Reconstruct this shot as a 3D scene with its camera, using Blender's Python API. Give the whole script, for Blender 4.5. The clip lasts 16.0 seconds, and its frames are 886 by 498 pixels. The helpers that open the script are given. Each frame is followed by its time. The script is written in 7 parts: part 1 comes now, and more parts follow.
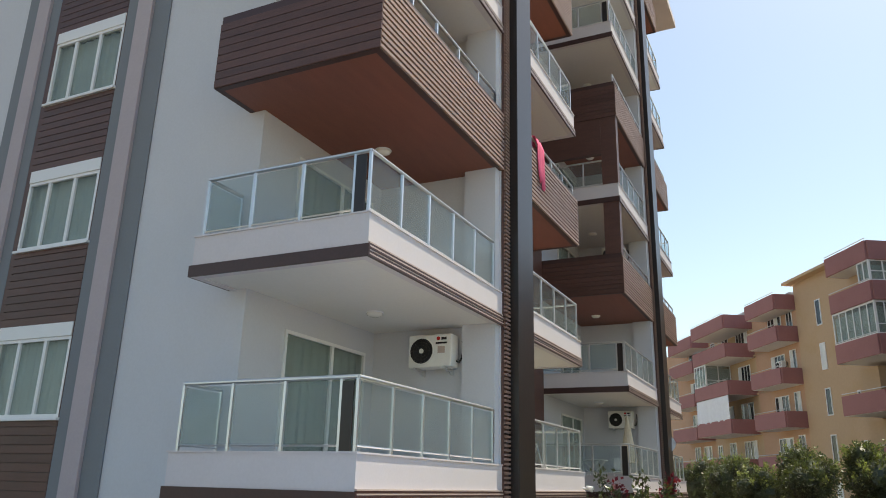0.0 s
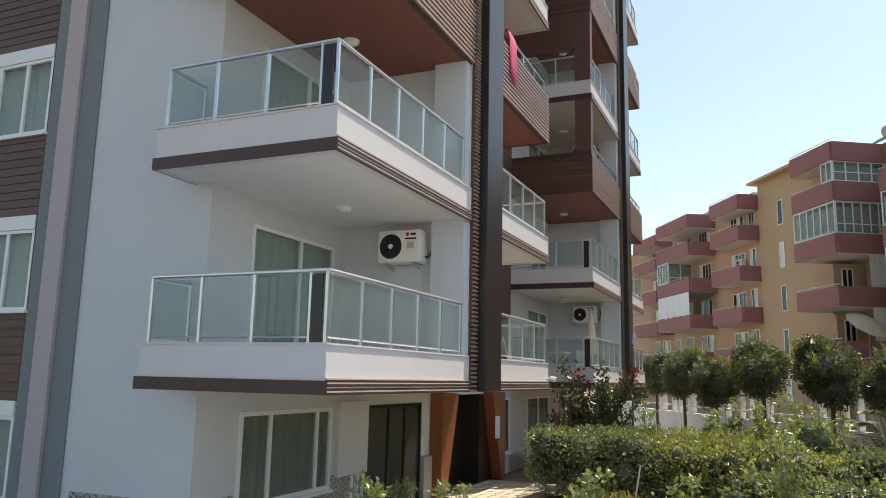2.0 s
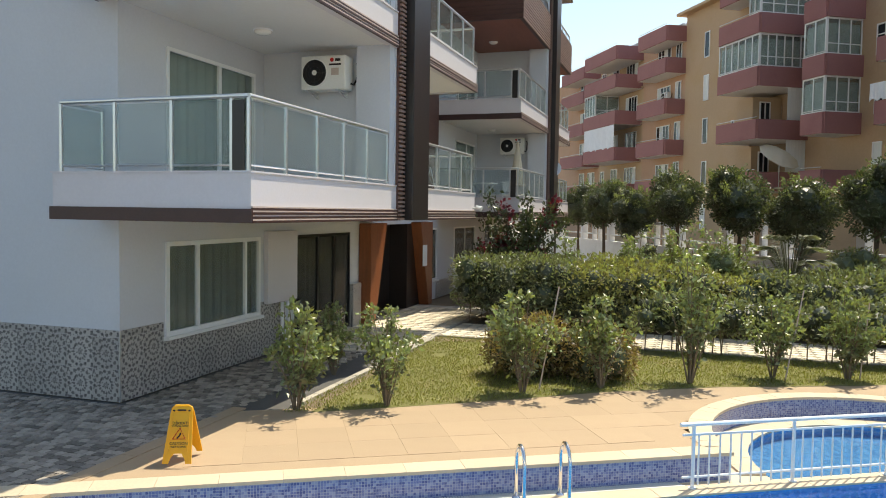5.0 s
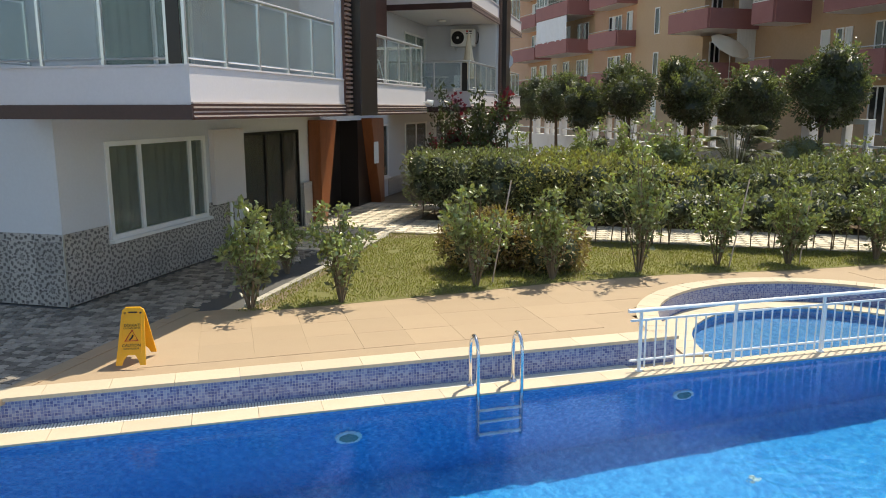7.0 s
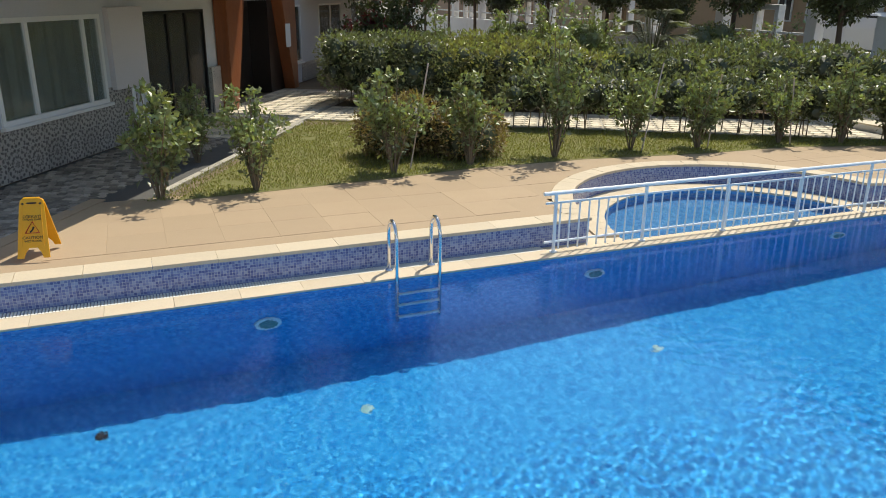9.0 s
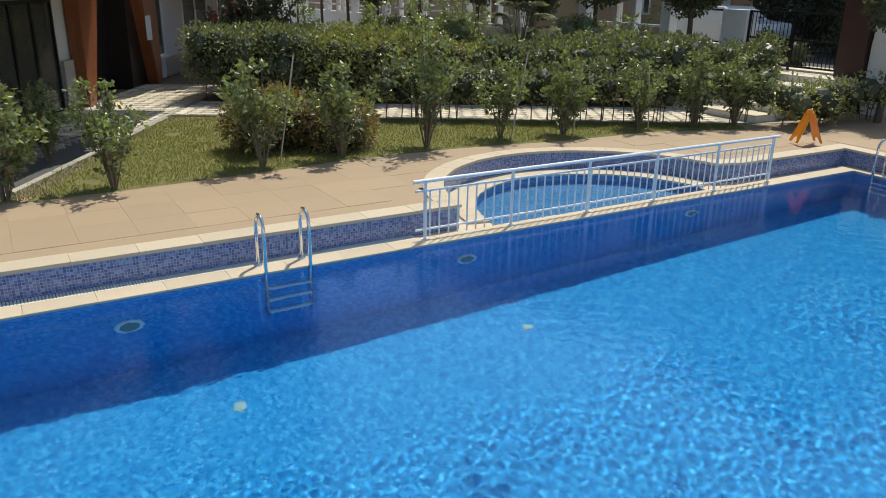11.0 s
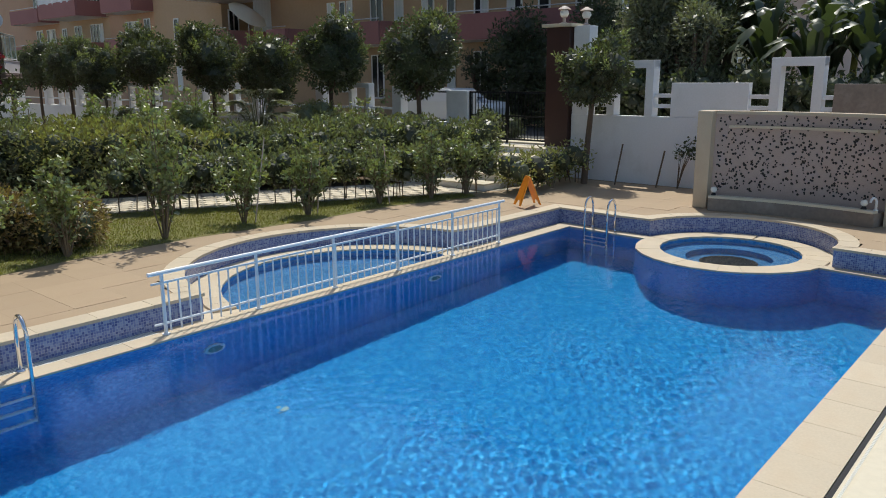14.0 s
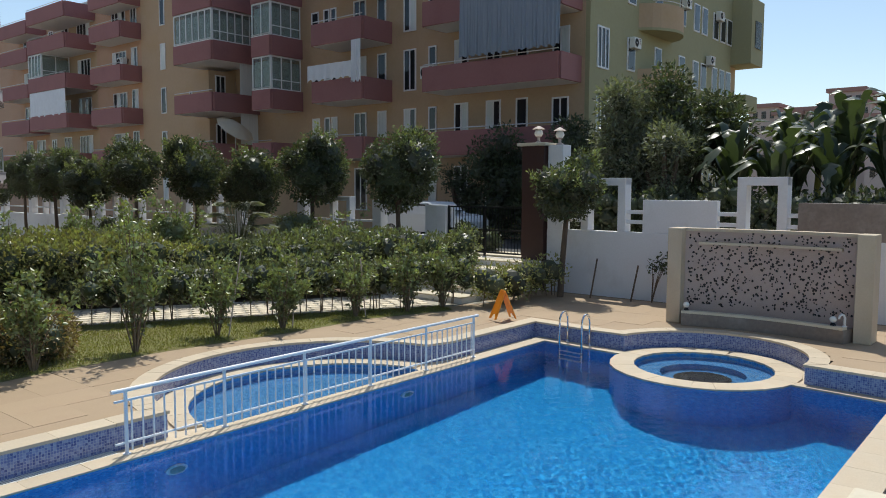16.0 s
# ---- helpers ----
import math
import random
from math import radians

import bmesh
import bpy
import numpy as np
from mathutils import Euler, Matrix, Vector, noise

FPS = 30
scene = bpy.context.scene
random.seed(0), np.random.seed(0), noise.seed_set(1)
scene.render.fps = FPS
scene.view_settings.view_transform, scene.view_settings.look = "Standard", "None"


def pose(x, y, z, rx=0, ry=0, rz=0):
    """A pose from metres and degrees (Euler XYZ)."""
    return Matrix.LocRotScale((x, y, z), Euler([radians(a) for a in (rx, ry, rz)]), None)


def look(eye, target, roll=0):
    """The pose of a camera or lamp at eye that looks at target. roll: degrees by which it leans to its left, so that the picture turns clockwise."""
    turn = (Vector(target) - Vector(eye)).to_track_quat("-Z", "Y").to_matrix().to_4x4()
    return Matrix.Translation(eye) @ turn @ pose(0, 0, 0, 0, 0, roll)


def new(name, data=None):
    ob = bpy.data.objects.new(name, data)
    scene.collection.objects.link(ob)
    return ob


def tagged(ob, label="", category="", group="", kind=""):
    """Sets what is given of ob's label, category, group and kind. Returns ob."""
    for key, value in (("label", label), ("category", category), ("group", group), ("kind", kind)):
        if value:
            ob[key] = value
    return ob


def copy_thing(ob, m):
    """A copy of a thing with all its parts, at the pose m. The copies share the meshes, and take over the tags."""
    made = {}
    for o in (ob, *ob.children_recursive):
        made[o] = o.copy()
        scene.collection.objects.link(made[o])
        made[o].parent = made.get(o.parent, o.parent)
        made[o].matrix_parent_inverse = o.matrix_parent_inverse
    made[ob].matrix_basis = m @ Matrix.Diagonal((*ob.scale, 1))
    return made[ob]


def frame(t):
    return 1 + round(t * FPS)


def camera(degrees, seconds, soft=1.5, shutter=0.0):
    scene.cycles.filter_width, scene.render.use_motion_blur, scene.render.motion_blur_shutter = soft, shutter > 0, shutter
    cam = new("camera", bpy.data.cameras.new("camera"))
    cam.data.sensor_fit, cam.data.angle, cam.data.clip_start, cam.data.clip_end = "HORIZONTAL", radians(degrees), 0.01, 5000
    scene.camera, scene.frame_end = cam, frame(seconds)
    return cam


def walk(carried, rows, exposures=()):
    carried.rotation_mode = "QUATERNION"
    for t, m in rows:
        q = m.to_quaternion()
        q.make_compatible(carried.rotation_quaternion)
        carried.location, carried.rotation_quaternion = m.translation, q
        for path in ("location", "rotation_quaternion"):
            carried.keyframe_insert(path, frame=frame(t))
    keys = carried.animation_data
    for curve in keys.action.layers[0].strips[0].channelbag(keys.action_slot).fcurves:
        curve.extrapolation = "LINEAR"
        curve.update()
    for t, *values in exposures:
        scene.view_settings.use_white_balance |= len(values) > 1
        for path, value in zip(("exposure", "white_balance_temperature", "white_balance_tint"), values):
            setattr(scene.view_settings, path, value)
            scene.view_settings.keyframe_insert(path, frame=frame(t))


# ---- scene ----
cam = camera(60.6, 16.0, 0.95)
ROWS = [
    (0.0, -0.0181, -0.1055, 2.8220, 17.218, -1.353, 25.579),
    (0.5, -0.0108, -0.1100, 2.8073, 15.440, -1.472, 24.884),
    (1.0, -0.0102, -0.0994, 2.7981, 13.435, -1.310, 24.534),
    (1.5, -0.0196, -0.0902, 2.7967, 11.421, -1.142, 24.119),
    (2.0, -0.0200, -0.0920, 2.7838, 9.592, -1.220, 23.247),
    (2.5, -0.0243, -0.0799, 2.7833, 7.718, -1.497, 22.176),
    (3.0, -0.0244, -0.0715, 2.7634, 5.627, -1.697, 21.054),
    (3.5, -0.0124, -0.0638, 2.7552, 3.213, -1.631, 20.068),
    (4.0, 0.0027, -0.0741, 2.7404, 0.863, -1.353, 19.331),
    (6.5, -0.0154, -0.0313, 2.6838, -8.129, -0.110, 15.340),
    (7.0, -0.0000, 0.0000, 2.6711, -10.527, 0.062, 14.287),
    (7.5, 0.0053, 0.0037, 2.6740, -13.401, 0.039, 13.036),
    (8.0, -0.0033, 0.0123, 2.6652, -15.755, -0.240, 11.745),
    (8.5, -0.0030, 0.0227, 2.6336, -17.478, -0.557, 10.265),
    (9.0, 0.0281, 0.0257, 2.6069, -18.774, -0.595, 8.270),
    (11.5, 0.2473, 0.0174, 2.5378, -19.031, -0.947, -3.047),
    (12.0, 0.2860, -0.0181, 2.5265, -18.194, -0.852, -5.631),
    (12.5, 0.3247, -0.0275, 2.5390, -17.295, -0.597, -8.571),
    (13.0, 0.3415, -0.0338, 2.5328, -16.066, -0.175, -12.652),
    (13.5, 0.3720, -0.0700, 2.5115, -14.560, 0.425, -16.197),
    (14.0, 0.4170, -0.1068, 2.5172, -12.778, 0.315, -19.177),
    (14.5, 0.4952, -0.1887, 2.5470, -10.767, -0.313, -20.421),
    (15.0, 0.5573, -0.1852, 2.5446, -8.821, -0.547, -20.581),
    (15.5, 0.5724, -0.1977, 2.5577, -6.745, -0.226, -20.346),
    (16.0, 0.5417, -0.2004, 2.6244, -4.599, -0.194, -20.370),
]
EXPOSURE = [(0.0, 0.53, 7650, 5), (4.0, 0.64, 7600, 4), (7.0, 0.45, 7250, 5), (9.0, 0.17, 6950, 4), (12.5, -0.12, 6600, 4), (14.5, -0.17, 6500, 5), (16.0, -0.10, 6450, 5)]
walk(cam, [(t, pose(x, y, z, 90 + pitch, roll, yaw)) for t, x, y, z, pitch, roll, yaw in ROWS], EXPOSURE)

# ---- world and sun ----
SUN_WAY = Vector((0.42, 0.907, 0)).normalized() * math.cos(radians(61)) + Vector((0, 0, math.sin(radians(61))))
world = bpy.data.worlds.new("sky")
scene.world = world
world.use_nodes = True
wn = world.node_tree
wn.nodes.clear()
sky = wn.nodes.new("ShaderNodeTexSky")
sky.sky_type = "NISHITA"
sky.sun_disc = False
sky.sun_elevation = radians(61)
sky.sun_rotation = math.atan2(SUN_WAY.x, SUN_WAY.y)
sky.altitude, sky.air_density, sky.dust_density, sky.ozone_density = 20, 1.0, 0.9, 1.2
bg = wn.nodes.new("ShaderNodeBackground")
bg.inputs["Strength"].default_value = 0.15
wo = wn.nodes.new("ShaderNodeOutputWorld")
wn.links.new(sky.outputs[0], bg.inputs[0])
wn.links.new(bg.outputs[0], wo.inputs[0])
sun = new("sun", bpy.data.lights.new("sun", "SUN"))
sun.data.energy, sun.data.angle, sun.data.color = 4.0, radians(0.5), (1.0, 0.95, 0.87)
sun.data.cycles.is_caustics_light = True
sun.matrix_world = look(SUN_WAY * 60, (0, 0, 0))

# ---- small tools ----
def thing(name, m=None, label="", category="", group="", kind=""):
    """An empty at a thing's base; its parts are built in its own axes."""
    ob = new(name)
    ob.empty_display_size = 0.1
    ob.matrix_world = m if m is not None else Matrix()
    return tagged(ob, label, category, group, kind)


def mesh_of(name, bm, material, smooth=False):
    me = bpy.data.meshes.new(name)
    bmesh.ops.recalc_face_normals(bm, faces=bm.faces)
    zs = [v.co.z for v in bm.verts]
    if max(zs) - min(zs) < 1e-5:
        bmesh.ops.reverse_faces(bm, faces=[f for f in bm.faces if f.normal.z < 0])
    bm.to_mesh(me)
    bm.free()
    if material:
        me.materials.append(material)
    if smooth:
        me.shade_smooth()
    return me


UNDER_WATER = ("pool_basin", "paddling_basin", "spa_basin", "spa_bench", "spa_well", "floor_inlet", "pool_lamp", "lens", "side_rail", "step")


def part(name, bm, material, parent=None, label="", smooth=False, m=None):
    """One mesh object from a bmesh (or a ready mesh), under a thing or a part."""
    me = bm if isinstance(bm, bpy.types.Mesh) else mesh_of(name, bm, material, smooth)
    ob = new(name, me)
    if parent is not None:
        ob.parent = parent
    if m is not None:
        ob.matrix_basis = m
    ob.cycles.is_caustics_receiver = name in UNDER_WATER
    return tagged(ob, label)


def piece(name, bm, material, m=None, label="", category="", group="", kind="", smooth=False):
    """A top-level thing made of one mesh."""
    ob = new(name, bm if isinstance(bm, bpy.types.Mesh) else mesh_of(name, bm, material, smooth))
    if m is not None:
        ob.matrix_world = m
    return tagged(ob, label, category, group, kind)


def box(x0, y0, z0, x1, y1, z1, bevel=0.0, bm=None):
    own = bmesh.new()
    v = [own.verts.new((x, y, z)) for z in (z0, z1) for y in (y0, y1) for x in (x0, x1)]
    for f in ((0, 2, 3, 1), (4, 5, 7, 6), (0, 1, 5, 4), (2, 6, 7, 3), (0, 4, 6, 2), (1, 3, 7, 5)):
        own.faces.new([v[i] for i in f])
    if bevel > 0:
        bmesh.ops.bevel(own, geom=own.edges[:], offset=bevel, segments=2, affect="EDGES", profile=0.5)
    return own if bm is None else join(bm, own)


def join(bm, other, m=None):
    tmp = bpy.data.meshes.new("tmp")
    if m is not None:
        other.transform(m)
    other.to_mesh(tmp)
    other.free()
    bm.from_mesh(tmp)
    bpy.data.meshes.remove(tmp)
    return bm


def tube(points, radius, sides=8, closed=False, bm=None, radii=None):
    """A round bar along points."""
    own = bmesh.new() if bm is None else bm
    pts = [Vector(p) for p in points]
    rings = []
    n = len(pts)
    ref = Vector((0.123, 0.271, 0.95))
    for i, p in enumerate(pts):
        a = pts[(i - 1) % n] if closed or i > 0 else p
        b = pts[(i + 1) % n] if closed or i < n - 1 else p
        d = (b - a).normalized()
        s = d.cross(ref)
        if s.length < 0.05:
            s = d.cross(Vector((1, 0, 0)))
        s.normalize()
        w = d.cross(s)
        r = radii[i] if radii else radius
        rings.append([own.verts.new(p + (s * math.cos(k) + w * math.sin(k)) * r) for k in (2 * math.pi * j / sides for j in range(sides))])
    for i in range(n if closed else n - 1):
        a, b = rings[i], rings[(i + 1) % n]
        for j in range(sides):
            own.faces.new((a[j], a[(j + 1) % sides], b[(j + 1) % sides], b[j]))
    if not closed:
        own.faces.new(rings[0][::-1])
        own.faces.new(rings[-1])
    return own


def disc_stack(rows, sides=24, bm=None, at=(0, 0)):
    """A turned form: rows of (radius, z) from the bottom up."""
    own = bmesh.new() if bm is None else bm
    rings = []
    for r, z in rows:
        rings.append([own.verts.new((at[0] + r * math.cos(2 * math.pi * k / sides), at[1] + r * math.sin(2 * math.pi * k / sides), z)) for k in range(sides)])
    for a, b in zip(rings, rings[1:]):
        for k in range(sides):
            own.faces.new((a[k], a[(k + 1) % sides], b[(k + 1) % sides], b[k]))
    own.faces.new(rings[0][::-1])
    own.faces.new(rings[-1])
    return own


def strip(inner, outer, z0, z1, closed=False):
    """A band with thickness between two lines of plan points."""
    bm = bmesh.new()
    n = len(inner)
    rows = [[bm.verts.new((p[0], p[1], z)) for p in line] for line, z in ((inner, z0), (outer, z0), (outer, z1), (inner, z1))]
    m = n if closed else n - 1
    for i in range(m):
        j = (i + 1) % n
        for a, b in ((0, 1), (1, 2), (2, 3), (3, 0)):
            bm.faces.new((rows[a][i], rows[a][j], rows[b][j], rows[b][i]))
    if not closed:
        bm.faces.new([r[0] for r in rows])
        bm.faces.new([r[-1] for r in rows][::-1])
    return bm


def sheet(outline, z, holes=(), bm=None):
    """A flat sheet with holes."""
    from mathutils.geometry import tessellate_polygon
    own = bmesh.new() if bm is None else bm
    loops = [[Vector((p[0], p[1], z)) for p in line] for line in (outline, *holes)]
    flat = [own.verts.new(p) for line in loops for p in line]
    for tri in tessellate_polygon(loops):
        a, b, c = (flat[i] for i in tri)
        if (b.co - a.co).cross(c.co - a.co).length > 1e-7:
            own.faces.new((a, b, c) if (b.co - a.co).cross(c.co - a.co).z > 0 else (a, c, b))
    return own


def prism(outline, z0, z1):
    bm = bmesh.new()
    a = [bm.verts.new((p[0], p[1], z0)) for p in outline]
    b = [bm.verts.new((p[0], p[1], z1)) for p in outline]
    bm.faces.new(a[::-1])
    bm.faces.new(b)
    for i in range(len(a)):
        j = (i + 1) % len(a)
        bm.faces.new((a[i], a[j], b[j], b[i]))
    return bm


def inside(p, poly):
    x, y = p[0], p[1]
    c = False
    for i in range(len(poly)):
        (x0, y0), (x1, y1) = poly[i - 1][:2], poly[i][:2]
        if (y0 > y) != (y1 > y) and x < (x1 - x0) * (y - y0) / (y1 - y0) + x0:
            c = not c
    return c


# ---- materials ----
def mat(name, color, rough=0.6, metal=0.0, var=0.12, scale=3.0, fine=40.0, bump=0.1, spec=0.5, stain=None, per_object=0.0, per_island=0.0, stretch=(1, 1, 1), hue=0.0, soil=0.0):
    """A surface with variation at two scales, relief and, if wanted, stains and a tone for each piece."""
    m = bpy.data.materials.new(name)
    m.use_nodes = True
    nt = m.node_tree
    n, link = nt.nodes, nt.links.new
    b = n["Principled BSDF"]
    b.inputs["Roughness"].default_value, b.inputs["Metallic"].default_value = rough, metal
    b.inputs["Specular IOR Level"].default_value = spec
    co = n.new("ShaderNodeTexCoord")
    mp = n.new("ShaderNodeMapping")
    mp.inputs["Scale"].default_value = stretch
    link(co.outputs["Object"], mp.inputs[0])
    big, small = n.new("ShaderNodeTexNoise"), n.new("ShaderNodeTexNoise")
    for t, s, d in ((big, scale, 4), (small, fine, 3)):
        t.inputs["Scale"].default_value, t.inputs["Detail"].default_value = s, d
        link(mp.outputs[0], t.inputs["Vector"])
    add = n.new("ShaderNodeMath")
    add.operation = "ADD"
    link(big.outputs[0], add.inputs[0])
    link(small.outputs[0], add.inputs[1])
    last = add.outputs[0]
    for use, node_type, socket in ((per_object, "ShaderNodeObjectInfo", "Random"), (per_island, "ShaderNodeNewGeometry", "Random Per Island")):
        if use:
            rnd = n.new(node_type)
            mul = n.new("ShaderNodeMath")
            mul.operation = "MULTIPLY_ADD"
            mul.inputs[1].default_value = use / max(var, 1e-3)
            link(rnd.outputs[socket], mul.inputs[0])
            link(last, mul.inputs[2])
            sub = n.new("ShaderNodeMath")
            sub.operation = "SUBTRACT"
            sub.inputs[1].default_value = 0.5 * use / max(var, 1e-3)
            link(mul.outputs[0], sub.inputs[0])
            last = sub.outputs[0]
    rng = n.new("ShaderNodeMapRange")
    rng.clamp = False
    rng.inputs["From Min"].default_value, rng.inputs["From Max"].default_value = 0.5, 1.5
    rng.inputs["To Min"].default_value, rng.inputs["To Max"].default_value = 1 - var, 1 + var
    link(last, rng.inputs[0])
    mix = n.new("ShaderNodeVectorMath")
    mix.operation = "SCALE"
    mix.inputs[0].default_value = color
    link(rng.outputs[0], mix.inputs["Scale"])
    out = mix.outputs[0]
    if hue:
        hs = n.new("ShaderNodeHueSaturation")
        hr = n.new("ShaderNodeMapRange")
        hr.inputs["To Min"].default_value, hr.inputs["To Max"].default_value = 0.5 - hue, 0.5 + hue
        src = n.new("ShaderNodeNewGeometry") if per_island else n.new("ShaderNodeObjectInfo")
        link(src.outputs["Random Per Island" if per_island else "Random"], hr.inputs[0])
        link(hr.outputs[0], hs.inputs["Hue"])
        link(out, hs.inputs["Color"])
        out = hs.outputs[0]
    if stain:
        st = n.new("ShaderNodeTexNoise")
        st.inputs["Scale"].default_value, st.inputs["Detail"].default_value, st.inputs["Roughness"].default_value = stain[1], 6, 0.65
        link(co.outputs["Object"], st.inputs["Vector"])
        rr = n.new("ShaderNodeMapRange")
        rr.inputs["From Min"].default_value, rr.inputs["From Max"].default_value, rr.inputs["To Max"].default_value = 0.52, 0.72, stain[2]
        link(st.outputs[0], rr.inputs[0])
        mx = n.new("ShaderNodeMix")
        mx.data_type = "RGBA"
        link(rr.outputs[0], mx.inputs["Factor"])
        link(out, mx.inputs["A"])
        mx.inputs["B"].default_value = (*stain[0], 1)
        out = mx.outputs["Result"]
    link(out, b.inputs["Base Color"])
    if bump:
        bp = n.new("ShaderNodeBump")
        bp.inputs["Strength"].default_value, bp.inputs["Distance"].default_value = bump, 0.01
        link(small.outputs[0], bp.inputs["Height"])
        link(bp.outputs[0], b.inputs["Normal"])
    return m


def leaf_mat(name, color, var=0.5, hue=0.03, rough=0.38, through_light=0.3):
    m = mat(name, color, rough, var=0.15, scale=2.0, fine=30, bump=0, per_island=var, hue=hue, spec=0.6)
    nt = m.node_tree
    b, out = nt.nodes["Principled BSDF"], nt.nodes["Material Output"]
    tr = nt.nodes.new("ShaderNodeBsdfTranslucent")
    sc = nt.nodes.new("ShaderNodeVectorMath")
    sc.operation = "MULTIPLY"
    sc.inputs[1].default_value = (1.5, 1.6, 0.6)
    nt.links.new(b.inputs["Base Color"].links[0].from_socket, sc.inputs[0])
    nt.links.new(sc.outputs[0], tr.inputs[0])
    mx = nt.nodes.new("ShaderNodeMixShader")
    mx.inputs[0].default_value = through_light
    nt.links.new(b.outputs[0], mx.inputs[1])
    nt.links.new(tr.outputs[0], mx.inputs[2])
    nt.links.new(mx.outputs[0], out.inputs[0])
    return m


def glass_mat(name, tint, clear=0.75, rough=0.02):
    """Thin window glass: part clear, part sheen."""
    m = bpy.data.materials.new(name)
    m.use_nodes = True
    nt = m.node_tree
    nt.nodes.clear()
    out = nt.nodes.new("ShaderNodeOutputMaterial")
    tr, gl = nt.nodes.new("ShaderNodeBsdfTransparent"), nt.nodes.new("ShaderNodeBsdfPrincipled")
    tr.inputs[0].default_value = (*tint, 1)
    gl.inputs["Base Color"].default_value = (tint[0] * 0.35, tint[1] * 0.35, tint[2] * 0.35, 1)
    gl.inputs["Roughness"].default_value = rough
    gl.inputs["Specular IOR Level"].default_value = 0.8
    noise_t, ramp = nt.nodes.new("ShaderNodeTexNoise"), nt.nodes.new("ShaderNodeMapRange")
    co = nt.nodes.new("ShaderNodeTexCoord")
    nt.links.new(co.outputs["Object"], noise_t.inputs["Vector"])
    noise_t.inputs["Scale"].default_value = 1.7
    ramp.inputs["To Min"].default_value, ramp.inputs["To Max"].default_value = 1 - clear - 0.05, 1 - clear + 0.07
    nt.links.new(noise_t.outputs[0], ramp.inputs[0])
    mx = nt.nodes.new("ShaderNodeMixShader")
    nt.links.new(ramp.outputs[0], mx.inputs[0])
    nt.links.new(tr.outputs[0], mx.inputs[1])
    nt.links.new(gl.outputs[0], mx.inputs[2])
    nt.links.new(mx.outputs[0], out.inputs[0])
    return m


def ring_tile_mat(name, light, dark, size, mid):
    """A patterned tile: rings of dots and petals on a pale ground, drawn in the tile's own plane (x, z)."""
    m = mat(name, light, 0.28, var=0.1, scale=6, fine=60, bump=0.02, per_object=0.12)
    nt = m.node_tree
    n, link = nt.nodes, nt.links.new
    b = n["Principled BSDF"]
    base = b.inputs["Base Color"].links[0].from_socket
    co = n.new("ShaderNodeTexCoord")
    sep = n.new("ShaderNodeSeparateXYZ")
    link(co.outputs["Object"], sep.inputs[0])

    def math_node(op, a, c=None):
        q = n.new("ShaderNodeMath")
        q.operation = op
        for i, val in enumerate((a, c)):
            if val is None:
                continue
            if isinstance(val, (int, float)):
                q.inputs[i].default_value = val
            else:
                link(val, q.inputs[i])
        return q.outputs[0]
    x, z = sep.outputs[0], sep.outputs[2]
    r = math_node("SQRT", math_node("ADD", math_node("MULTIPLY", x, x), math_node("MULTIPLY", z, z)))
    ang = math_node("ARCTAN2", z, x)
    wave = math_node("SINE", math_node("MULTIPLY", r, 2 * math.pi * 5.2 / size))
    petal = math_node("SINE", math_node("MULTIPLY", ang, 16.0))
    mark = math_node("GREATER_THAN", math_node("ADD", wave, math_node("MULTIPLY", petal, 0.7)), 0.45)
    spots = n.new("ShaderNodeTexVoronoi")
    spots.inputs["Scale"].default_value = 25.0
    link(co.outputs["Object"], spots.inputs["Vector"])
    dots = math_node("LESS_THAN", spots.outputs["Distance"], 0.27)
    mx, mx2 = n.new("ShaderNodeMix"), n.new("ShaderNodeMix")
    mx.data_type = mx2.data_type = "RGBA"
    link(math_node("MULTIPLY", mark, 0.85), mx.inputs["Factor"])
    link(base, mx.inputs["A"])
    mx.inputs["B"].default_value = (*mid, 1)
    link(math_node("MULTIPLY", dots, 0.8), mx2.inputs["Factor"])
    link(mx.outputs["Result"], mx2.inputs["A"])
    mx2.inputs["B"].default_value = (*dark, 1)
    link(mx2.outputs["Result"], b.inputs["Base Color"])
    return m


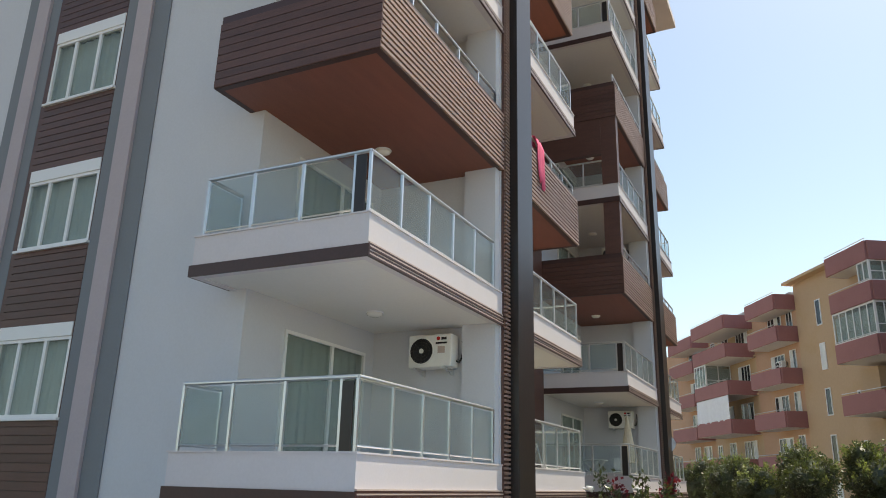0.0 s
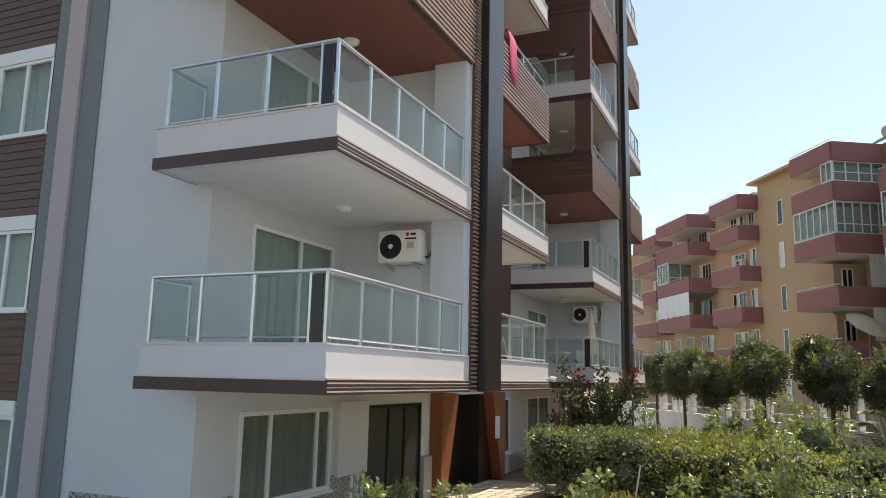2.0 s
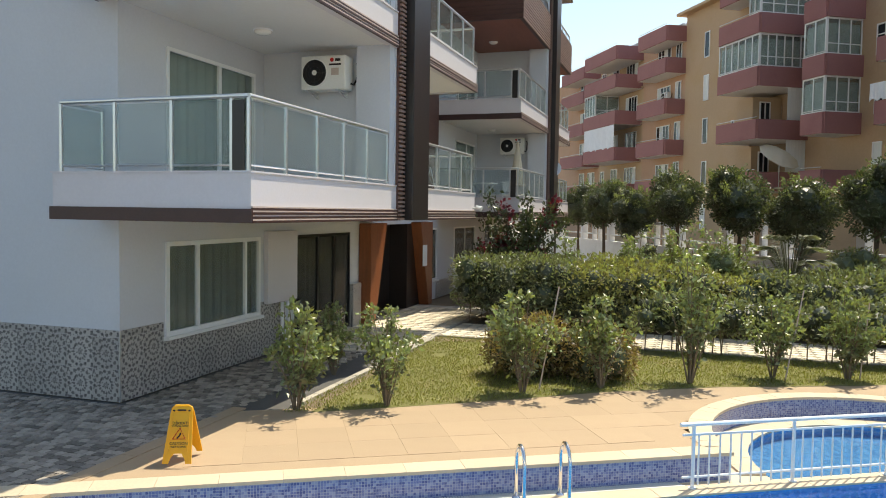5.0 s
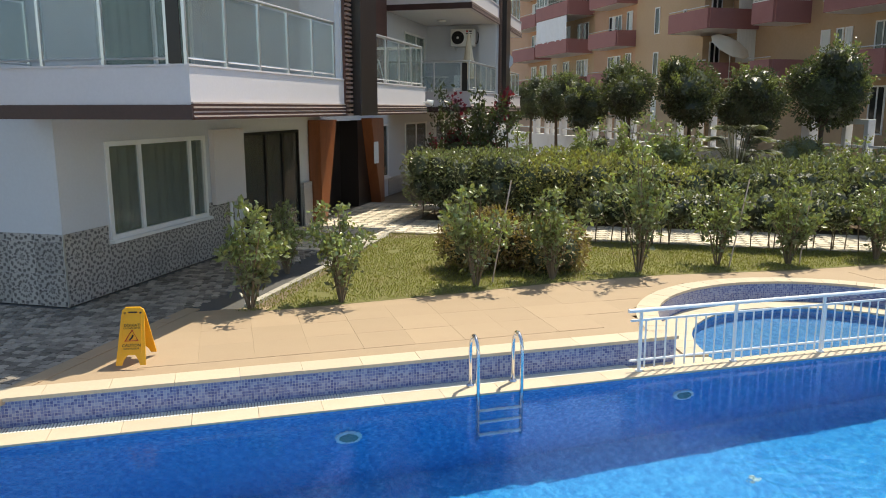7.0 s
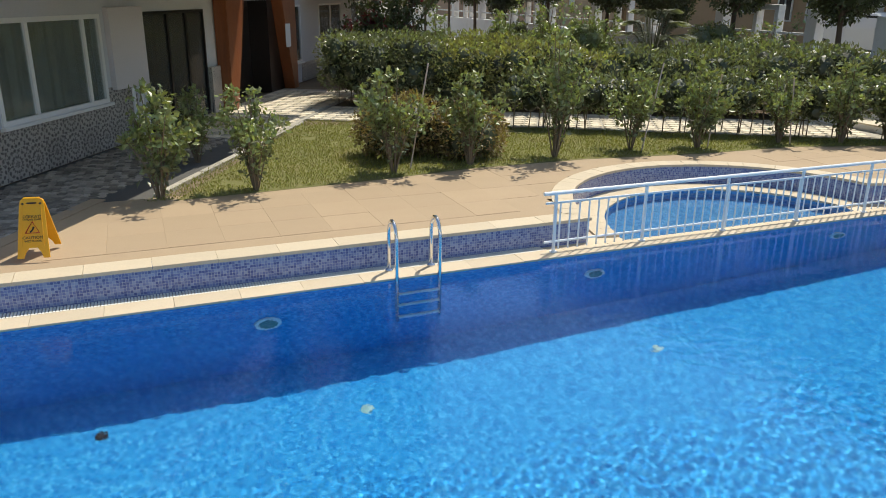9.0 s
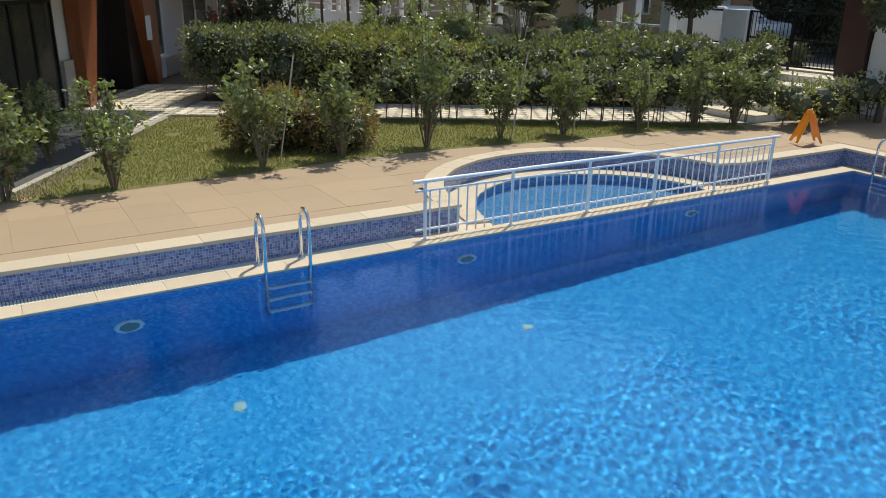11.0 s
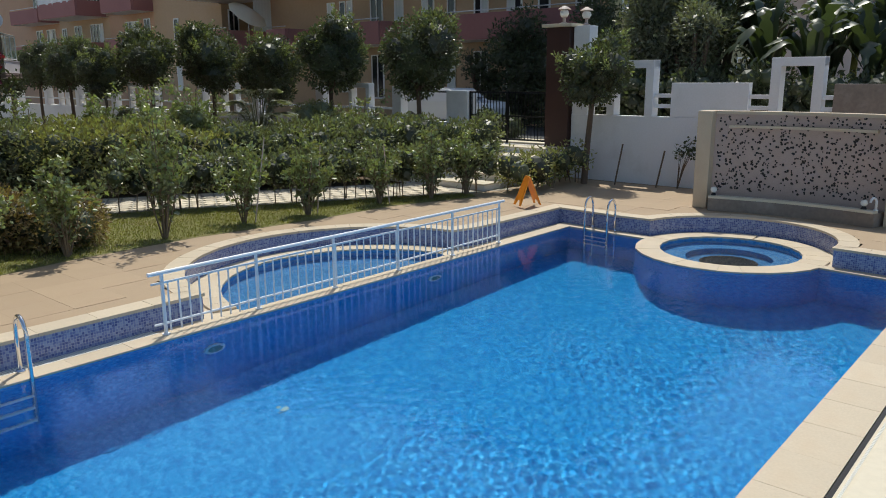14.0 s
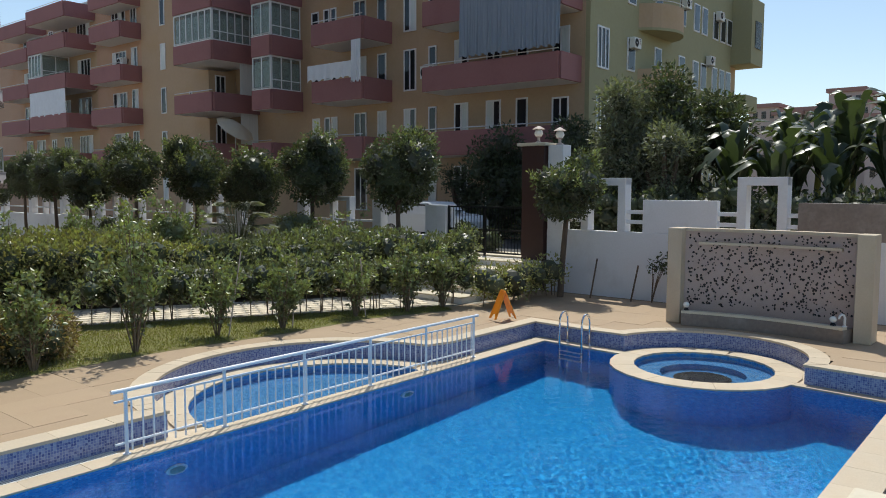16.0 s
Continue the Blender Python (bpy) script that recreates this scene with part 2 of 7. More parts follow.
def mosaic_mat(name, tones, cell, grout, rough=0.18, bump=0.25, spec=0.5):
    """Small square glass mosaic; cells run in all three object axes."""
    m = mat(name, tones[0], rough, var=0.05, bump=0, spec=spec)
    nt = m.node_tree
    n, link = nt.nodes, nt.links.new
    b = n["Principled BSDF"]
    co = n.new("ShaderNodeTexCoord")
    sc = n.new("ShaderNodeVectorMath")
    sc.operation = "SCALE"
    sc.inputs["Scale"].default_value = 1 / cell
    link(co.outputs["Object"], sc.inputs[0])
    off = n.new("ShaderNodeVectorMath")
    off.operation = "ADD"
    off.inputs[1].default_value = (0.37, 0.41, 0.43)
    link(sc.outputs[0], off.inputs[0])
    fl = n.new("ShaderNodeVectorMath")
    fl.operation = "FLOOR"
    link(off.outputs[0], fl.inputs[0])
    wn_ = n.new("ShaderNodeTexWhiteNoise")
    link(fl.outputs[0], wn_.inputs["Vector"])
    ramp = n.new("ShaderNodeValToRGB")
    ramp.color_ramp.interpolation = "CONSTANT"
    els = ramp.color_ramp.elements
    while len(els) < len(tones):
        els.new(0.5)
    for i, c in enumerate(tones):
        els[i].position = i / len(tones)
        els[i].color = (*c, 1)
    link(wn_.outputs["Value"], ramp.inputs[0])
    fr = n.new("ShaderNodeVectorMath")
    fr.operation = "FRACTION"
    link(off.outputs[0], fr.inputs[0])
    sp = n.new("ShaderNodeSeparateXYZ")
    link(fr.outputs[0], sp.inputs[0])
    geo = n.new("ShaderNodeNewGeometry")
    prod = None
    nrm = n.new("ShaderNodeSeparateXYZ")
    link(co.outputs["Normal"], nrm.inputs[0])
    for k in range(3):
        a = n.new("ShaderNodeMath"); a.operation = "SUBTRACT"; a.inputs[1].default_value = 0.5
        link(sp.outputs[k], a.inputs[0])
        c = n.new("ShaderNodeMath"); c.operation = "ABSOLUTE"
        link(a.outputs[0], c.inputs[0])
        d = n.new("ShaderNodeMath"); d.operation = "GREATER_THAN"; d.inputs[1].default_value = 0.44
        link(c.outputs[0], d.inputs[0])
        e = n.new("ShaderNodeMath"); e.operation = "ABSOLUTE"
        link(nrm.outputs[k], e.inputs[0])
        g = n.new("ShaderNodeMath"); g.operation = "LESS_THAN"; g.inputs[1].default_value = 0.6
        link(e.outputs[0], g.inputs[0])
        h = n.new("ShaderNodeMath"); h.operation = "MULTIPLY"
        link(d.outputs[0], h.inputs[0]); link(g.outputs[0], h.inputs[1])
        if prod is None:
            prod = h.outputs[0]
        else:
            mxx = n.new("ShaderNodeMath"); mxx.operation = "MAXIMUM"
            link(prod, mxx.inputs[0]); link(h.outputs[0], mxx.inputs[1])
            prod = mxx.outputs[0]
    mx = n.new("ShaderNodeMix")
    mx.data_type = "RGBA"
    link(prod, mx.inputs["Factor"])
    link(ramp.outputs[0], mx.inputs["A"])
    mx.inputs["B"].default_value = (*grout, 1)
    link(mx.outputs["Result"], b.inputs["Base Color"])
    n.remove(geo)
    return m


M_WHITE = mat("white_render", (0.60, 0.61, 0.645), 0.85, var=0.05, scale=0.7, fine=25, bump=0.12, stain=((0.6, 0.6, 0.6), 0.9, 0.25))
M_SLAB = mat("white_paint", (0.65, 0.605, 0.62), 0.7, var=0.05, scale=1.2, fine=30, bump=0.08, stain=((0.62, 0.58, 0.57), 1.5, 0.25))
M_SOFFIT = mat("soffit_paint", (0.74, 0.71, 0.68), 0.85, var=0.04, scale=0.8, fine=20, bump=0.06)
M_BROWN = mat("dark_wood_cladding", (0.10, 0.046, 0.036), 0.5, var=0.3, scale=1.5, fine=14, bump=0.25, stretch=(1, 1, 6), per_object=0.15)
M_BROWNRED = mat("red_brown_soffit", (0.22, 0.072, 0.046), 0.5, var=0.18, scale=1.2, fine=18, bump=0.15, stretch=(6, 1, 1))
M_TRIMD = mat("dark_brown_trim", (0.060, 0.027, 0.024), 0.45, var=0.2, scale=2, fine=25, bump=0.15)
M_SLAT = mat("brown_slat", (0.33, 0.22, 0.18), 0.5, var=0.15, scale=2, fine=20, bump=0.15, per_object=0.1)
M_TRIML = mat("pale_trim_line", (0.50, 0.40, 0.35), 0.6, var=0.12, scale=3, fine=30, bump=0.1)
M_FIN = mat("dark_brown_metal_panel", (0.022, 0.016, 0.015), 0.35, var=0.2, scale=1.0, fine=20, bump=0.08)
M_GREY = mat("grey_band_paint", (0.20, 0.215, 0.235), 0.75, var=0.06, scale=1.2, fine=25, bump=0.1)
M_MAUVE = mat("mauve_band_paint", (0.46, 0.40, 0.42), 0.75, var=0.06, scale=1.2, fine=25, bump=0.1)
M_PVC = mat("white_plastic_frame", (0.80, 0.80, 0.80), 0.35, var=0.03, scale=3, fine=40, bump=0.02)
M_ALU = mat("satin_aluminium", (0.66, 0.67, 0.68), 0.32, 0.85, var=0.06, scale=5, fine=60, bump=0.03)
M_CHROME = mat("polished_steel", (0.75, 0.75, 0.76), 0.08, 1.0, var=0.04, scale=5, fine=60, bump=0.01)
M_WHITEMETAL = mat("white_painted_rail", (0.86, 0.87, 0.88), 0.35, 0.0, var=0.05, scale=6, fine=50, bump=0.03)
M_BLACK = mat("black_metal", (0.015, 0.015, 0.016), 0.4, 0.3, var=0.2, scale=4, fine=40, bump=0.05)
# near-black: stands in for unlit rooms; also colours small dark parts
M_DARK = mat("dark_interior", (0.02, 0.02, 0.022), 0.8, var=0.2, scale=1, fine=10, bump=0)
M_CURTAIN = mat("pale_curtain", (0.74, 0.77, 0.75), 0.9, var=0.12, scale=1.5, fine=12, bump=0.3, stretch=(7, 7, 0.3))
M_CURTAIN2 = mat("olive_curtain", (0.26, 0.26, 0.215), 0.9, var=0.5, scale=1.5, fine=12, bump=0.3, stretch=(7, 7, 0.3))
M_GLASSRAIL = glass_mat("balcony_glass", (0.90, 0.95, 0.945), 0.86)
M_GLASS = glass_mat("window_glass", (0.84, 0.89, 0.87), 0.78)
M_GLASSDARK = glass_mat("dark_window_glass", (0.50, 0.49, 0.45), 0.62)
M_DECK = mat("beige_deck_paving", (0.40, 0.29, 0.185), 0.75, var=0.10, scale=1.0, fine=60, bump=0.2, per_object=0.05, stain=((0.33, 0.22, 0.145), 0.9, 0.4))
M_COPING = mat("cream_travertine", (0.58, 0.48, 0.35), 0.6, var=0.09, scale=2.5, fine=45, bump=0.2, per_object=0.06, stain=((0.50, 0.37, 0.24), 1.8, 0.35))
M_STONE = mat("pale_terrace_stone", (0.66, 0.58, 0.44), 0.65, var=0.08, scale=2.0, fine=50, bump=0.18, per_object=0.05, stain=((0.58, 0.5, 0.38), 1.5, 0.3))
M_GRATE = mat("white_gutter_grate", (0.78, 0.76, 0.68), 0.45, var=0.06, scale=6, fine=40, bump=0.05)
M_MOSAIC = mosaic_mat("blue_grey_mosaic", ((0.13, 0.17, 0.38), (0.19, 0.24, 0.45), (0.085, 0.115, 0.30), (0.25, 0.31, 0.50), (0.15, 0.19, 0.40)), 0.03, (0.36, 0.40, 0.52))
M_POOLTILE = mosaic_mat("pool_blue_mosaic", ((0.028, 0.32, 0.69), (0.05, 0.40, 0.77), (0.018, 0.24, 0.60), (0.08, 0.49, 0.83), (0.03, 0.33, 0.70), (0.022, 0.27, 0.64), (0.04, 0.37, 0.74)), 0.032, (0.045, 0.36, 0.70), 0.6, 0.25, 0.0)
M_KIDTILE = mosaic_mat("light_blue_mosaic", ((0.09, 0.31, 0.60), (0.13, 0.38, 0.68), (0.07, 0.25, 0.53)), 0.05, (0.19, 0.39, 0.64), 0.6, 0.25, 0.0)
M_LENS = mat("green_grey_lamp_glass", (0.12, 0.26, 0.27), 0.2, var=0.1, bump=0.02)
M_INLET = mat("pale_inlet_plastic", (0.30, 0.55, 0.52), 0.4, var=0.05, bump=0)
M_PANE = mat("dark_far_pane", (0.022, 0.024, 0.028), 0.08, var=0.2, scale=0.8, bump=0)
M_ROAD = mat("asphalt", (0.06, 0.06, 0.062), 0.9, var=0.2, scale=0.5, fine=30, bump=0.4)
M_GROUND = mat("dry_soil", (0.20, 0.15, 0.10), 0.95, var=0.25, scale=0.6, fine=20, bump=0.5, stain=((0.10, 0.11, 0.045), 0.4, 0.6))
M_SOIL = mat("garden_soil", (0.13, 0.088, 0.055), 0.95, var=0.3, scale=1.5, fine=25, bump=0.6)
M_LAWN = mat("lawn_soil", (0.16, 0.155, 0.05), 0.95, var=0.25, scale=1.2, fine=35, bump=0.6, stain=((0.22, 0.16, 0.08), 1.1, 0.5))
M_GRASS = leaf_mat("grass", (0.25, 0.245, 0.07), 0.3, 0.025)
M_COBBLE = mat("grey_cobble", (0.285, 0.245, 0.205), 0.85, var=0.3, scale=14, fine=70, bump=0.6, per_object=0.5)
M_COBBLE_JOIN = mat("grey_cobble_field", (0.285, 0.245, 0.205), 0.85, var=0.3, scale=14, fine=70, bump=0.6, per_island=0.5)
M_SAND = mat("joint_sand", (0.10, 0.095, 0.09), 0.95, var=0.2, scale=4, fine=60, bump=0.4)
M_PATH = mat("pale_path_block", (0.66, 0.58, 0.46), 0.85, var=0.12, scale=4, fine=50, bump=0.35, per_object=0.2)
M_PATHDARK = mat("grey_path_block", (0.40, 0.365, 0.31), 0.85, var=0.15, scale=4, fine=50, bump=0.35, per_object=0.2)
M_WOOD = mat("orange_varnished_wood", (0.235, 0.075, 0.028), 0.35, var=0.35, scale=2.0, fine=22, bump=0.15, stretch=(5, 5, 0.6))
M_YELLOW = mat("yellow_wall_paint", (0.52, 0.37, 0.235), 0.85, var=0.07, scale=0.35, fine=8, bump=0.1, stain=((0.46, 0.30, 0.12), 0.4, 0.35))
M_ORANGE = mat("orange_wall_paint", (0.54, 0.34, 0.225), 0.85, var=0.07, scale=0.35, fine=8, bump=0.1, stain=((0.46, 0.22, 0.09), 0.4, 0.3))
M_MAROON = mat("maroon_parapet_paint", (0.33, 0.15, 0.145), 0.8, var=0.08, scale=0.5, fine=10, bump=0.1, stain=((0.25, 0.10, 0.10), 0.6, 0.4))
M_LIME = mat("lime_wall_paint", (0.37, 0.345, 0.20), 0.85, var=0.07, scale=0.35, fine=8, bump=0.1)
M_WALLW = mat("white_garden_wall", (0.80, 0.80, 0.82), 0.85, var=0.06, scale=0.9, fine=25, bump=0.15, stain=((0.55, 0.54, 0.52), 1.2, 0.35))
M_BARK = mat("bark", (0.12, 0.085, 0.06), 0.9, var=0.3, scale=4, fine=30, bump=0.6, stretch=(4, 4, 0.7))
M_STEM = mat("pale_stem", (0.20, 0.15, 0.10), 0.9, var=0.25, scale=4, fine=30, bump=0.4)
M_LEAF_TREE = leaf_mat("tree_leaf", (0.085, 0.098, 0.052))
M_LEAF_HEDGE = leaf_mat("hedge_leaf", (0.185, 0.20, 0.115))
M_LEAF_PALE = leaf_mat("pale_hedge_leaf", (0.27, 0.265, 0.115), 0.4)
M_LEAF_YOUNG = leaf_mat("young_leaf", (0.225, 0.25, 0.12), 0.4, 0.03)
M_LEAF_DRY = leaf_mat("dry_leaf", (0.27, 0.20, 0.10), 0.4, 0.03)
# dark foliage; also the painted shade deep inside hedges and crowns
M_LEAF_DARK_SHADE = leaf_mat("dark_leaf_and_gap_shade", (0.065, 0.078, 0.045), 0.35)
M_LEAF_GREY = leaf_mat("grey_green_leaf", (0.17, 0.18, 0.13), 0.35)
M_FLOWER = leaf_mat("magenta_bract", (0.13, 0.012, 0.038), 0.4, 0.02)
M_BANANA = leaf_mat("banana_leaf", (0.06, 0.085, 0.045), 0.3, 0.03, 0.35)
M_YELLOWPLASTIC = mat("yellow_plastic", (0.86, 0.40, 0.012), 0.4, var=0.07, scale=4, fine=50, bump=0.04)
M_ORANGEPLASTIC = mat("orange_plastic", (0.90, 0.30, 0.02), 0.4, var=0.07, scale=4, fine=50, bump=0.04)
M_RED = mat("red_print", (0.5, 0.008, 0.005), 0.5, var=0.05, bump=0)
M_INK = mat("dark_print", (0.015, 0.01, 0.01), 0.5, var=0.05, bump=0)
M_LAMPGLASS = mat("opal_glass", (0.85, 0.82, 0.76), 0.25, var=0.03, bump=0)
M_AC = mat("white_unit_shell", (0.80, 0.79, 0.75), 0.45, var=0.05, scale=4, fine=40, bump=0.03)
M_PINK = mat("pink_towel", (0.75, 0.12, 0.24), 0.95, var=0.12, scale=6, fine=80, bump=0.5)
M_CLOTH = mat("white_cloth", (0.78, 0.80, 0.84), 0.95, var=0.08, scale=3, fine=60, bump=0.4)
M_TEAL = mat("teal_cloth", (0.05, 0.30, 0.36), 0.9, var=0.15, scale=4, fine=60, bump=0.3)
M_STRIPE = mat("blue_grey_awning", (0.30, 0.34, 0.40), 0.9, var=0.2, scale=2.0, fine=14, bump=0.2, stretch=(1, 6, 0.1))
M_TANK = mat("grey_tank", (0.42, 0.41, 0.40), 0.5, 0.3, var=0.1, scale=2, fine=20, bump=0.05)
M_CAR = mat("white_car_paint", (0.75, 0.77, 0.80), 0.2, var=0.02, bump=0)
M_RUBBER = mat("tyre_rubber", (0.02, 0.02, 0.02), 0.85, var=0.1, bump=0.1)
M_FOUNT = mat("pink_beige_pebble_wall", (0.47, 0.36, 0.31), 0.75, var=0.12, scale=3, fine=50, bump=0.4)
M_PEBBLE = mat("dark_pebble", (0.035, 0.026, 0.024), 0.5, var=0.3, scale=9, fine=60, bump=0.2, per_object=0.2)
M_MARBLE = mat("brown_marble_slab", (0.25, 0.20, 0.17), 0.35, var=0.25, scale=3, fine=15, bump=0.05, stain=((0.4, 0.34, 0.3), 2.5, 0.6))
M_FAR = mat("pale_far_wall", (0.55, 0.45, 0.40), 0.9, var=0.06, scale=0.2, fine=3, bump=0)
M_FARROOF = mat("far_red_roof", (0.36, 0.22, 0.19), 0.9, var=0.08, scale=0.2, fine=3, bump=0)
M_RINGTILE = ring_tile_mat("patterned_wall_tile", (0.42, 0.395, 0.37), (0.03, 0.022, 0.024), 0.45, (0.10, 0.09, 0.095))


def water_mat(name, tint, bump, scale):
    m = bpy.data.materials.new(name)
    m.use_nodes = True
    nt = m.node_tree
    b = nt.nodes["Principled BSDF"]
    b.inputs["Base Color"].default_value = (*tint, 1)
    b.inputs["Roughness"].default_value = 0.0
    b.inputs["IOR"].default_value = 1.33
    b.inputs["Transmission Weight"].default_value = 1.0
    b.inputs["Specular IOR Level"].default_value = 0.45
    co = nt.nodes.new("ShaderNodeTexCoord")
    heights = []
    for s, d in ((scale, 1.0), (scale * 2.6, 1.0)):
        t = nt.nodes.new("ShaderNodeTexNoise")
        t.inputs["Scale"].default_value, t.inputs["Detail"].default_value, t.inputs["Distortion"].default_value = s, d, 0.8
        nt.links.new(co.outputs["Object"], t.inputs["Vector"])
        heights.append(t)
    add = nt.nodes.new("ShaderNodeMath")
    add.operation = "MULTIPLY_ADD"
    add.inputs[1].default_value = 0.2
    nt.links.new(heights[1].outputs[0], add.inputs[0])
    nt.links.new(heights[0].outputs[0], add.inputs[2])
    bp = nt.nodes.new("ShaderNodeBump")
    bp.inputs["Strength"].default_value, bp.inputs["Distance"].default_value = 1.0, bump
    nt.links.new(add.outputs[0], bp.inputs["Height"])
    nt.links.new(bp.outputs[0], b.inputs["Normal"])
    return m


M_WATER = water_mat("pool_water", (0.95, 0.98, 1.0), 0.0009, 22.0)

# ---- pool axes: u along the pool's long side, v away from it ----
PF = pose(0.1, 8.57, 0, 0, 0, 30.2)


def arc(cx, cy, r, a0, a1, n):
    return [(cx + r * math.cos(radians(a0 + (a1 - a0) * i / n)), cy + r * math.sin(radians(a0 + (a1 - a0) * i / n))) for i in range(n + 1)]


def offset(line, d, closed=False):
    """A plan line moved d to its left."""
    out = []
    n = len(line)
    for i in range(n):
        a = Vector(line[(i - 1) % n] if closed or i else line[0])
        p = Vector(line[i])
        b = Vector(line[(i + 1) % n] if closed or i < n - 1 else line[-1])
        d1 = (p - a).normalized() if (p - a).length > 1e-6 else (b - p).normalized()
        d2 = (b - p).normalized() if (b - p).length > 1e-6 else d1
        n1, n2 = Vector((-d1.y, d1.x)), Vector((-d2.y, d2.x))
        m = (n1 + n2)
        m = m / max(0.35, m.length_squared / 2)
        out.append((p.x + m.x * d, p.y + m.y * d))
    return out


def resample(line, step):
    pts = [Vector(p) for p in line]
    out, carry = [tuple(pts[0])], 0.0
    for a, b in zip(pts, pts[1:]):
        n = max(1, round((b - a).length / step))
        out += [tuple(a.lerp(b, i / n)) for i in range(1, n + 1)]
    return out


def band(name, line, d0, d1, z0, z1, step, material, parent, gap=0.004):
    """Stones laid end to end along a line, each a piece of its own."""
    line = resample(line, step)
    a, b = offset(line, d0), offset(line, d1)
    for i in range(len(line) - 1):
        p, q, r, s = (Vector(x) for x in (a[i], a[i + 1], b[i + 1], b[i]))
        mid = (p + q + r + s) / 4
        g = 1 - gap / max(0.05, (q - p).length)
        quad = [mid + (c - mid) * g for c in (p, q, r, s)]
        if (quad[1] - quad[0]).cross(quad[2] - quad[1]) < 0:
            quad = quad[::-1]
        dz = random.uniform(-0.0015, 0.0015)
        bm = prism([c - mid for c in quad], z0, z1 + dz)
        part(name, bm, material, parent, m=Matrix.Translation((mid.x, mid.y, 0)))


KID, SPA = (3.1, 0.0), (8.2, -3.3)
WALL_LINE = [(-11.0, 0.25), (-5.0, 0.25), (0.66, 0.24)] + arc(*KID, 2.44, 170, 9, 30) + [(6.0, 0.24), (8.62, 0.22), (8.52, -1.0)] + arc(*SPA, 1.6, 78, -95, 24) + [(7.98, -5.8), (7.95, -6.62)]
POOL_EDGE = [(-10.5, -0.18), (8.36, -0.18), (8.2, -1.8)] + arc(*SPA, 1.5, 92, 258, 26)[1:] + [(7.75, -6.12), (-10.5, -6.12)]
KID_EDGE = [(1.16, 0.1)] + arc(*KID, 1.97, 172, 8, 26) + [(5.04, 0.1)]
SPA_EDGE = arc(*SPA, 1.1, 0, 360, 40)[:-1]
SUNK = WALL_LINE + [(-11.0, -6.62)]
SUNK_OUT = offset(WALL_LINE, 0.26)
Z_LOW, Z_WATER = -0.29, -0.315

far = 1500.0
inv = PF.inverted()
hole_world = [(PF @ Vector((*p, 0))).to_2d() for p in SUNK_OUT + [(8.28, -15.9), (-10.95, -15.9)]]
ground = piece("ground", sheet([(-far, -far), (far, -far), (far, far), (-far, far)], -0.035, [hole_world]), M_GROUND, None, "dry bare soil reaching to the horizon", "ground", kind="structure")

pool = thing("swimming_pool", PF, "rectangular outdoor pool lined with blue glass mosaic, full of clear water", "pool", kind="structure")
bm = sheet(SUNK, Z_LOW - 0.025, [POOL_EDGE, KID_EDGE, SPA_EDGE])
part("pool_surround", bm, M_COPING, pool)


def basin(outline, z0, z1):
    bm = bmesh.new()
    a = [bm.verts.new((*p, z0)) for p in outline]
    b = [bm.verts.new((*p, z1)) for p in outline]
    for i in range(len(a)):
        j = (i + 1) % len(a)
        bm.faces.new((a[i], a[j], b[j], b[i]))
    sheet(outline, z0, bm=bm)
    return bm


part("pool_basin", basin(POOL_EDGE, -2.0, Z_LOW - 0.02), M_POOLTILE, pool)
part("paddling_basin", basin(KID_EDGE, -0.68, Z_LOW - 0.02), M_KIDTILE, pool)
part("spa_basin", basin(SPA_EDGE, -0.95, Z_LOW - 0.02), M_KIDTILE, pool)
part("spa_well", disc_stack([(0.46, -0.945), (0.46, -0.93)], 28, at=SPA), M_DARK, pool, "dark round drain plate")
bench = strip(offset(SPA_EDGE, 0.0, True), offset(SPA_EDGE, 0.42, True), -0.95, -0.62, True)
part("spa_bench", bench, M_KIDTILE, pool)


def ripple(u, v):
    """Height of the water: crossing short waves, strong in patches and faint along the shaded far side, and rings round two drops."""
    g = np.random.RandomState(41)
    patch = np.zeros_like(u)
    for k in range(9):
        a, lam = g.uniform(0, 6.28), g.uniform(1.6, 4.5)
        patch += np.sin(6.283 / lam * (u * math.cos(a) + v * math.sin(a)) + g.uniform(0, 6.28))
    patch = 0.36 + 0.75 / (1 + np.exp(-1.1 * (patch - 0.4)))
    calm = 1 / (1 + np.exp((v + 1.75) * 2.8))
    h = np.zeros_like(u)
    for k in range(46):
        a, lam = g.uniform(0, 6.28), 0.078 * (3.2 ** (g.uniform(0, 1) ** 1.5))
        h += lam * 0.00095 * np.sin(6.283 / lam * (u * math.cos(a) + v * math.sin(a)) + g.uniform(0, 6.28))
    h *= (0.10 + 0.90 * calm) * patch
    for cu, cv, amp in ((-0.82, -3.15, 0.0007), (1.45, -5.2, 0.0006)):
        r = np.hypot(u - cu, v - cv)
        h += amp * np.sin(6.283 * r / 0.095) * np.exp(-((r - 0.28) / 0.30) ** 2)
    return h


def near_edge(p, line):
    """The point of a closed plan line nearest to p."""
    best = None
    for a, b in zip(line, line[1:] + line[:1]):
        a, b = Vector(a), Vector(b)
        d = b - a
        f = min(1, max(0, (p - a).dot(d) / max(d.length_squared, 1e-9)))
        q = a + d * f
        if best is None or (q - p).length < (best - p).length:
            best = q
    return best


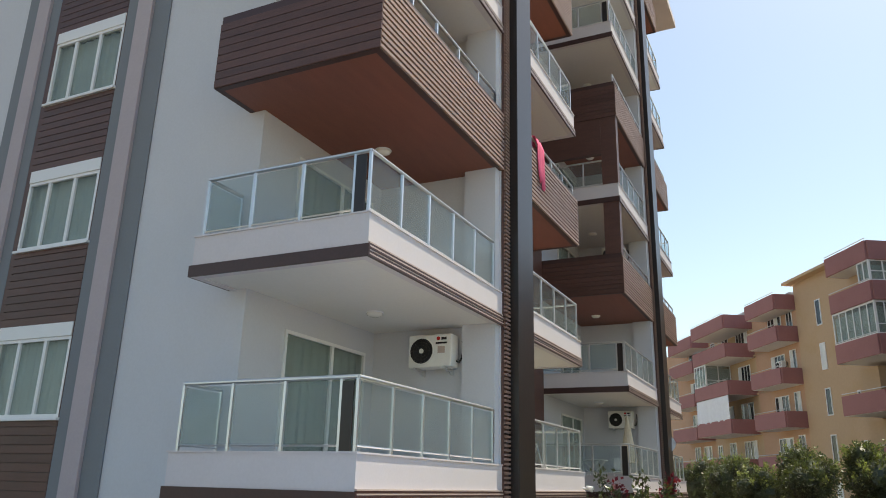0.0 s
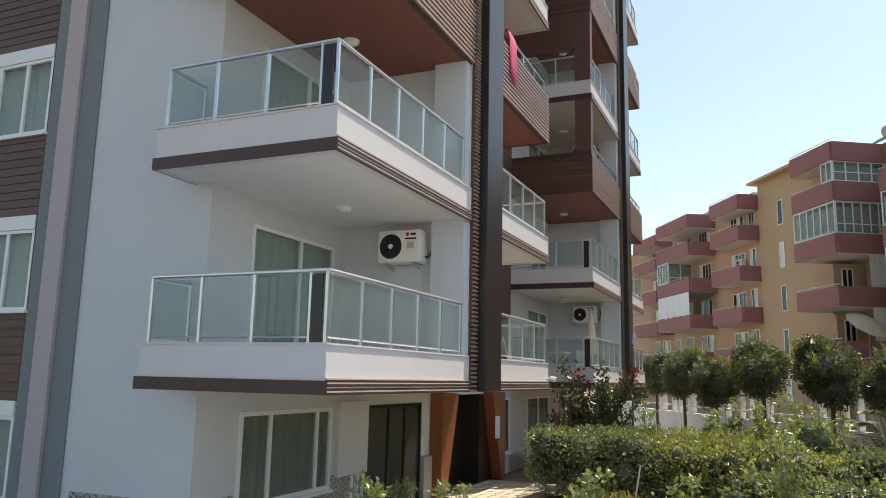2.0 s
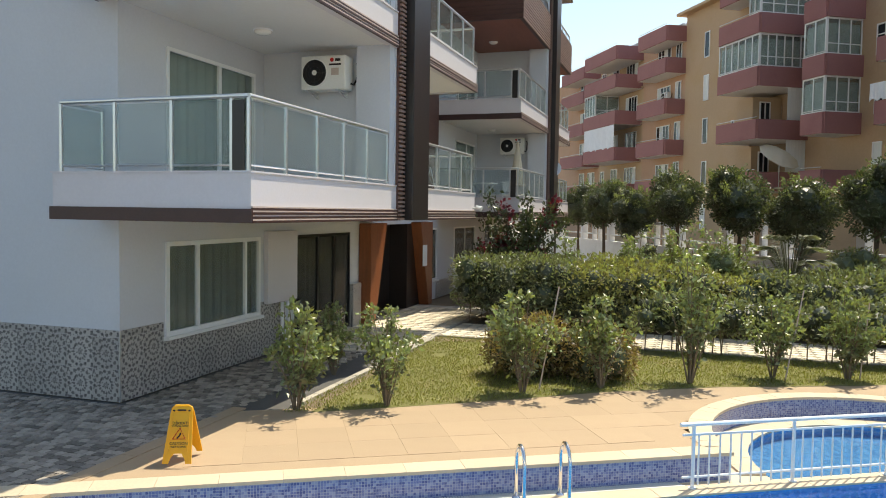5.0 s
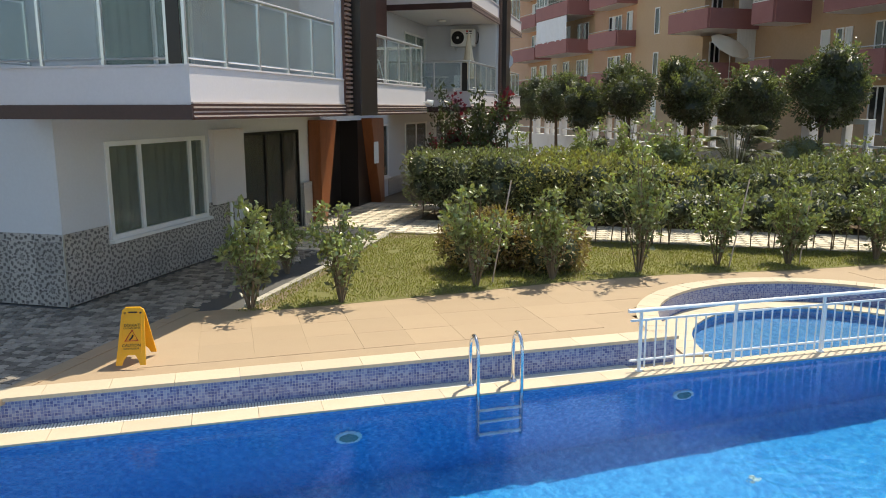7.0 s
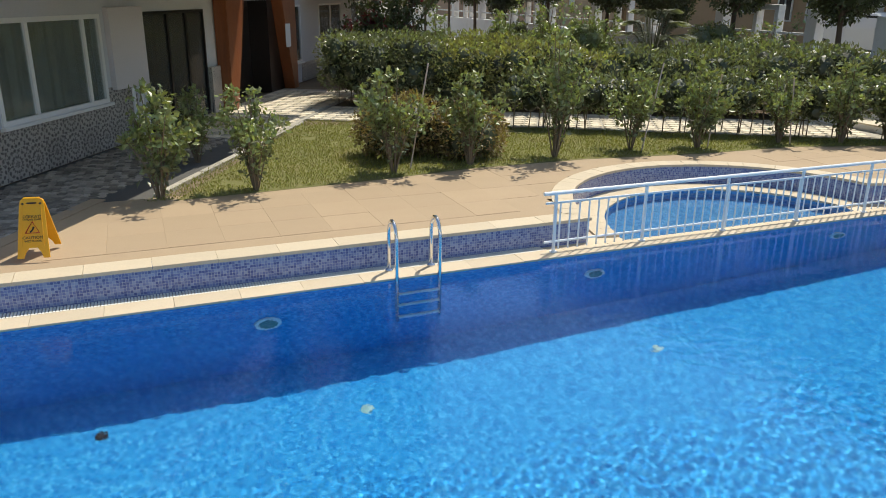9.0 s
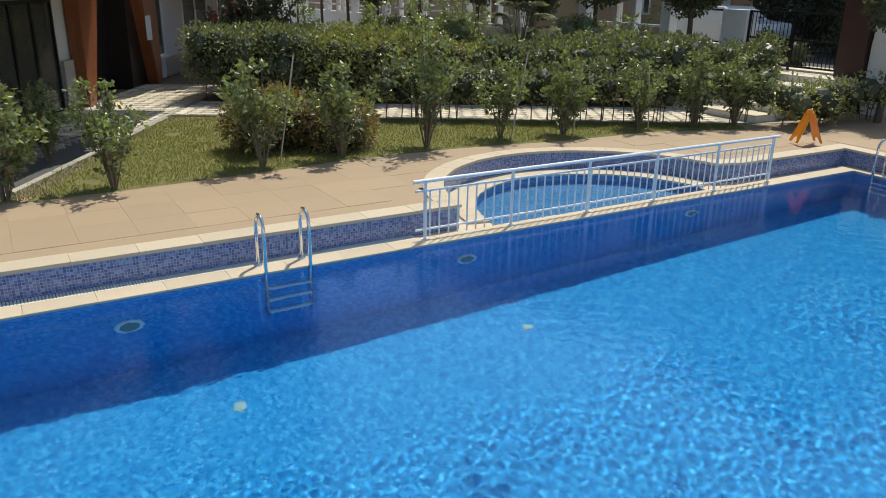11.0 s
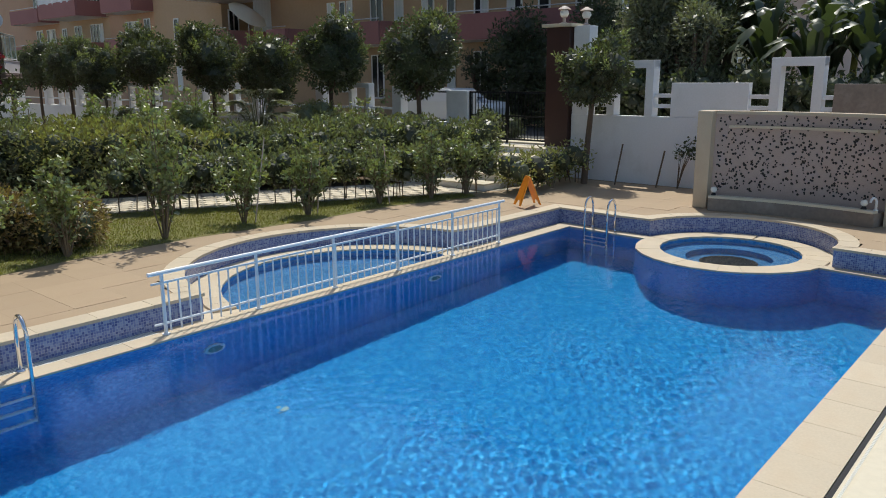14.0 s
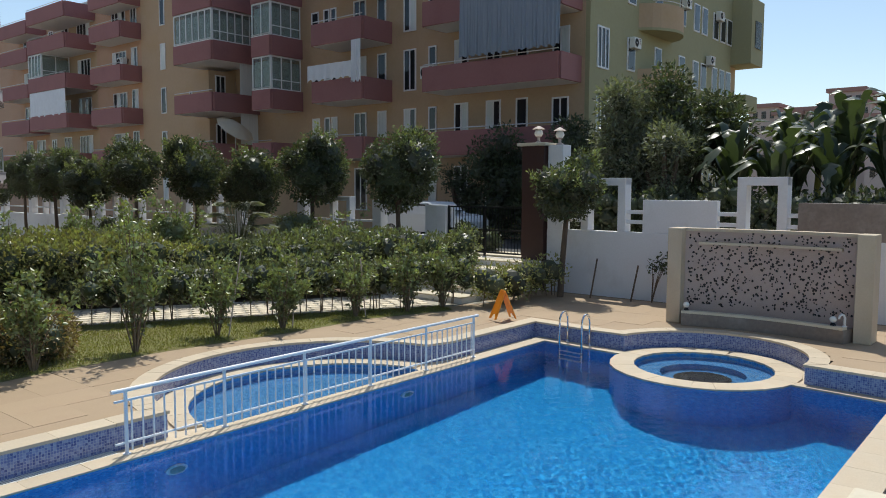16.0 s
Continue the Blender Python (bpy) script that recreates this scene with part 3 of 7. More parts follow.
def water_sheet(name, line, z, step):
    """A fine sheet of rippled water that fills an outline."""
    xs, ys = [q[0] for q in line], [q[1] for q in line]
    uu = np.arange(min(xs) - step, max(xs) + 2 * step, step)
    vv = np.arange(min(ys) - step, max(ys) + 2 * step, step)
    U, V = np.meshgrid(uu, vv, indexing="ij")
    ins = np.zeros(U.shape, bool)
    for (x1, y1), (x2, y2) in zip(line, line[1:] + line[:1]):
        if y1 != y2:
            ins ^= ((y1 > V) != (y2 > V)) & (U < (x2 - x1) * (V - y1) / (y2 - y1) + x1)
    any_in = ins[:-1, :-1] | ins[1:, :-1] | ins[:-1, 1:] | ins[1:, 1:]
    used = np.zeros(U.shape, bool)
    for a, b in ((0, 0), (1, 0), (0, 1), (1, 1)):
        used[a:U.shape[0] - 1 + a, b:U.shape[1] - 1 + b] |= any_in
    for i, k in np.argwhere(used & ~ins).tolist():
        q = near_edge(Vector((U[i, k], V[i, k])), line)
        U[i, k], V[i, k] = q.x, q.y
    index = np.cumsum(used.ravel()).reshape(U.shape) - 1
    verts = np.stack([U[used], V[used], z + ripple(U[used], V[used])], 1)
    i, k = np.nonzero(any_in)
    faces = np.stack([index[i, k], index[i + 1, k], index[i + 1, k + 1], index[i, k + 1]], 1)
    me = bpy.data.meshes.new(name)
    me.from_pydata(verts.tolist(), [], faces.tolist())
    me.polygons.foreach_set("use_smooth", [True] * len(faces))
    me.materials.append(M_WATER)
    return me


for nm, line, z, step in (("pool_water", POOL_EDGE, Z_WATER, 0.022), ("paddling_water", KID_EDGE, Z_WATER - 0.02, 0.028), ("spa_water", SPA_EDGE, Z_WATER - 0.03, 0.03)):
    w = piece(nm, water_sheet(nm, line, z, step), None, PF, "clear rippled water catching light", "water", kind="structure")
    w.cycles.is_caustics_caster = True
# low coping round the water, laid in stones
edge = [p for p in POOL_EDGE]
band("coping_stone", edge[:2], 0.0, 0.272, Z_LOW - 0.03, Z_LOW, 0.62, M_COPING, pool)
band("coping_stone", [(8.36, 0.155), (8.2, -1.8)], 0.0, 0.25, Z_LOW - 0.03, Z_LOW, 0.5, M_COPING, pool)
band("coping_stone", arc(*SPA, 1.1, 0, 360, 26), -0.40, 0.0, Z_LOW - 0.03, Z_LOW + 0.004, 0.55, M_COPING, pool)
band("coping_stone", [(7.88, -4.75), (7.75, -6.12)], 0.0, 0.2, Z_LOW - 0.03, Z_LOW, 0.6, M_COPING, pool)
band("coping_stone", [(7.75, -6.12), (-10.5, -6.12)], 0.0, 0.46, Z_LOW - 0.03, Z_LOW, 0.6, M_COPING, pool)
band("coping_stone", arc(*KID, 1.97, 172, 8, 20), 0.0, 0.30, Z_LOW - 0.03, Z_LOW + 0.003, 0.5, M_COPING, pool)
# overflow gutter grate behind the far coping
bm = bmesh.new()
for i in range(int(10.6 / 0.03)):
    x = -10.6 + i * 0.03
    box(x, 0.112, Z_LOW - 0.02, x + 0.02, 0.238, Z_LOW - 0.002, bm=bm)
box(-10.6, 0.096, Z_LOW - 0.02, 0.0, 0.110, Z_LOW, bm=bm)
grate = part("gutter_grate", bm, M_GRATE, pool, "white plastic overflow grate")
grate["kind"] = "stuff"
# raised mosaic wall and its coping
wall = part("mosaic_wall", strip(WALL_LINE, offset(WALL_LINE, 0.24), Z_LOW - 0.03, -0.028), M_MOSAIC, pool)
band("wall_coping", WALL_LINE, -0.025, 0.27, -0.03, 0.006, 0.6, M_COPING, pool)
# underwater lamps on the far wall
for u in (-7.3, -3.35, 0.5, 4.38):
    lamp = part("pool_lamp", tube([(u, -0.175, -0.97), (u, -0.215, -0.97)], 0.135, 24), M_WHITEMETAL, pool, "round white underwater lamp")
    part("lens", tube([(u, -0.21, -0.97), (u, -0.225, -0.97)], 0.095, 20), M_LENS, lamp)
for u, v, mt in ((-2.62, -1.22, M_INLET), (0.62, -1.3, M_INLET), (-4.95, -0.85, M_DARK)):
    part("floor_inlet", disc_stack([(0.06, -2.0), (0.06, -1.985), (0.025, -1.98)], 16, at=(u, v)), mt, pool)

# ---- terrace on the near side ----
terrace = thing("near_terrace", PF, "pale stone paved terrace along the pool", "terrace", kind="structure")
part("terrace_base", box(-11, -16, -0.6, 14, -6.62, -0.30), M_STONE, terrace)
for b_ in ((8.2, -16.0, 8.34, -6.63), (-11.1, -16.0, -10.9, -6.63), (-10.9, -16.0, 8.2, -15.85)):
    part("side_wall", box(b_[0], b_[1], -0.6, b_[2], b_[3], 0.01, 0.005), M_STONE, terrace)
bm = bmesh.new()
for i in range(int(11.0 / 0.03)):
    x = -4.0 + i * 0.03
    box(x, -6.79, -0.30, x + 0.02, -6.65, -0.278, bm=bm)
part("joint", box(-11, -6.62, -0.31, 14, -6.585, -0.297), M_DARK, terrace)
g_ = part("gutter_grate", bm, M_GRATE, terrace, "white plastic overflow grate")
g_["kind"] = "stuff"
for i in range(15):
    for k in range(3):
        part("terrace_slab", box(-0.496, -0.496, 0, 0.496, 0.496, 0.03, 0.003), M_STONE, terrace, m=Matrix.Translation((-3.5 + i, -7.31 - k, -0.299)))
piece("raised_platform", box(-9.0, -10.8, -0.30, -2.3, -7.79, 0.90, 0.01), M_STONE, PF, "raised stone platform behind a low wall", "platform", kind="structure")
piece("low_wall", box(-9.0, -7.78, -0.30, -2.10, -7.485, 1.86, 0.01), M_WALLW, PF, "low white wall at the platform's edge", "wall", kind="structure")
piece("low_wall_coping", box(-9.05, -7.83, 1.862, -2.05, -7.445, 1.92, 0.008), M_STONE, PF, "pale stone coping of the low wall", "coping", kind="structure")

# ---- deck ----
LAWN_FRONT = [(-5.1, 8.75), (-4.75, 8.95), (-3.85, 9.55), (-2.5, 10.5), (-1.1, 11.6), (0.6, 12.6), (2.6, 13.45), (4.4, 14.45), (6.4, 14.9)]
DECK = [(-5.72, 3.0)] + [(-5.72, 8.6)] + LAWN_FRONT + [(8.0, 16.2), (9.6, 17.2), (12.4, 12.6), (14.6, 8.6), (12.4, 4.4)]
deck_uv = [(inv @ Vector((*p, 0))).to_2d() for p in DECK]
deck = thing("deck", PF, "beige stone paving round the pool, sunlit and slightly stained", "paving", kind="structure")
# the bed is the strip outside the pool wall
bm = bmesh.new()
step = 0.12
bed_uv = [(inv @ Vector((x, y + (0.3 if n_ >= 2 and n_ < 12 else 0), 0))).to_2d() for n_, (x, y) in enumerate(DECK)]
for i in range(-90, 140):
    for k in range(-58, 88):
        c = ((i + 0.5) * step, (k + 0.5) * step)
        if inside(c, bed_uv) and not (c[1] < -6.5 and c[0] < 8.3) and not inside(c, [*SUNK_OUT, (-11.2, -6.62)]):
            q = [bm.verts.new((c[0] + sx * step / 2, c[1] + sy * step / 2, -0.004)) for sx, sy in ((-1, -1), (1, -1), (1, 1), (-1, 1))]
            bm.faces.new(q)
bmesh.ops.remove_doubles(bm, verts=bm.verts[:], dist=0.001)
part("deck_bed", bm, M_DECK, deck)

# ---- paving by the building ----
paving = thing("cobble_paving", Matrix.Translation((-7, 8, 0)), "small grey cobbles in the shade of the building", "paving", kind="structure")
part("cobble_bed", sheet([(-19, -14), (1.29, -14), (1.29, 0.6), (1.9, 0.9), (1.9, 5.2), (-0.43, 5.2), (-0.43, 0.48), (-19, 0.48)], -0.012), M_SAND, paving)
edging = thing("paving_edge", Matrix.Translation((-5.75, 6, 0)), "tan stone edging between deck and cobbles", "edging", kind="structure")
for i in range(8):
    part("edge_stone", box(-0.1, -0.36, -0.06, 0.1, 0.36, 0.005, 0.004), M_DECK, edging, m=Matrix.Translation((0, -2.6 + i * 0.724, 0)))
kerb = thing("lawn_kerb", Matrix.Translation((-5.1, 12, 0)), "pale concrete kerb edging the lawn", "kerb", kind="structure")
for i in range(9):
    part("kerb_stone", box(-0.05, -0.33, -0.1, 0.05, 0.33, 0.03, 0.012), M_PATHDARK, kerb, m=Matrix.Translation((0.0, -2.55 + i * 0.67, 0)))
LAWN = LAWN_FRONT[1:] + [(6.4, 15.5), (-3.0, 15.5), (-5.05, 14.8)]
lawn = piece("lawn", sheet(LAWN, -0.001), M_LAWN, None, "dry patchy green lawn", "lawn", kind="structure")
entry = thing("entrance_paving", Matrix.Translation((-6.2, 16.6, 0)), "patterned block paving before the entrance", "paving", kind="structure")
part("paving_bed", box(-1.22, -3.4, -0.05, 1.02, 4.0, -0.002), M_PATHDARK, entry)
path = thing("garden_path", Matrix.Translation((-1, 16.6, 0)), "pale patterned block path in the sun", "path", kind="structure")
part("path_bed", box(-4.15, -0.98, -0.05, 8.6, 1.0, 0.0), M_PATHDARK, path)
bed = piece("planting_bed", sheet([(-4.9, 17.6), (8.4, 17.6), (9.3, 19.2), (2.0, 31.0), (-14.0, 58.0), (-4.9, 40.0)], -0.012), M_SOIL, None, "dark bare planting bed", "soil", kind="structure")

# ---- apartment building ----
BASE = Vector((-9.0, 14.0, 0))
TB = Matrix.Translation(-BASE)
apartments = thing("apartment_building", Matrix.Translation(BASE), "white apartment block with dark wood cladding and glass-railed balconies", "building")


def bpart(name, bm, material, parent=None, label="", smooth=False):
    return part(name, bm, material, parent or apartments, label, smooth, TB if parent is None else None)


XC, YC, XE, YS, XL = -7.43, 8.47, -4.83, 7.62, -7.72
Z1B, Z1T, ST = 2.547, 3.134, 2.962
MOD = 14.65
FLOORS = 8
TOP = Z1B + ST * FLOORS + 0.3


def wall_boxes(bm, axis, c0, c1, a0, a1, z0, z1, openings):
    """A wall with openings (a0, a1, z0, z1) that go through it."""
    cuts = sorted({a0, a1, *(o[0] for o in openings), *(o[1] for o in openings)})
    for p, q in zip(cuts, cuts[1:]):
        mid = (p + q) / 2
        here = sorted((o[2], o[3]) for o in openings if o[0] < mid < o[1])
        z = z0
        for lo, hi in here + [(z1, z1)]:
            if lo > z + 1e-4:
                if axis == "y":
                    box(p, c0, z, q, c1, lo, bm=bm)
                else:
                    box(c0, p, z, c1, q, lo, bm=bm)
            z = max(z, hi)
    return bm


S_WIN = [(-12.85, -11.0, 0.75, 2.27)] + [(-12.85, -11.0, 3.70 + 2.985 * i, 5.27 + 2.985 * i) for i in range(FLOORS - 1)]
E_OPEN = [(9.43, 12.05, 0.77, 2.2), (13.36, 15.9, 0.02, 2.2), (16.95, 19.75, 0.0, 2.35), (20.9, 22.3, 0.6, 2.2), (24.1, 26.7, 0.77, 2.2), (28, 30.4, 0.02, 2.2)]
E_DOOR = []
for m_ in (0, MOD):
    for i in range(FLOORS):
        z = 2.98 + ST * i
        E_DOOR += [(9.46 + m_, 11.87 + m_, z, z + 2.12), (14.1 + m_, 16.4 + m_, z, z + 2.12)]
bpart("wall", wall_boxes(bmesh.new(), "y", YC, YC + 0.28, -26, XC, 0, TOP, S_WIN), M_WHITE)
bpart("wall", wall_boxes(bmesh.new(), "x", XC - 0.28, XC, YC + 0.28, 36.5, 0, TOP, E_OPEN + E_DOOR), M_WHITE)
bpart("wall", box(-26, YC + 0.28, 0, -25.7, 36.5, TOP), M_WHITE)
bpart("wall", box(-25.7, 36.2, 0, XC - 0.28, 36.5, TOP), M_WHITE)
bpart("roof", box(-26.3, YC - 0.3, TOP, XE + 0.3, 37, TOP + 0.35), M_SLAB)
# added near-black fill imitating the darkness of the rooms behind the windows
bpart("unlit_core", box(-25.5, YC + 1.2, 0.0, XC - 0.95, 36.0, TOP - 0.2), M_DARK)

# bands on the south wall
for x0, x1, mt, pr in ((-10.98, -10.66, M_GREY, 0.03), (-10.66, -10.28, M_MAUVE, 0.09), (-10.28, -9.86, M_GREY, 0.03), (-13.26, -12.98, M_GREY, 0.03), (-13.62, -13.26, M_MAUVE, 0.09), (-14.0, -13.62, M_GREY, 0.03)):
    bpart("pilaster_band", box(x0, YC - pr, 0.34, x1, YC - 0.002, TOP, 0.006), mt)
# wood boards between the windows of the strip
bands_z = [(0.95, 0.75)] + [(S_WIN[i][3], S_WIN[i + 1][2]) for i in range(FLOORS - 1)]
for lo, hi in bands_z[1:]:
    clad = bpart("wood_panel", box(-12.97, YC - 0.012, lo, -10.99, YC - 0.002, hi), M_TRIMD)
    n = round((hi - lo) / 0.14)
    for k in range(n):
        h = (hi - lo) / n
        part("board", box(-12.96, YC - 0.032, lo + k * h + 0.006, -11.0, YC - 0.012, lo + (k + 1) * h - 0.006, 0.003), M_BROWN, clad)
for sx in ((-12.97, -12.86), (-10.99, -11.0)):
    bpart("wood_edge", box(min(sx) - 0.0, YC - 0.03, 2.27, max(sx) + 0.0 if sx[0] < -12 else -10.985, YC - 0.003, TOP), M_BROWN)


def ring_frame(axis, depth, rect, w):
    """A rectangular frame in one piece."""
    a0, a1, z0, z1 = rect
    bm = bmesh.new()
    loops = []
    for d in depth:
        for i in (0, w):
            loops.append([bm.verts.new((a, d, z) if axis == "y" else (d, a, z)) for a, z in ((a0 + i, z0 + i), (a1 - i, z0 + i), (a1 - i, z1 - i), (a0 + i, z1 - i))])
    for p, q in ((0, 1), (1, 3), (3, 2), (2, 0)):
        for k in range(4):
            bm.faces.new((loops[p][k], loops[p][(k + 1) % 4], loops[q][(k + 1) % 4], loops[q][k]))
    return bm


def window(axis, c, a0, a1, z0, z1, panes, shutter=0.0, out=-1, glass=M_GLASS, curtain=M_CURTAIN, frame_w=0.055, frame_mat=M_PVC, sill=True, tilt=None):
    """A framed window or glass door: frame, mullions, panes and a curtain behind them."""
    def bx(p, d0, lo, q, d1, hi, bevel=0.0, bm=None):
        e0, e1 = sorted((c + out * d0, c + out * d1))
        return box(p, e0, lo, q, e1, hi, bevel, bm) if axis == "y" else box(e0, p, lo, e1, q, hi, bevel, bm)
    top = z1 - shutter
    bm = ring_frame(axis, sorted((c - out * 0.04, c + out * 0.03)), (a0, a1, z0, top), frame_w)
    w = bpart("window", bm, frame_mat)
    for f in panes[1:-1]:
        x = a0 + (a1 - a0) * f
        part("mullion", bx(x - 0.035, -0.035, z0 + frame_w, x + 0.035, 0.024, top - frame_w), frame_mat, w)
    if shutter:
        part("shutter_box", bx(a0, -0.04, top + 0.002, a1, 0.05, z1, 0.006), frame_mat, w)
    if sill:
        part("sill", bx(a0 - 0.04, 0.0, z0 - 0.05, a1 + 0.04, 0.09, z0 - 0.001, 0.006), frame_mat, w)
    for i, (f, g) in enumerate(zip(panes, panes[1:])):
        p, q = a0 + (a1 - a0) * f + 0.04, a0 + (a1 - a0) * g - 0.04
        pane = part("pane", bx(p, -0.022, z0 + frame_w, q, -0.010, top - frame_w), glass, w)
        pane.visible_shadow = False
    bm = bmesh.new()
    n = int((a1 - a0) / 0.07)
    rows = []
    for k in range(n + 1):
        a, d = a0 + (a1 - a0) * k / n, c - out * (0.14 + 0.025 * math.sin(k * 1.9))
        rows.append([bm.verts.new((a, d, z) if axis == "y" else (d, a, z)) for z in (z0, top)])
    for r, s in zip(rows, rows[1:]):
        bm.faces.new((r[0], s[0], s[1], r[1]))
    part("curtain", bm, curtain, w)
    return w


for i, (a0, a1, z0, z1) in enumerate(S_WIN):
    window("y", YC, a0, a1, z0, z1, (0, 0.3, 0.66, 1), 0.24)
window("x", XC, 9.43, 12.05, 0.77, 2.2, (0, 0.3, 0.82, 1), out=1, glass=M_GLASS, curtain=M_CURTAIN2, frame_w=0.07)
window("x", XC, 13.36, 15.9, 0.02, 2.2, (0, 0.38, 0.68, 1), out=1, glass=M_GLASSDARK, curtain=M_CURTAIN2, frame_mat=M_BLACK, sill=False)
window("x", XC, 20.9, 22.3, 0.6, 2.2, (0, 0.5, 1), out=1, glass=M_GLASSDARK, curtain=M_CURTAIN2)
window("x", XC, 24.1, 26.7, 0.77, 2.2, (0, 0.5, 1), out=1, glass=M_GLASSDARK, curtain=M_CURTAIN2)
window("x", XC, 28, 30.4, 0.02, 2.2, (0, 0.5, 1), out=1, glass=M_GLASSDARK, curtain=M_CURTAIN2)
for a0, a1, z0, z1 in E_DOOR:
    window("x", XC, a0, a1, z0, z1, (0, 0.56, 1), out=1, sill=False, curtain=M_CURTAIN)
# plaster pier between window and sliding door, tiled pier and entrance
bpart("wall_pier", box(XC + 0.002, 12.2, 0.95, XC + 0.1, 13.3, 2.3, 0.008), M_SLAB)
bpart("tiled_pier", box(XC + 0.002, 15.95, 0.0, XC + 0.1, 16.4, 1.0, 0.006), M_RINGTILE)
bpart("entrance_lining", box(XC - 0.5, 19.66, 0.0, XC + 0.02, 19.746, 2.35), M_FIN)
bpart("entrance_panel", box(XC + 0.002, 19.75, 0.0, XC + 0.018, 21.02, 2.35), M_FIN, label="dark panel beside the entrance")
bpart("entrance_lining", box(XC - 0.6, 16.95, 0.0, XC - 0.5, 19.75, 2.35), M_FIN)


def splayed_post(y0, flip):
    """Varnished post, broad above and narrow below."""
    bm = bmesh.new()
    pts = ((0, 0), (0.32, 0), (1.05, 2.4), (0, 2.4)) if not flip else ((0, 0), (-0.32, 0), (-1.05, 2.4), (0, 2.4))
    a = [bm.verts.new((XC + 0.02, y0 + p, z)) for p, z in pts]
    b = [bm.verts.new((XC + 0.32, y0 + p, z)) for p, z in pts]
    bm.faces.new(a)
    bm.faces.new(b)
    for i in range(4):
        bm.faces.new((a[i], a[(i + 1) % 4], b[(i + 1) % 4], b[i]))
    bmesh.ops.bevel(bm, geom=bm.edges[:], offset=0.012, segments=2, affect="EDGES")
    return bm


bpart("entrance_post", splayed_post(16.42, False), M_WOOD, label="splayed varnished wood post")
bpart("entrance_post", splayed_post(21.0, True), M_WOOD, label="splayed varnished wood post")
bpart("entrance_sign", box(XC + 0.325, 20.1, 1.15, XC + 0.345, 20.45, 1.75, 0.004), M_PVC, label="small white framed notice")

# cores and dark fins between the balconies
for m_ in (0, MOD):
    bpart("party_wall", box(XC, 12.2 + m_, Z1B + 0.05, XE - 0.02, 13.5 + m_, TOP), M_WHITE)
    bpart("corner_pier", box(-5.5, 12.0 + m_, Z1B + 0.3, XE - 0.05, 12.2 + m_, TOP), M_WHITE)
    fin = bpart("fin", box(XE - 0.02, 12.46 + m_, Z1B, XE + 0.22, 13.3 + m_, TOP + 0.5, 0.01), M_FIN, label="tall dark brown fin")
    bm = bmesh.new()
    for k in range(int((TOP - Z1B) / 0.075)):
        z = Z1B + k * 0.075
        for y0, y1 in ((12.24, 12.455), (13.305, 13.52)):
            box(XE - 0.01, y0 + m_, z, XE + 0.07, y1 + m_, z + 0.038, bm=bm)
    ribs = part("fin_ribs", bm, M_SLAT, fin)
    ribs["kind"] = "stuff"
    part("rib_backing", box(XE - 0.015, 12.22 + m_, Z1B, XE + 0.03, 12.458 + m_, TOP), M_BROWN, fin)
    part("rib_backing", box(XE - 0.015, 13.302 + m_, Z1B, XE + 0.03, 13.54 + m_, TOP), M_BROWN, fin)


def rail_run(parent, pts, zb, h, n, skip_first=False):
    """Posts, clear panes and a round hand rail from one plan point to the next."""
    a, b = Vector(pts[0]), Vector(pts[1])
    d = (b - a)
    for k in range(n + 1):
        if k == 0 and skip_first:
            continue
        p = a + d * k / n
        part("post", box(p.x - 0.02, p.y - 0.02, zb, p.x + 0.02, p.y + 0.02, zb + h - 0.02, 0.004), M_ALU, parent)
    part("hand_rail", tube([(a.x, a.y, zb + h), (b.x, b.y, zb + h)], 0.028, 10), M_ALU, parent)
    part("bottom_rail", tube([(a.x, a.y, zb + 0.07), (b.x, b.y, zb + 0.07)], 0.012, 6), M_ALU, parent)
    for k in range(n):
        p, q = a + d * (k + 0.04) / n, a + d * (k + 0.96) / n
        s = d.normalized()
        w = Vector((-s.y, s.x)) * 0.005
        bm = prism([p - w, q - w, q + w, p + w], zb + 0.09, zb + h - 0.05)
        pane = part("pane", bm, M_GLASSRAIL, parent)
        pane.visible_shadow = False


def ribbed_trim(parent, along, c, a0, a1, zb, sign=1):
    """Dark and pale mouldings under a balcony's edge."""
    for k in range(4):
        z = zb + k * 0.05
        d = 0.035 if k % 2 == 0 else 0.028
        e0, e1 = sorted((c, c + sign * d))
        for lo, hi, mt, nm in ((z, z + 0.03, M_TRIMD, "dark_moulding"), (z + 0.031, z + 0.049, M_TRIML, "pale_moulding")):
            part(nm, box(e0, a0, lo, e1, a1, hi) if along == "y" else box(a0, e0, lo, a1, e1, hi), mt, parent)


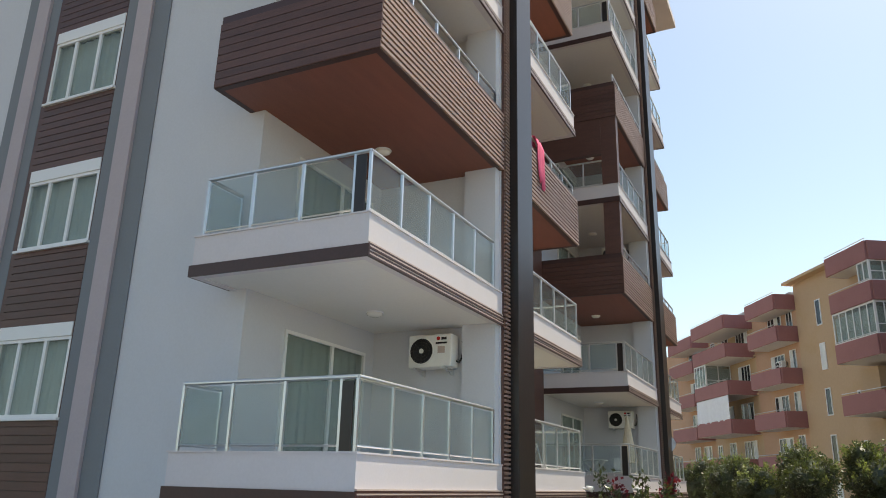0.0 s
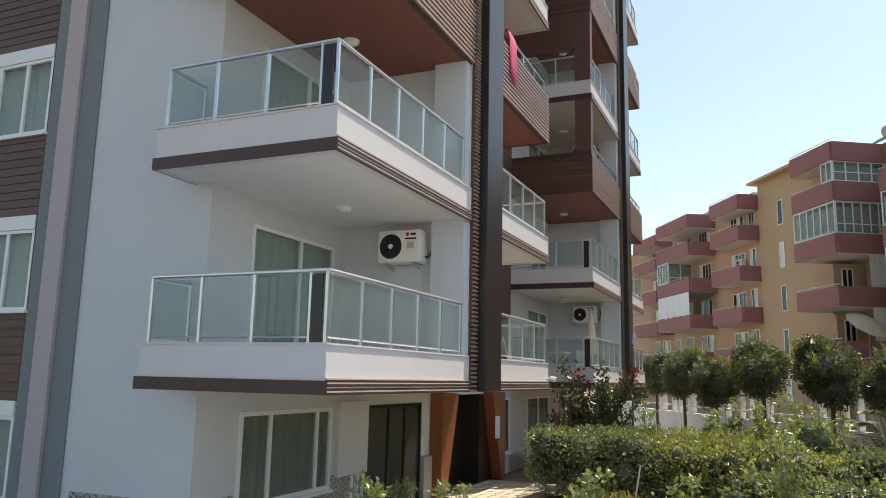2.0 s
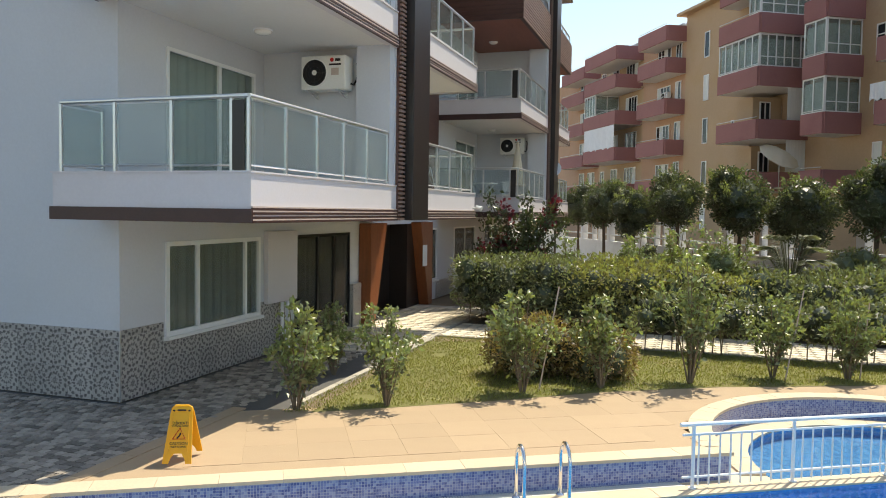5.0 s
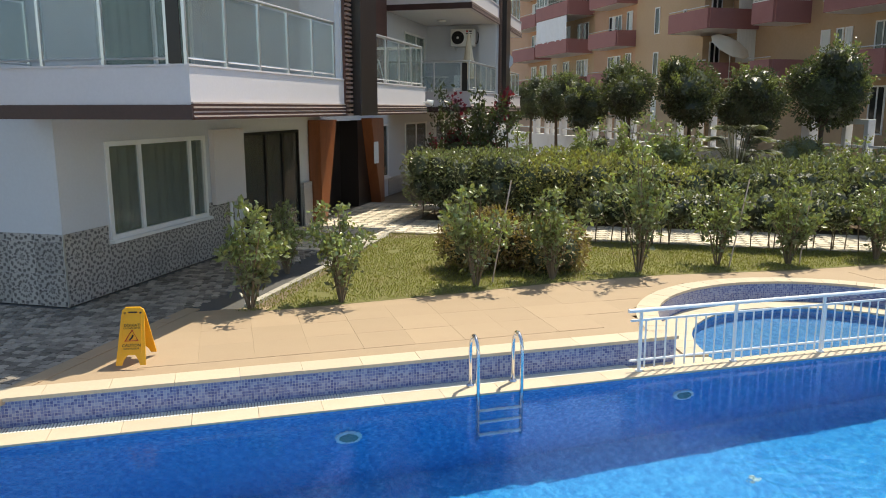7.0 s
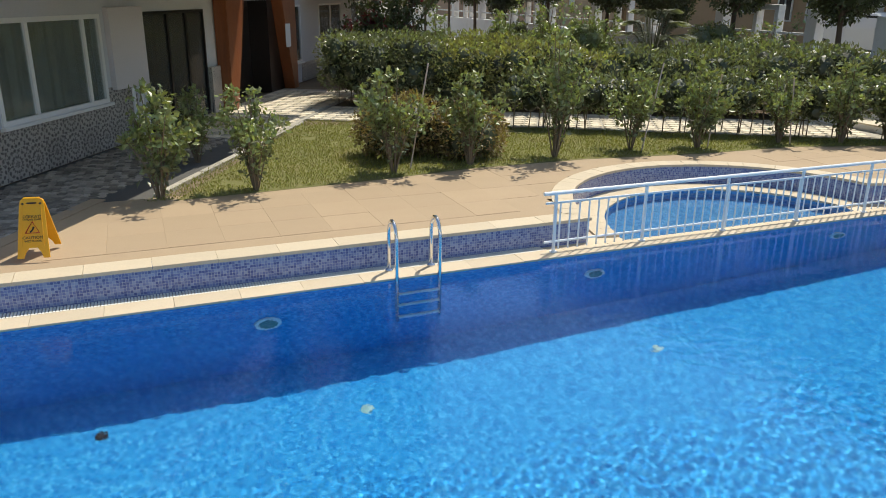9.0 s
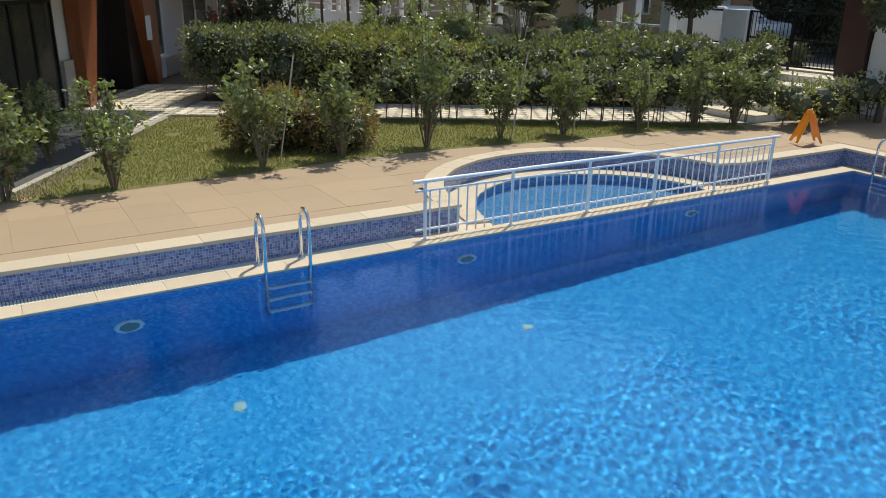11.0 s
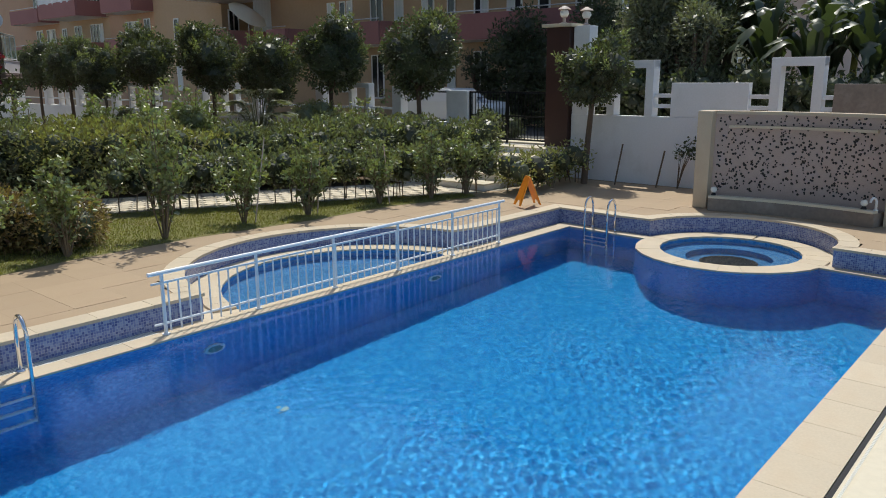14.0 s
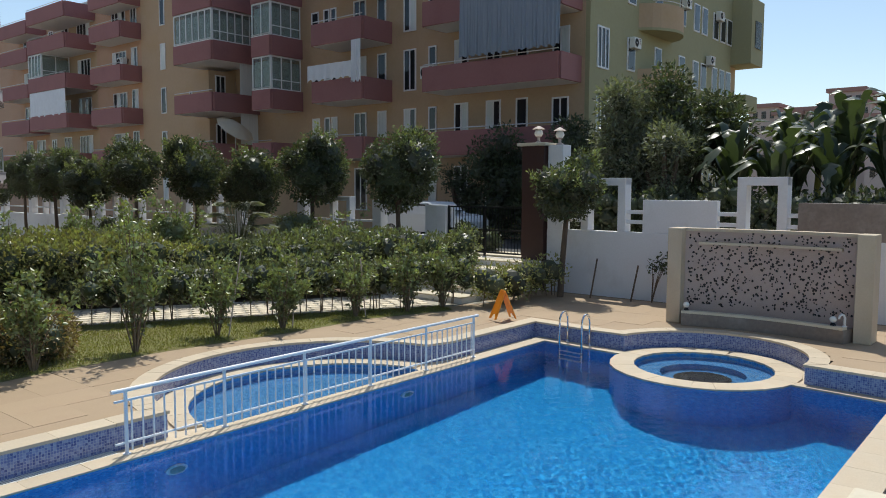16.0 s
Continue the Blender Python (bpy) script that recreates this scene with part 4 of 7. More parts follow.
def near_white(zb, y=0.0):
    zt = zb + Z1T - Z1B
    bm = box(XL + 0.1, YS + 0.1, zb + 0.02, XE - 0.1, YC, zb + 0.30)
    box(XC, YC, zb + 0.02, XE - 0.1, 12.2, zb + 0.30, bm=bm)
    b = bpart("balcony", bm, M_SOFFIT, label="white balcony with a glass rail")
    up = box(XL, YS, zb, XE, YS + 0.12, zt)
    box(XE - 0.12, YS + 0.12, zb, XE, 12.22, zt, bm=up)
    box(XL, YS + 0.12, zb, XL + 0.12, YC, zt, bm=up)
    part("upstand", up, M_SLAB, b)
    cap = box(XL - 0.02, YS - 0.02, zt, XE + 0.02, YS + 0.15, zt + 0.022)
    box(XE - 0.15, YS + 0.15, zt, XE + 0.02, 12.2, zt + 0.022, bm=cap)
    part("ledge", cap, M_SLAB, b)
    part("dark_band", box(XL - 0.03, YS - 0.03, zb + 0.0, XE + 0.03, YS, zb + 0.165), M_TRIMD, b)
    part("dark_band", box(XL - 0.03, YS, zb + 0.0, XL, YC - 0.01, zb + 0.165), M_TRIMD, b)
    ribbed_trim(b, "y", XE, YS, 12.2, zb - 0.003)
    h = 0.877
    rail_run(b, ((XL + 0.08, YS + 0.07), (XE - 0.30, YS + 0.07)), zt + 0.02, h, 3)
    part("hand_rail", tube([(XE - 0.30, YS + 0.07, zt + 0.02 + h), (XE - 0.07, YS + 0.07, zt + 0.02 + h)], 0.028, 10), M_ALU, b)
    rail_run(b, ((XE - 0.07, YS + 0.07), (XE - 0.07, 11.95)), zt + 0.02, h, 5)
    rail_run(b, ((XL + 0.08, YS + 0.07), (XL + 0.08, YC - 0.06)), zt + 0.02, h, 1, True)
    part("corner_panel", box(XE - 0.28, YS + 0.045, zt + 0.03, XE - 0.12, YS + 0.06, zt + h - 0.03), M_FIN, b)
    return b


def mid_white(zb):
    zt = zb + Z1T - Z1B
    y0, y1 = 13.5, 17.3
    b = bpart("balcony", box(XC, y0, zb + 0.02, XE - 0.1, y1 - 0.1, zb + 0.30), M_SOFFIT, label="white balcony with a glass rail")
    up = box(XE - 0.12, y0, zb, XE, y1, zt)
    box(XC, y1 - 0.12, zb, XE - 0.12, y1, zt, bm=up)
    part("upstand", up, M_SLAB, b)
    part("ledge", box(XE - 0.15, y0 + 0.02, zt, XE + 0.02, y1 + 0.02, zt + 0.022), M_SLAB, b)
    ribbed_trim(b, "y", XE, y0 + 0.05, y1, zb - 0.003)
    ribbed_trim(b, "x", y1, XC + 0.1, XE, zb - 0.003)
    rail_run(b, ((XE - 0.07, y0 + 0.25), (XE - 0.07, y1 - 0.07)), zt + 0.02, 0.877, 4)
    rail_run(b, ((XE - 0.07, y1 - 0.07), (XC + 0.08, y1 - 0.07)), zt + 0.02, 0.877, 3, True)
    return b


def slats(parent, along, c, a0, a1, z0, z1, pitch=0.092):
    n = int((z1 - z0) / pitch)
    for k in range(n):
        z = z0 + k * pitch
        part("slat", box(c, a0, z, c + 0.035, a1, z + pitch * 0.55) if along == "y" else box(a0, c - 0.02, z, a1, c, z + pitch * 0.92), M_SLAT if along == "y" else M_BROWN, parent)


def near_brown(zb, zt, low_rail=True):
    bm = box(XL + 0.05, YS + 0.05, zb + 0.003, XE - 0.05, YC, zb + 0.28)
    box(XC, YC, zb + 0.003, XE - 0.05, 12.2, zb + 0.28, bm=bm)
    b = bpart("balcony", bm, M_BROWNRED, label="balcony boxed in dark wood cladding")
    up = box(XL, YS, zb, XE, YS + 0.1, zt)
    box(XE - 0.1, YS + 0.1, zb, XE, 12.2, zt, bm=up)
    box(XL, YS + 0.1, zb, XL + 0.1, YC, zt, bm=up)
    part("upstand", up, M_TRIMD, b)
    slats(b, "y", XE, YS, 12.22, zb + 0.02, zt, 0.092)
    slats(b, "x", YS, XL, XE + 0.03, zb + 0.01, zt, 0.14)
    if low_rail:
        rail = part("rail", tube([(XE - 0.07, YS + 0.1, zt + 0.30), (XE - 0.07, 12.0, zt + 0.30)], 0.028, 10), M_ALU, b)
        for k in range(6):
            y = YS + 0.15 + k * 0.85
            part("post", box(XE - 0.09, y - 0.02, zt, XE - 0.05, y + 0.02, zt + 0.28), M_ALU, b)
    return b


def mid_brown(zb, zt):
    y0, y1 = 13.5, 17.3
    b = bpart("balcony", box(XC, y0, zb + 0.003, XE - 0.05, y1 - 0.05, zb + 0.28), M_BROWNRED, label="balcony boxed in dark wood cladding")
    up = box(XE - 0.1, y0, zb, XE, y1, zt)
    box(XC, y1 - 0.1, zb, XE - 0.1, y1, zt, bm=up)
    part("upstand", up, M_TRIMD, b)
    slats(b, "y", XE, y0 + 0.05, y1, zb + 0.02, zt)
    part("rail", tube([(XE - 0.07, y0 + 0.2, zt + 0.28), (XE - 0.07, y1 - 0.1, zt + 0.28)], 0.028, 10), M_ALU, b)
    for k in range(5):
        y = y0 + 0.25 + k * 0.85
        part("post", box(XE - 0.09, y - 0.02, zt, XE - 0.05, y + 0.02, zt + 0.26), M_ALU, b)
    return b


level = [Z1B + ST * i for i in range(FLOORS)]
near_w, mid_w = near_white(level[0]), mid_white(level[0])
near_b, mid_b = near_brown(level[2], level[2] + 1.26), mid_brown(level[2], level[2] + 1.26)
for m_ in (0, MOD):
    for i in (0, 1, 3, 5, 6):
        if i or m_:
            copy_thing(near_w, TB @ Matrix.Translation((0, m_, level[i] - level[0])))
            copy_thing(mid_w, TB @ Matrix.Translation((0, m_, level[i] - level[0])))
    for i in (2, 4, 7):
        if i != 2 or m_:
            copy_thing(near_b, TB @ Matrix.Translation((0, m_, level[i] - level[2])))
            copy_thing(mid_b, TB @ Matrix.Translation((0, m_, level[i] - level[2])))
    # dark frame that ties the third floor to the fifth
    bpart("cladding_frame", box(XE - 0.5, YS + 0.002 + m_, level[2] + 1.27, XE - 0.002, YS + 0.3 + m_, level[4] - 0.004), M_BROWN)
    bpart("cladding_frame", box(XL, YS + 0.004 + m_, level[4] - 1.25, XE - 0.505, YS + 0.2 + m_, level[4] - 0.004), M_BROWN)
    bpart("cladding_panel", box(XC + 0.003, 17.6 + m_, Z1B, XC + 0.06, 22.2 + m_, TOP), M_BROWN)
    for i in range(FLOORS):
        bpart("stair_window", box(XC + 0.06, 18.6 + m_, level[i] + 1.2, XC + 0.075, 20.6 + m_, level[i] + 2.4), M_GLASSDARK)

# ceiling lamps under the balconies
def ceiling_lamp(x, y, z):
    t = thing("ceiling_lamp", Matrix.Translation((x, y, z)), "round opal ceiling lamp on a balcony soffit", "lamp", "balcony lamps")
    part("base", disc_stack([(0.15, -0.02), (0.15, 0.0)], 24), M_PVC, t)
    part("shade", disc_stack([(0.03, -0.085), (0.09, -0.075), (0.13, -0.05), (0.142, -0.02)], 24), M_LAMPGLASS, t, smooth=True)
    return t


for m_ in (0, MOD):
    for i in range(1, 6):
        ceiling_lamp(-6.45, 10.55 + m_, level[i] + (0.02 if i not in (2, 4) else 0.003))


def ac_unit(m, label):
    """Outdoor air-conditioning unit: shell, fan grille, brackets and pipe."""
    t = thing("air_conditioner", m, label, "air conditioner", "outdoor units")
    part("shell", box(-0.42, -0.32, 0, 0.42, 0, 0.58, 0.02), M_AC, t)
    part("fan_ring", tube([(-0.16 + 0.235 * math.cos(a), -0.325, 0.29 + 0.235 * math.sin(a)) for a in (2 * math.pi * k / 28 for k in range(28))], 0.012, 6, True), M_AC, t)
    fan = part("fan_opening", tube([(-0.16, -0.322, 0.29), (-0.16, -0.3225, 0.29)], 0.225, 28), M_DARK, t)
    bm = bmesh.new()
    for r in (0.06, 0.11, 0.16, 0.205):
        tube([(-0.16 + r * math.cos(a), -0.328, 0.29 + r * math.sin(a)) for a in (2 * math.pi * k / 24 for k in range(24))], 0.0035, 5, True, bm)
    for k in range(8):
        a = math.pi * k / 4
        tube([(-0.16 + 0.03 * math.cos(a), -0.328, 0.29 + 0.03 * math.sin(a)), (-0.16 + 0.23 * math.cos(a), -0.328, 0.29 + 0.23 * math.sin(a))], 0.0035, 5, bm=bm)
    part("grille", bm, M_FIN, fan)
    part("hub", tube([(-0.16, -0.326, 0.29), (-0.16, -0.333, 0.29)], 0.045, 16), M_AC, fan)
    part("badge", tube([(0.17, -0.321, 0.50), (0.17, -0.324, 0.50)], 0.035, 16), M_RED, t)
    part("name_bar", box(0.23, -0.324, 0.475, 0.33, -0.3205, 0.52), M_INK, t)
    part("label_bar", box(0.12, -0.324, 0.405, 0.34, -0.3205, 0.435), M_INK, t)
    part("label_text", box(0.16, -0.324, 0.24, 0.30, -0.3205, 0.36), M_TRIML, t)
    for x in (-0.28, 0.28):
        bm = box(x - 0.02, -0.36, -0.03, x + 0.02, 0.06, 0.0)
        box(x - 0.02, 0.03, -0.12, x + 0.02, 0.06, -0.03, bm=bm)
        tube([(x, 0.04, -0.11), (x, -0.3, -0.03)], 0.012, 6, bm=bm)
        part("bracket", bm, M_ALU, t)
    part("pipe", tube([(0.42, -0.1, 0.12), (0.47, -0.08, 0.10), (0.49, 0.0, 0.2), (0.49, 0.06, 0.4), (0.47, 0.06, 0.5)], 0.018, 8), M_DARK, t)
    return t


ac_unit(pose(-6.05, 11.99 + 0.15, 4.78, 0, 0, 0), "white outdoor air conditioner hung on the balcony wall")
ac_unit(pose(-6.05, 11.99 + 0.15 + MOD, 4.78, 0, 0, 0), "white outdoor air conditioner on a far balcony")
ac_unit(pose(-6.05, 12.14 + MOD, 4.78 + 2 * ST, 0, 0, 0), "white outdoor air conditioner on a far balcony")

# ---- yellow apartment block across the road ----
block = thing("yellow_apartment_block", PF @ Matrix.Translation((22, 30, 0)), "yellow and orange apartment block with maroon balcony parapets", "building")
TY = Matrix.Translation((-20.75, -30, 0))
PFY = PF @ Matrix.Translation((1.25, 0, 0))


def ypart(name, bm, material, parent=None, label="", smooth=False):
    return part(name, bm, material, parent or block, label, smooth, TY if parent is None else None)


YL = [1.2, 4.05, 6.9, 9.75, 12.6]
ROOF = 15.4
for v0, v1, u0, mt, top in ((7.5, 15.2, 22.3, M_YELLOW, 13.2), (15.2, 23.6, 22.7, M_YELLOW, 14.4), (23.6, 33.6, 22.8, M_YELLOW, 15.9), (33.6, 41.2, 22.1, M_YELLOW, 16.5), (41.2, 47.6, 22.2, M_ORANGE, ROOF + 0.2), (47.6, 56.2, 22.4, M_YELLOW, ROOF + 0.3), (56.2, 74.0, 22.8, M_ORANGE, ROOF + 0.2)):
    ypart("wall", box(u0, v0, -0.1, 40, v1, top), mt)
ypart("wall", box(22.32, 7.3, -0.1, 38.6, 7.5, 13.2), M_LIME)
ypart("roof_slab", box(21.5, 33.4, 16.5, 30, 41.6, 16.68), M_YELLOW)
for v0, v1, u0, z in ((33.7, 41.1, 22.2, 16.68), (23.7, 33.5, 22.9, 15.9)):
    ypart("roof_parapet", box(u0 + 0.6, v0, z, u0 + 0.75, v1, z + 0.35), M_YELLOW)


def ybalcony(v0, v1, zb, depth, u=22.0, h=1.05, mt=M_MAROON):
    b = ypart("balcony", box(u - depth, v0, zb - 0.02, u, v1, zb + 0.14), M_SOFFIT)
    bm = box(u - depth - 0.1, v0, zb + 0.0, u - depth, v1, zb + h)
    box(u - depth, v0 - 0.1, zb, u, v0, zb + h, bm=bm)
    box(u - depth, v1, zb, u, v1 + 0.1, zb + h, bm=bm)
    part("parapet", bm, mt, b)
    part("rail", tube([(u - depth - 0.05, v0, zb + h + 0.12), (u - depth - 0.05, v1, zb + h + 0.12)], 0.025, 6), M_ALU, b)
    return b


def ywindow(v0, v1, z0, z1, u=22.0, n=2):
    f = 0.07
    bm = ring_frame("x", (u - 0.05, u + 0.02), (v0, v1, z0, z1), f)
    w = ypart("window", bm, M_PVC)
    for k in range(1, n):
        v = v0 + (v1 - v0 - f) * k / n
        part("mullion", box(u - 0.048, v, z0 + f, u + 0.015, v + f, z1 - f), M_PVC, w)
    for k in range(n):
        a, b = v0 + (v1 - v0 - f) * k / n + f, v0 + (v1 - v0 - f) * (k + 1) / n
        part("pane", box(u - 0.02, a, z0 + f, u - 0.006, b, z1 - f), M_PANE if (k + int(v0 * 3 + z0)) % 4 else M_CURTAIN, w)
    return w


def glazing(v0, v1, z0, z1, u, n):
    """A balcony closed in with white framed panes."""
    bm = ring_frame("x", (u - 0.06, u), (v0, v1, z0, z1), 0.07)
    g = ypart("balcony_glazing", bm, M_PVC)
    for k in range(1, n):
        v = v0 + (v1 - v0) * k / n
        part("mullion", box(u - 0.055, v - 0.035, z0 + 0.07, u - 0.005, v + 0.035, z1 - 0.07), M_PVC, g)
    part("blind", box(u + 0.06, v0 + 0.08, z0 + 0.02, u + 0.075, v1 - 0.08, z1 - 0.25), M_CURTAIN, g)
    for k in range(n):
        part("pane", box(u - 0.03, v0 + (v1 - v0) * k / n + 0.04, z0, u - 0.018, v0 + (v1 - v0) * (k + 1) / n - 0.04, z1), M_GLASS, g)
    return g


def bay_glazing(v0, v1, u0, u1, z0, z1, nv, nu):
    """White framed panes round the corner of a balcony: its street face and the side towards the pool."""
    g = glazing(v0, v1, z0, z1, u0, nv)
    side = part("side_frame", ring_frame("y", (v0, v0 + 0.06), (u0, u1, z0, z1), 0.07), M_PVC, g)
    for k in range(1, nu):
        a = u0 + (u1 - u0) * k / nu
        part("mullion", box(a - 0.035, v0 + 0.004, z0 + 0.07, a + 0.035, v0 + 0.056, z1 - 0.07), M_PVC, g)
    part("blind", box(u0 + 0.12, v0 + 0.12, z0 + 0.02, u1 - 0.05, v0 + 0.135, z1 - 0.25), M_CURTAIN, g)
    part("transom", box(u0 + 0.07, v0 + 0.006, z0 + 0.5, u1 - 0.07, v0 + 0.05, z0 + 0.55), M_PVC, g)
    for k in range(nu):
        part("pane", box(u0 + (u1 - u0) * k / nu + 0.04, v0 + 0.02, z0, u0 + (u1 - u0) * (k + 1) / nu - 0.04, v0 + 0.032, z1), M_GLASS, g)
    return g


def side_window(u0, u1, z0, z1, v, n=2):
    """A window in a wall that faces the pool."""
    w = ypart("window", ring_frame("y", (v - 0.05, v + 0.02), (u0, u1, z0, z1), 0.07), M_PVC)
    for k in range(1, n):
        a = u0 + (u1 - u0) * k / n
        part("mullion", box(a - 0.035, v - 0.048, z0 + 0.07, a + 0.035, v + 0.015, z1 - 0.07), M_PVC, w)
    for k in range(n):
        part("pane", box(u0 + (u1 - u0) * k / n + 0.04, v - 0.02, z0 + 0.07, u0 + (u1 - u0) * (k + 1) / n - 0.04, v - 0.006, z1 - 0.07), M_PANE, w)
    return w


# balconies: the stretch along the street, the height, the depth and the wall behind
BALCONIES = ((57.0, 62.4, 1.6, 22.8), (48.2, 54.4, 2.2, 22.4), (41.4, 45.6, 1.45, 22.2), (29.4, 33.2, 3.1, 22.8), (18.6, 22.2, 1.95, 22.7), (7.75, 14.7, 1.6, 22.3))
for i, z in enumerate(YL[1:] + [ROOF - 0.6]):
    for k, (v0, v1, depth, u) in enumerate(BALCONIES):
        if z < 13 or k < 4:
            ybalcony(v0, v1, z, depth, u)
    if i < 4:
        ybalcony(25.5, 27.1, z - 0.05, 2.1, 22.8)
        # slab edges over the balconies of the street front
        ypart("ledge", box(22.2, 45.8, z + 0.02, 22.36, 48.0, z + 0.14), M_YELLOW)
for i, z in enumerate(YL):
    zz = z + 0.25
    for v0, v1, u, n, zb, zt in ((58.0, 59.6, 22.8, 3, 0.8, 2.2), (60.4, 61.6, 22.8, 2, 0.0, 2.2), (49.0, 51.0, 22.4, 4, 0.8, 2.2), (52.4, 53.6, 22.4, 2, 0.0, 2.2), (55.0, 55.8, 22.4, 2, 0.7, 2.1), (41.9, 42.7, 22.2, 2, 0.1, 2.2), (43.4, 45.3, 22.2, 4, 0.9, 2.1), (38.2, 38.8, 22.1, 1, 0.3, 2.0), (35.2, 35.5, 22.1, 1, 1.0, 1.5), (29.8, 30.7, 22.8, 2, 0.1, 2.2), (31.6, 32.8, 22.8, 3, 0.8, 2.2), (24.0, 24.6, 22.8, 1, 0.6, 2.1), (22.5, 22.95, 22.7, 1, 0.3, 2.1), (23.05, 23.5, 22.7, 1, 0.3, 2.1), (18.9, 19.5, 22.7, 1, 0.0, 2.2), (20.3, 21.2, 22.7, 2, 0.0, 2.2), (16.9, 17.7, 22.7, 2, 0.2, 2.2), (15.6, 16.1, 22.7, 1, 0.2, 2.2), (8.2, 9.0, 22.3, 2, 0.4, 2.1), (10.2, 10.8, 22.3, 1, 0.0, 2.2), (11.6, 12.4, 22.3, 2, 0.0, 2.2), (13.4, 14.2, 22.3, 2, 0.2, 2.2)):
        ywindow(v0, v1, zz + zb, zz + zt, u, n)
    # the side of the deep bay and of the stepped walls, seen from the pool
    if i:
        bay = ypart("bay_wall", box(20.9, 31.6, z + 0.14, 22.8, 33.1, z + 2.6), M_YELLOW)
        side_window(21.3, 22.0, zz + 0.1, zz + 2.1, 31.55)
    if i == 3:
        bay_glazing(29.4, 33.2, 19.72, 22.75, z + 1.06, z + 2.8, 6, 6)
    if i == 4:
        bay_glazing(29.4, 30.4, 19.72, 22.75, z + 1.06, z + 2.2, 2, 4)
    if i in (1, 2):
        part("blind", box(21.55, 29.42, z + 1.07, 22.75, 29.45, z + 2.84), M_CURTAIN, bay)
    if i in (2, 3):
        bay_glazing(25.5, 27.1, 20.72, 22.75, z + 1.0, z + 2.78, 2, 3)
    if i == 3:
        bay_glazing(52.2, 54.4, 20.22, 22.3, z + 1.06, z + 2.8, 4, 2)
    side_window(22.9, 23.9, zz + 0.4, zz + 2.1, 7.3, 3)
    # windows of the end wall
    for u0 in (25.6, 28.4, 31.2, 33.0, 34.1, 35.7, 36.8, 37.8):
        w = ypart("window", box(u0, 7.25, zz + 0.6, u0 + 0.75, 7.32, zz + 2.0), M_PVC)
        part("pane", box(u0 + 0.07, 7.24, zz + 0.67, u0 + 0.68, 7.252, zz + 1.93), M_PANE, w)

def round_balcony(u0, u1, zb, h=1.05):
    """Rounded balcony on the end wall."""
    n = 12
    line = [(u0 + (u1 - u0) * k / n, 7.3 - 1.15 * math.sin(math.pi * k / n) ** 0.6) for k in range(n + 1)]
    b = ypart("balcony", prism(line, zb - 0.12, zb), M_LIME)
    part("parapet", strip(line, offset(line, 0.1), zb, zb + h), M_YELLOW, b)
    part("rail", tube([(*q, zb + h + 0.12) for q in line[1:-1]], 0.025, 6), M_ALU, b)


for z in YL[1:]:
    round_balcony(26.7, 30.4, z)
for u0, z0, z1 in ((38.6, 9.6, 13.2),):
    ypart("bay", box(u0, 6.2, z0, u0 + 2.1, 9.3, z1), M_LIME)
    ypart("bay_window", box(u0 + 0.6, 6.15, z0 + 0.9, u0 + 1.6, 6.2, z0 + 2.4), M_GLASSDARK)
    ypart("balcony", box(u0, 6.4, 7.0, u0 + 2.0, 8.7, 7.9), M_LIME)
for u0, z in ((26.0, 8.7), (31.6, 11.4), (35.0, 9.1), (36.2, 11.6)):
    ac_unit(PFY @ pose(u0, 7.22, z, 0, 0, 0) @ Matrix.Scale(0.8, 4), "white outdoor air conditioner on the yellow end wall")
for v, z in ((23.2, 7.55), (15.9, 7.8), (43.6, 11.0)):
    ac_unit(PFY @ pose(22.62 if v < 40 else 22.12, v, z, 0, 0, -90), "white outdoor air conditioner on the yellow facade")
t = thing("parasol", PFY @ pose(21.0, 29.2, 4.19), "tilted cream parasol on a shaded balcony", "parasol")
part("pole", tube([(0, 0, 0), (0, 0, 1.5), (0.0, -0.1, 2.1)], 0.02, 8), M_ALU, t)
part("canopy", disc_stack([(1.15, 0), (1.12, 0.03), (0.6, 0.22), (0.04, 0.36)], 10), M_STONE, t, m=pose(-0.1, -0.1, 1.75, 38, 10, 0))
part("base", disc_stack([(0.22, 0), (0.22, 0.06), (0.04, 0.1)], 16), M_STONE, t)
bm = bmesh.new()
n = 96
rows = []
for k in range(n + 1):
    v = 7.6 + 4.9 * k / n
    d = 0.05 * math.sin(k * 1.9)
    rows.append((bm.verts.new((20.45 + d, v, 8.15 + 0.05 * math.sin(k * 0.9))), bm.verts.new((20.52, v, 10.9))))
for a, b in zip(rows, rows[1:]):
    bm.faces.new((a[0], b[0], b[1], a[1]))
awning = piece("awning", mesh_of("awning", bm, M_STRIPE), None, PFY, "blue-grey striped cloth awning let down over a balcony", "awning")
md = awning.modifiers.new("thickness", "SOLIDIFY")
md.thickness = 0.02


def cloth(name, v0, v1, z0, z1, u, material, label, category, wave=0.05):
    bm = bmesh.new()
    n = 24
    rows = []
    for k in range(n + 1):
        v = v0 + (v1 - v0) * k / n
        rows.append([bm.verts.new((u + wave * math.sin(k * 1.3) * (1 - q), v, z0 + (z1 - z0) * q - (0.07 * math.sin(k * 1.9) * (1 - q) if wave else 0))) for q in (0, 0.5, 1)])
    for a, b in zip(rows, rows[1:]):
        for q in range(2):
            bm.faces.new((a[q], b[q], b[q + 1], a[q + 1]))
    ob = piece(name, bm, material, PFY, label, category)
    s = ob.modifiers.new("thickness", "SOLIDIFY")
    s.thickness = 0.015
    return ob


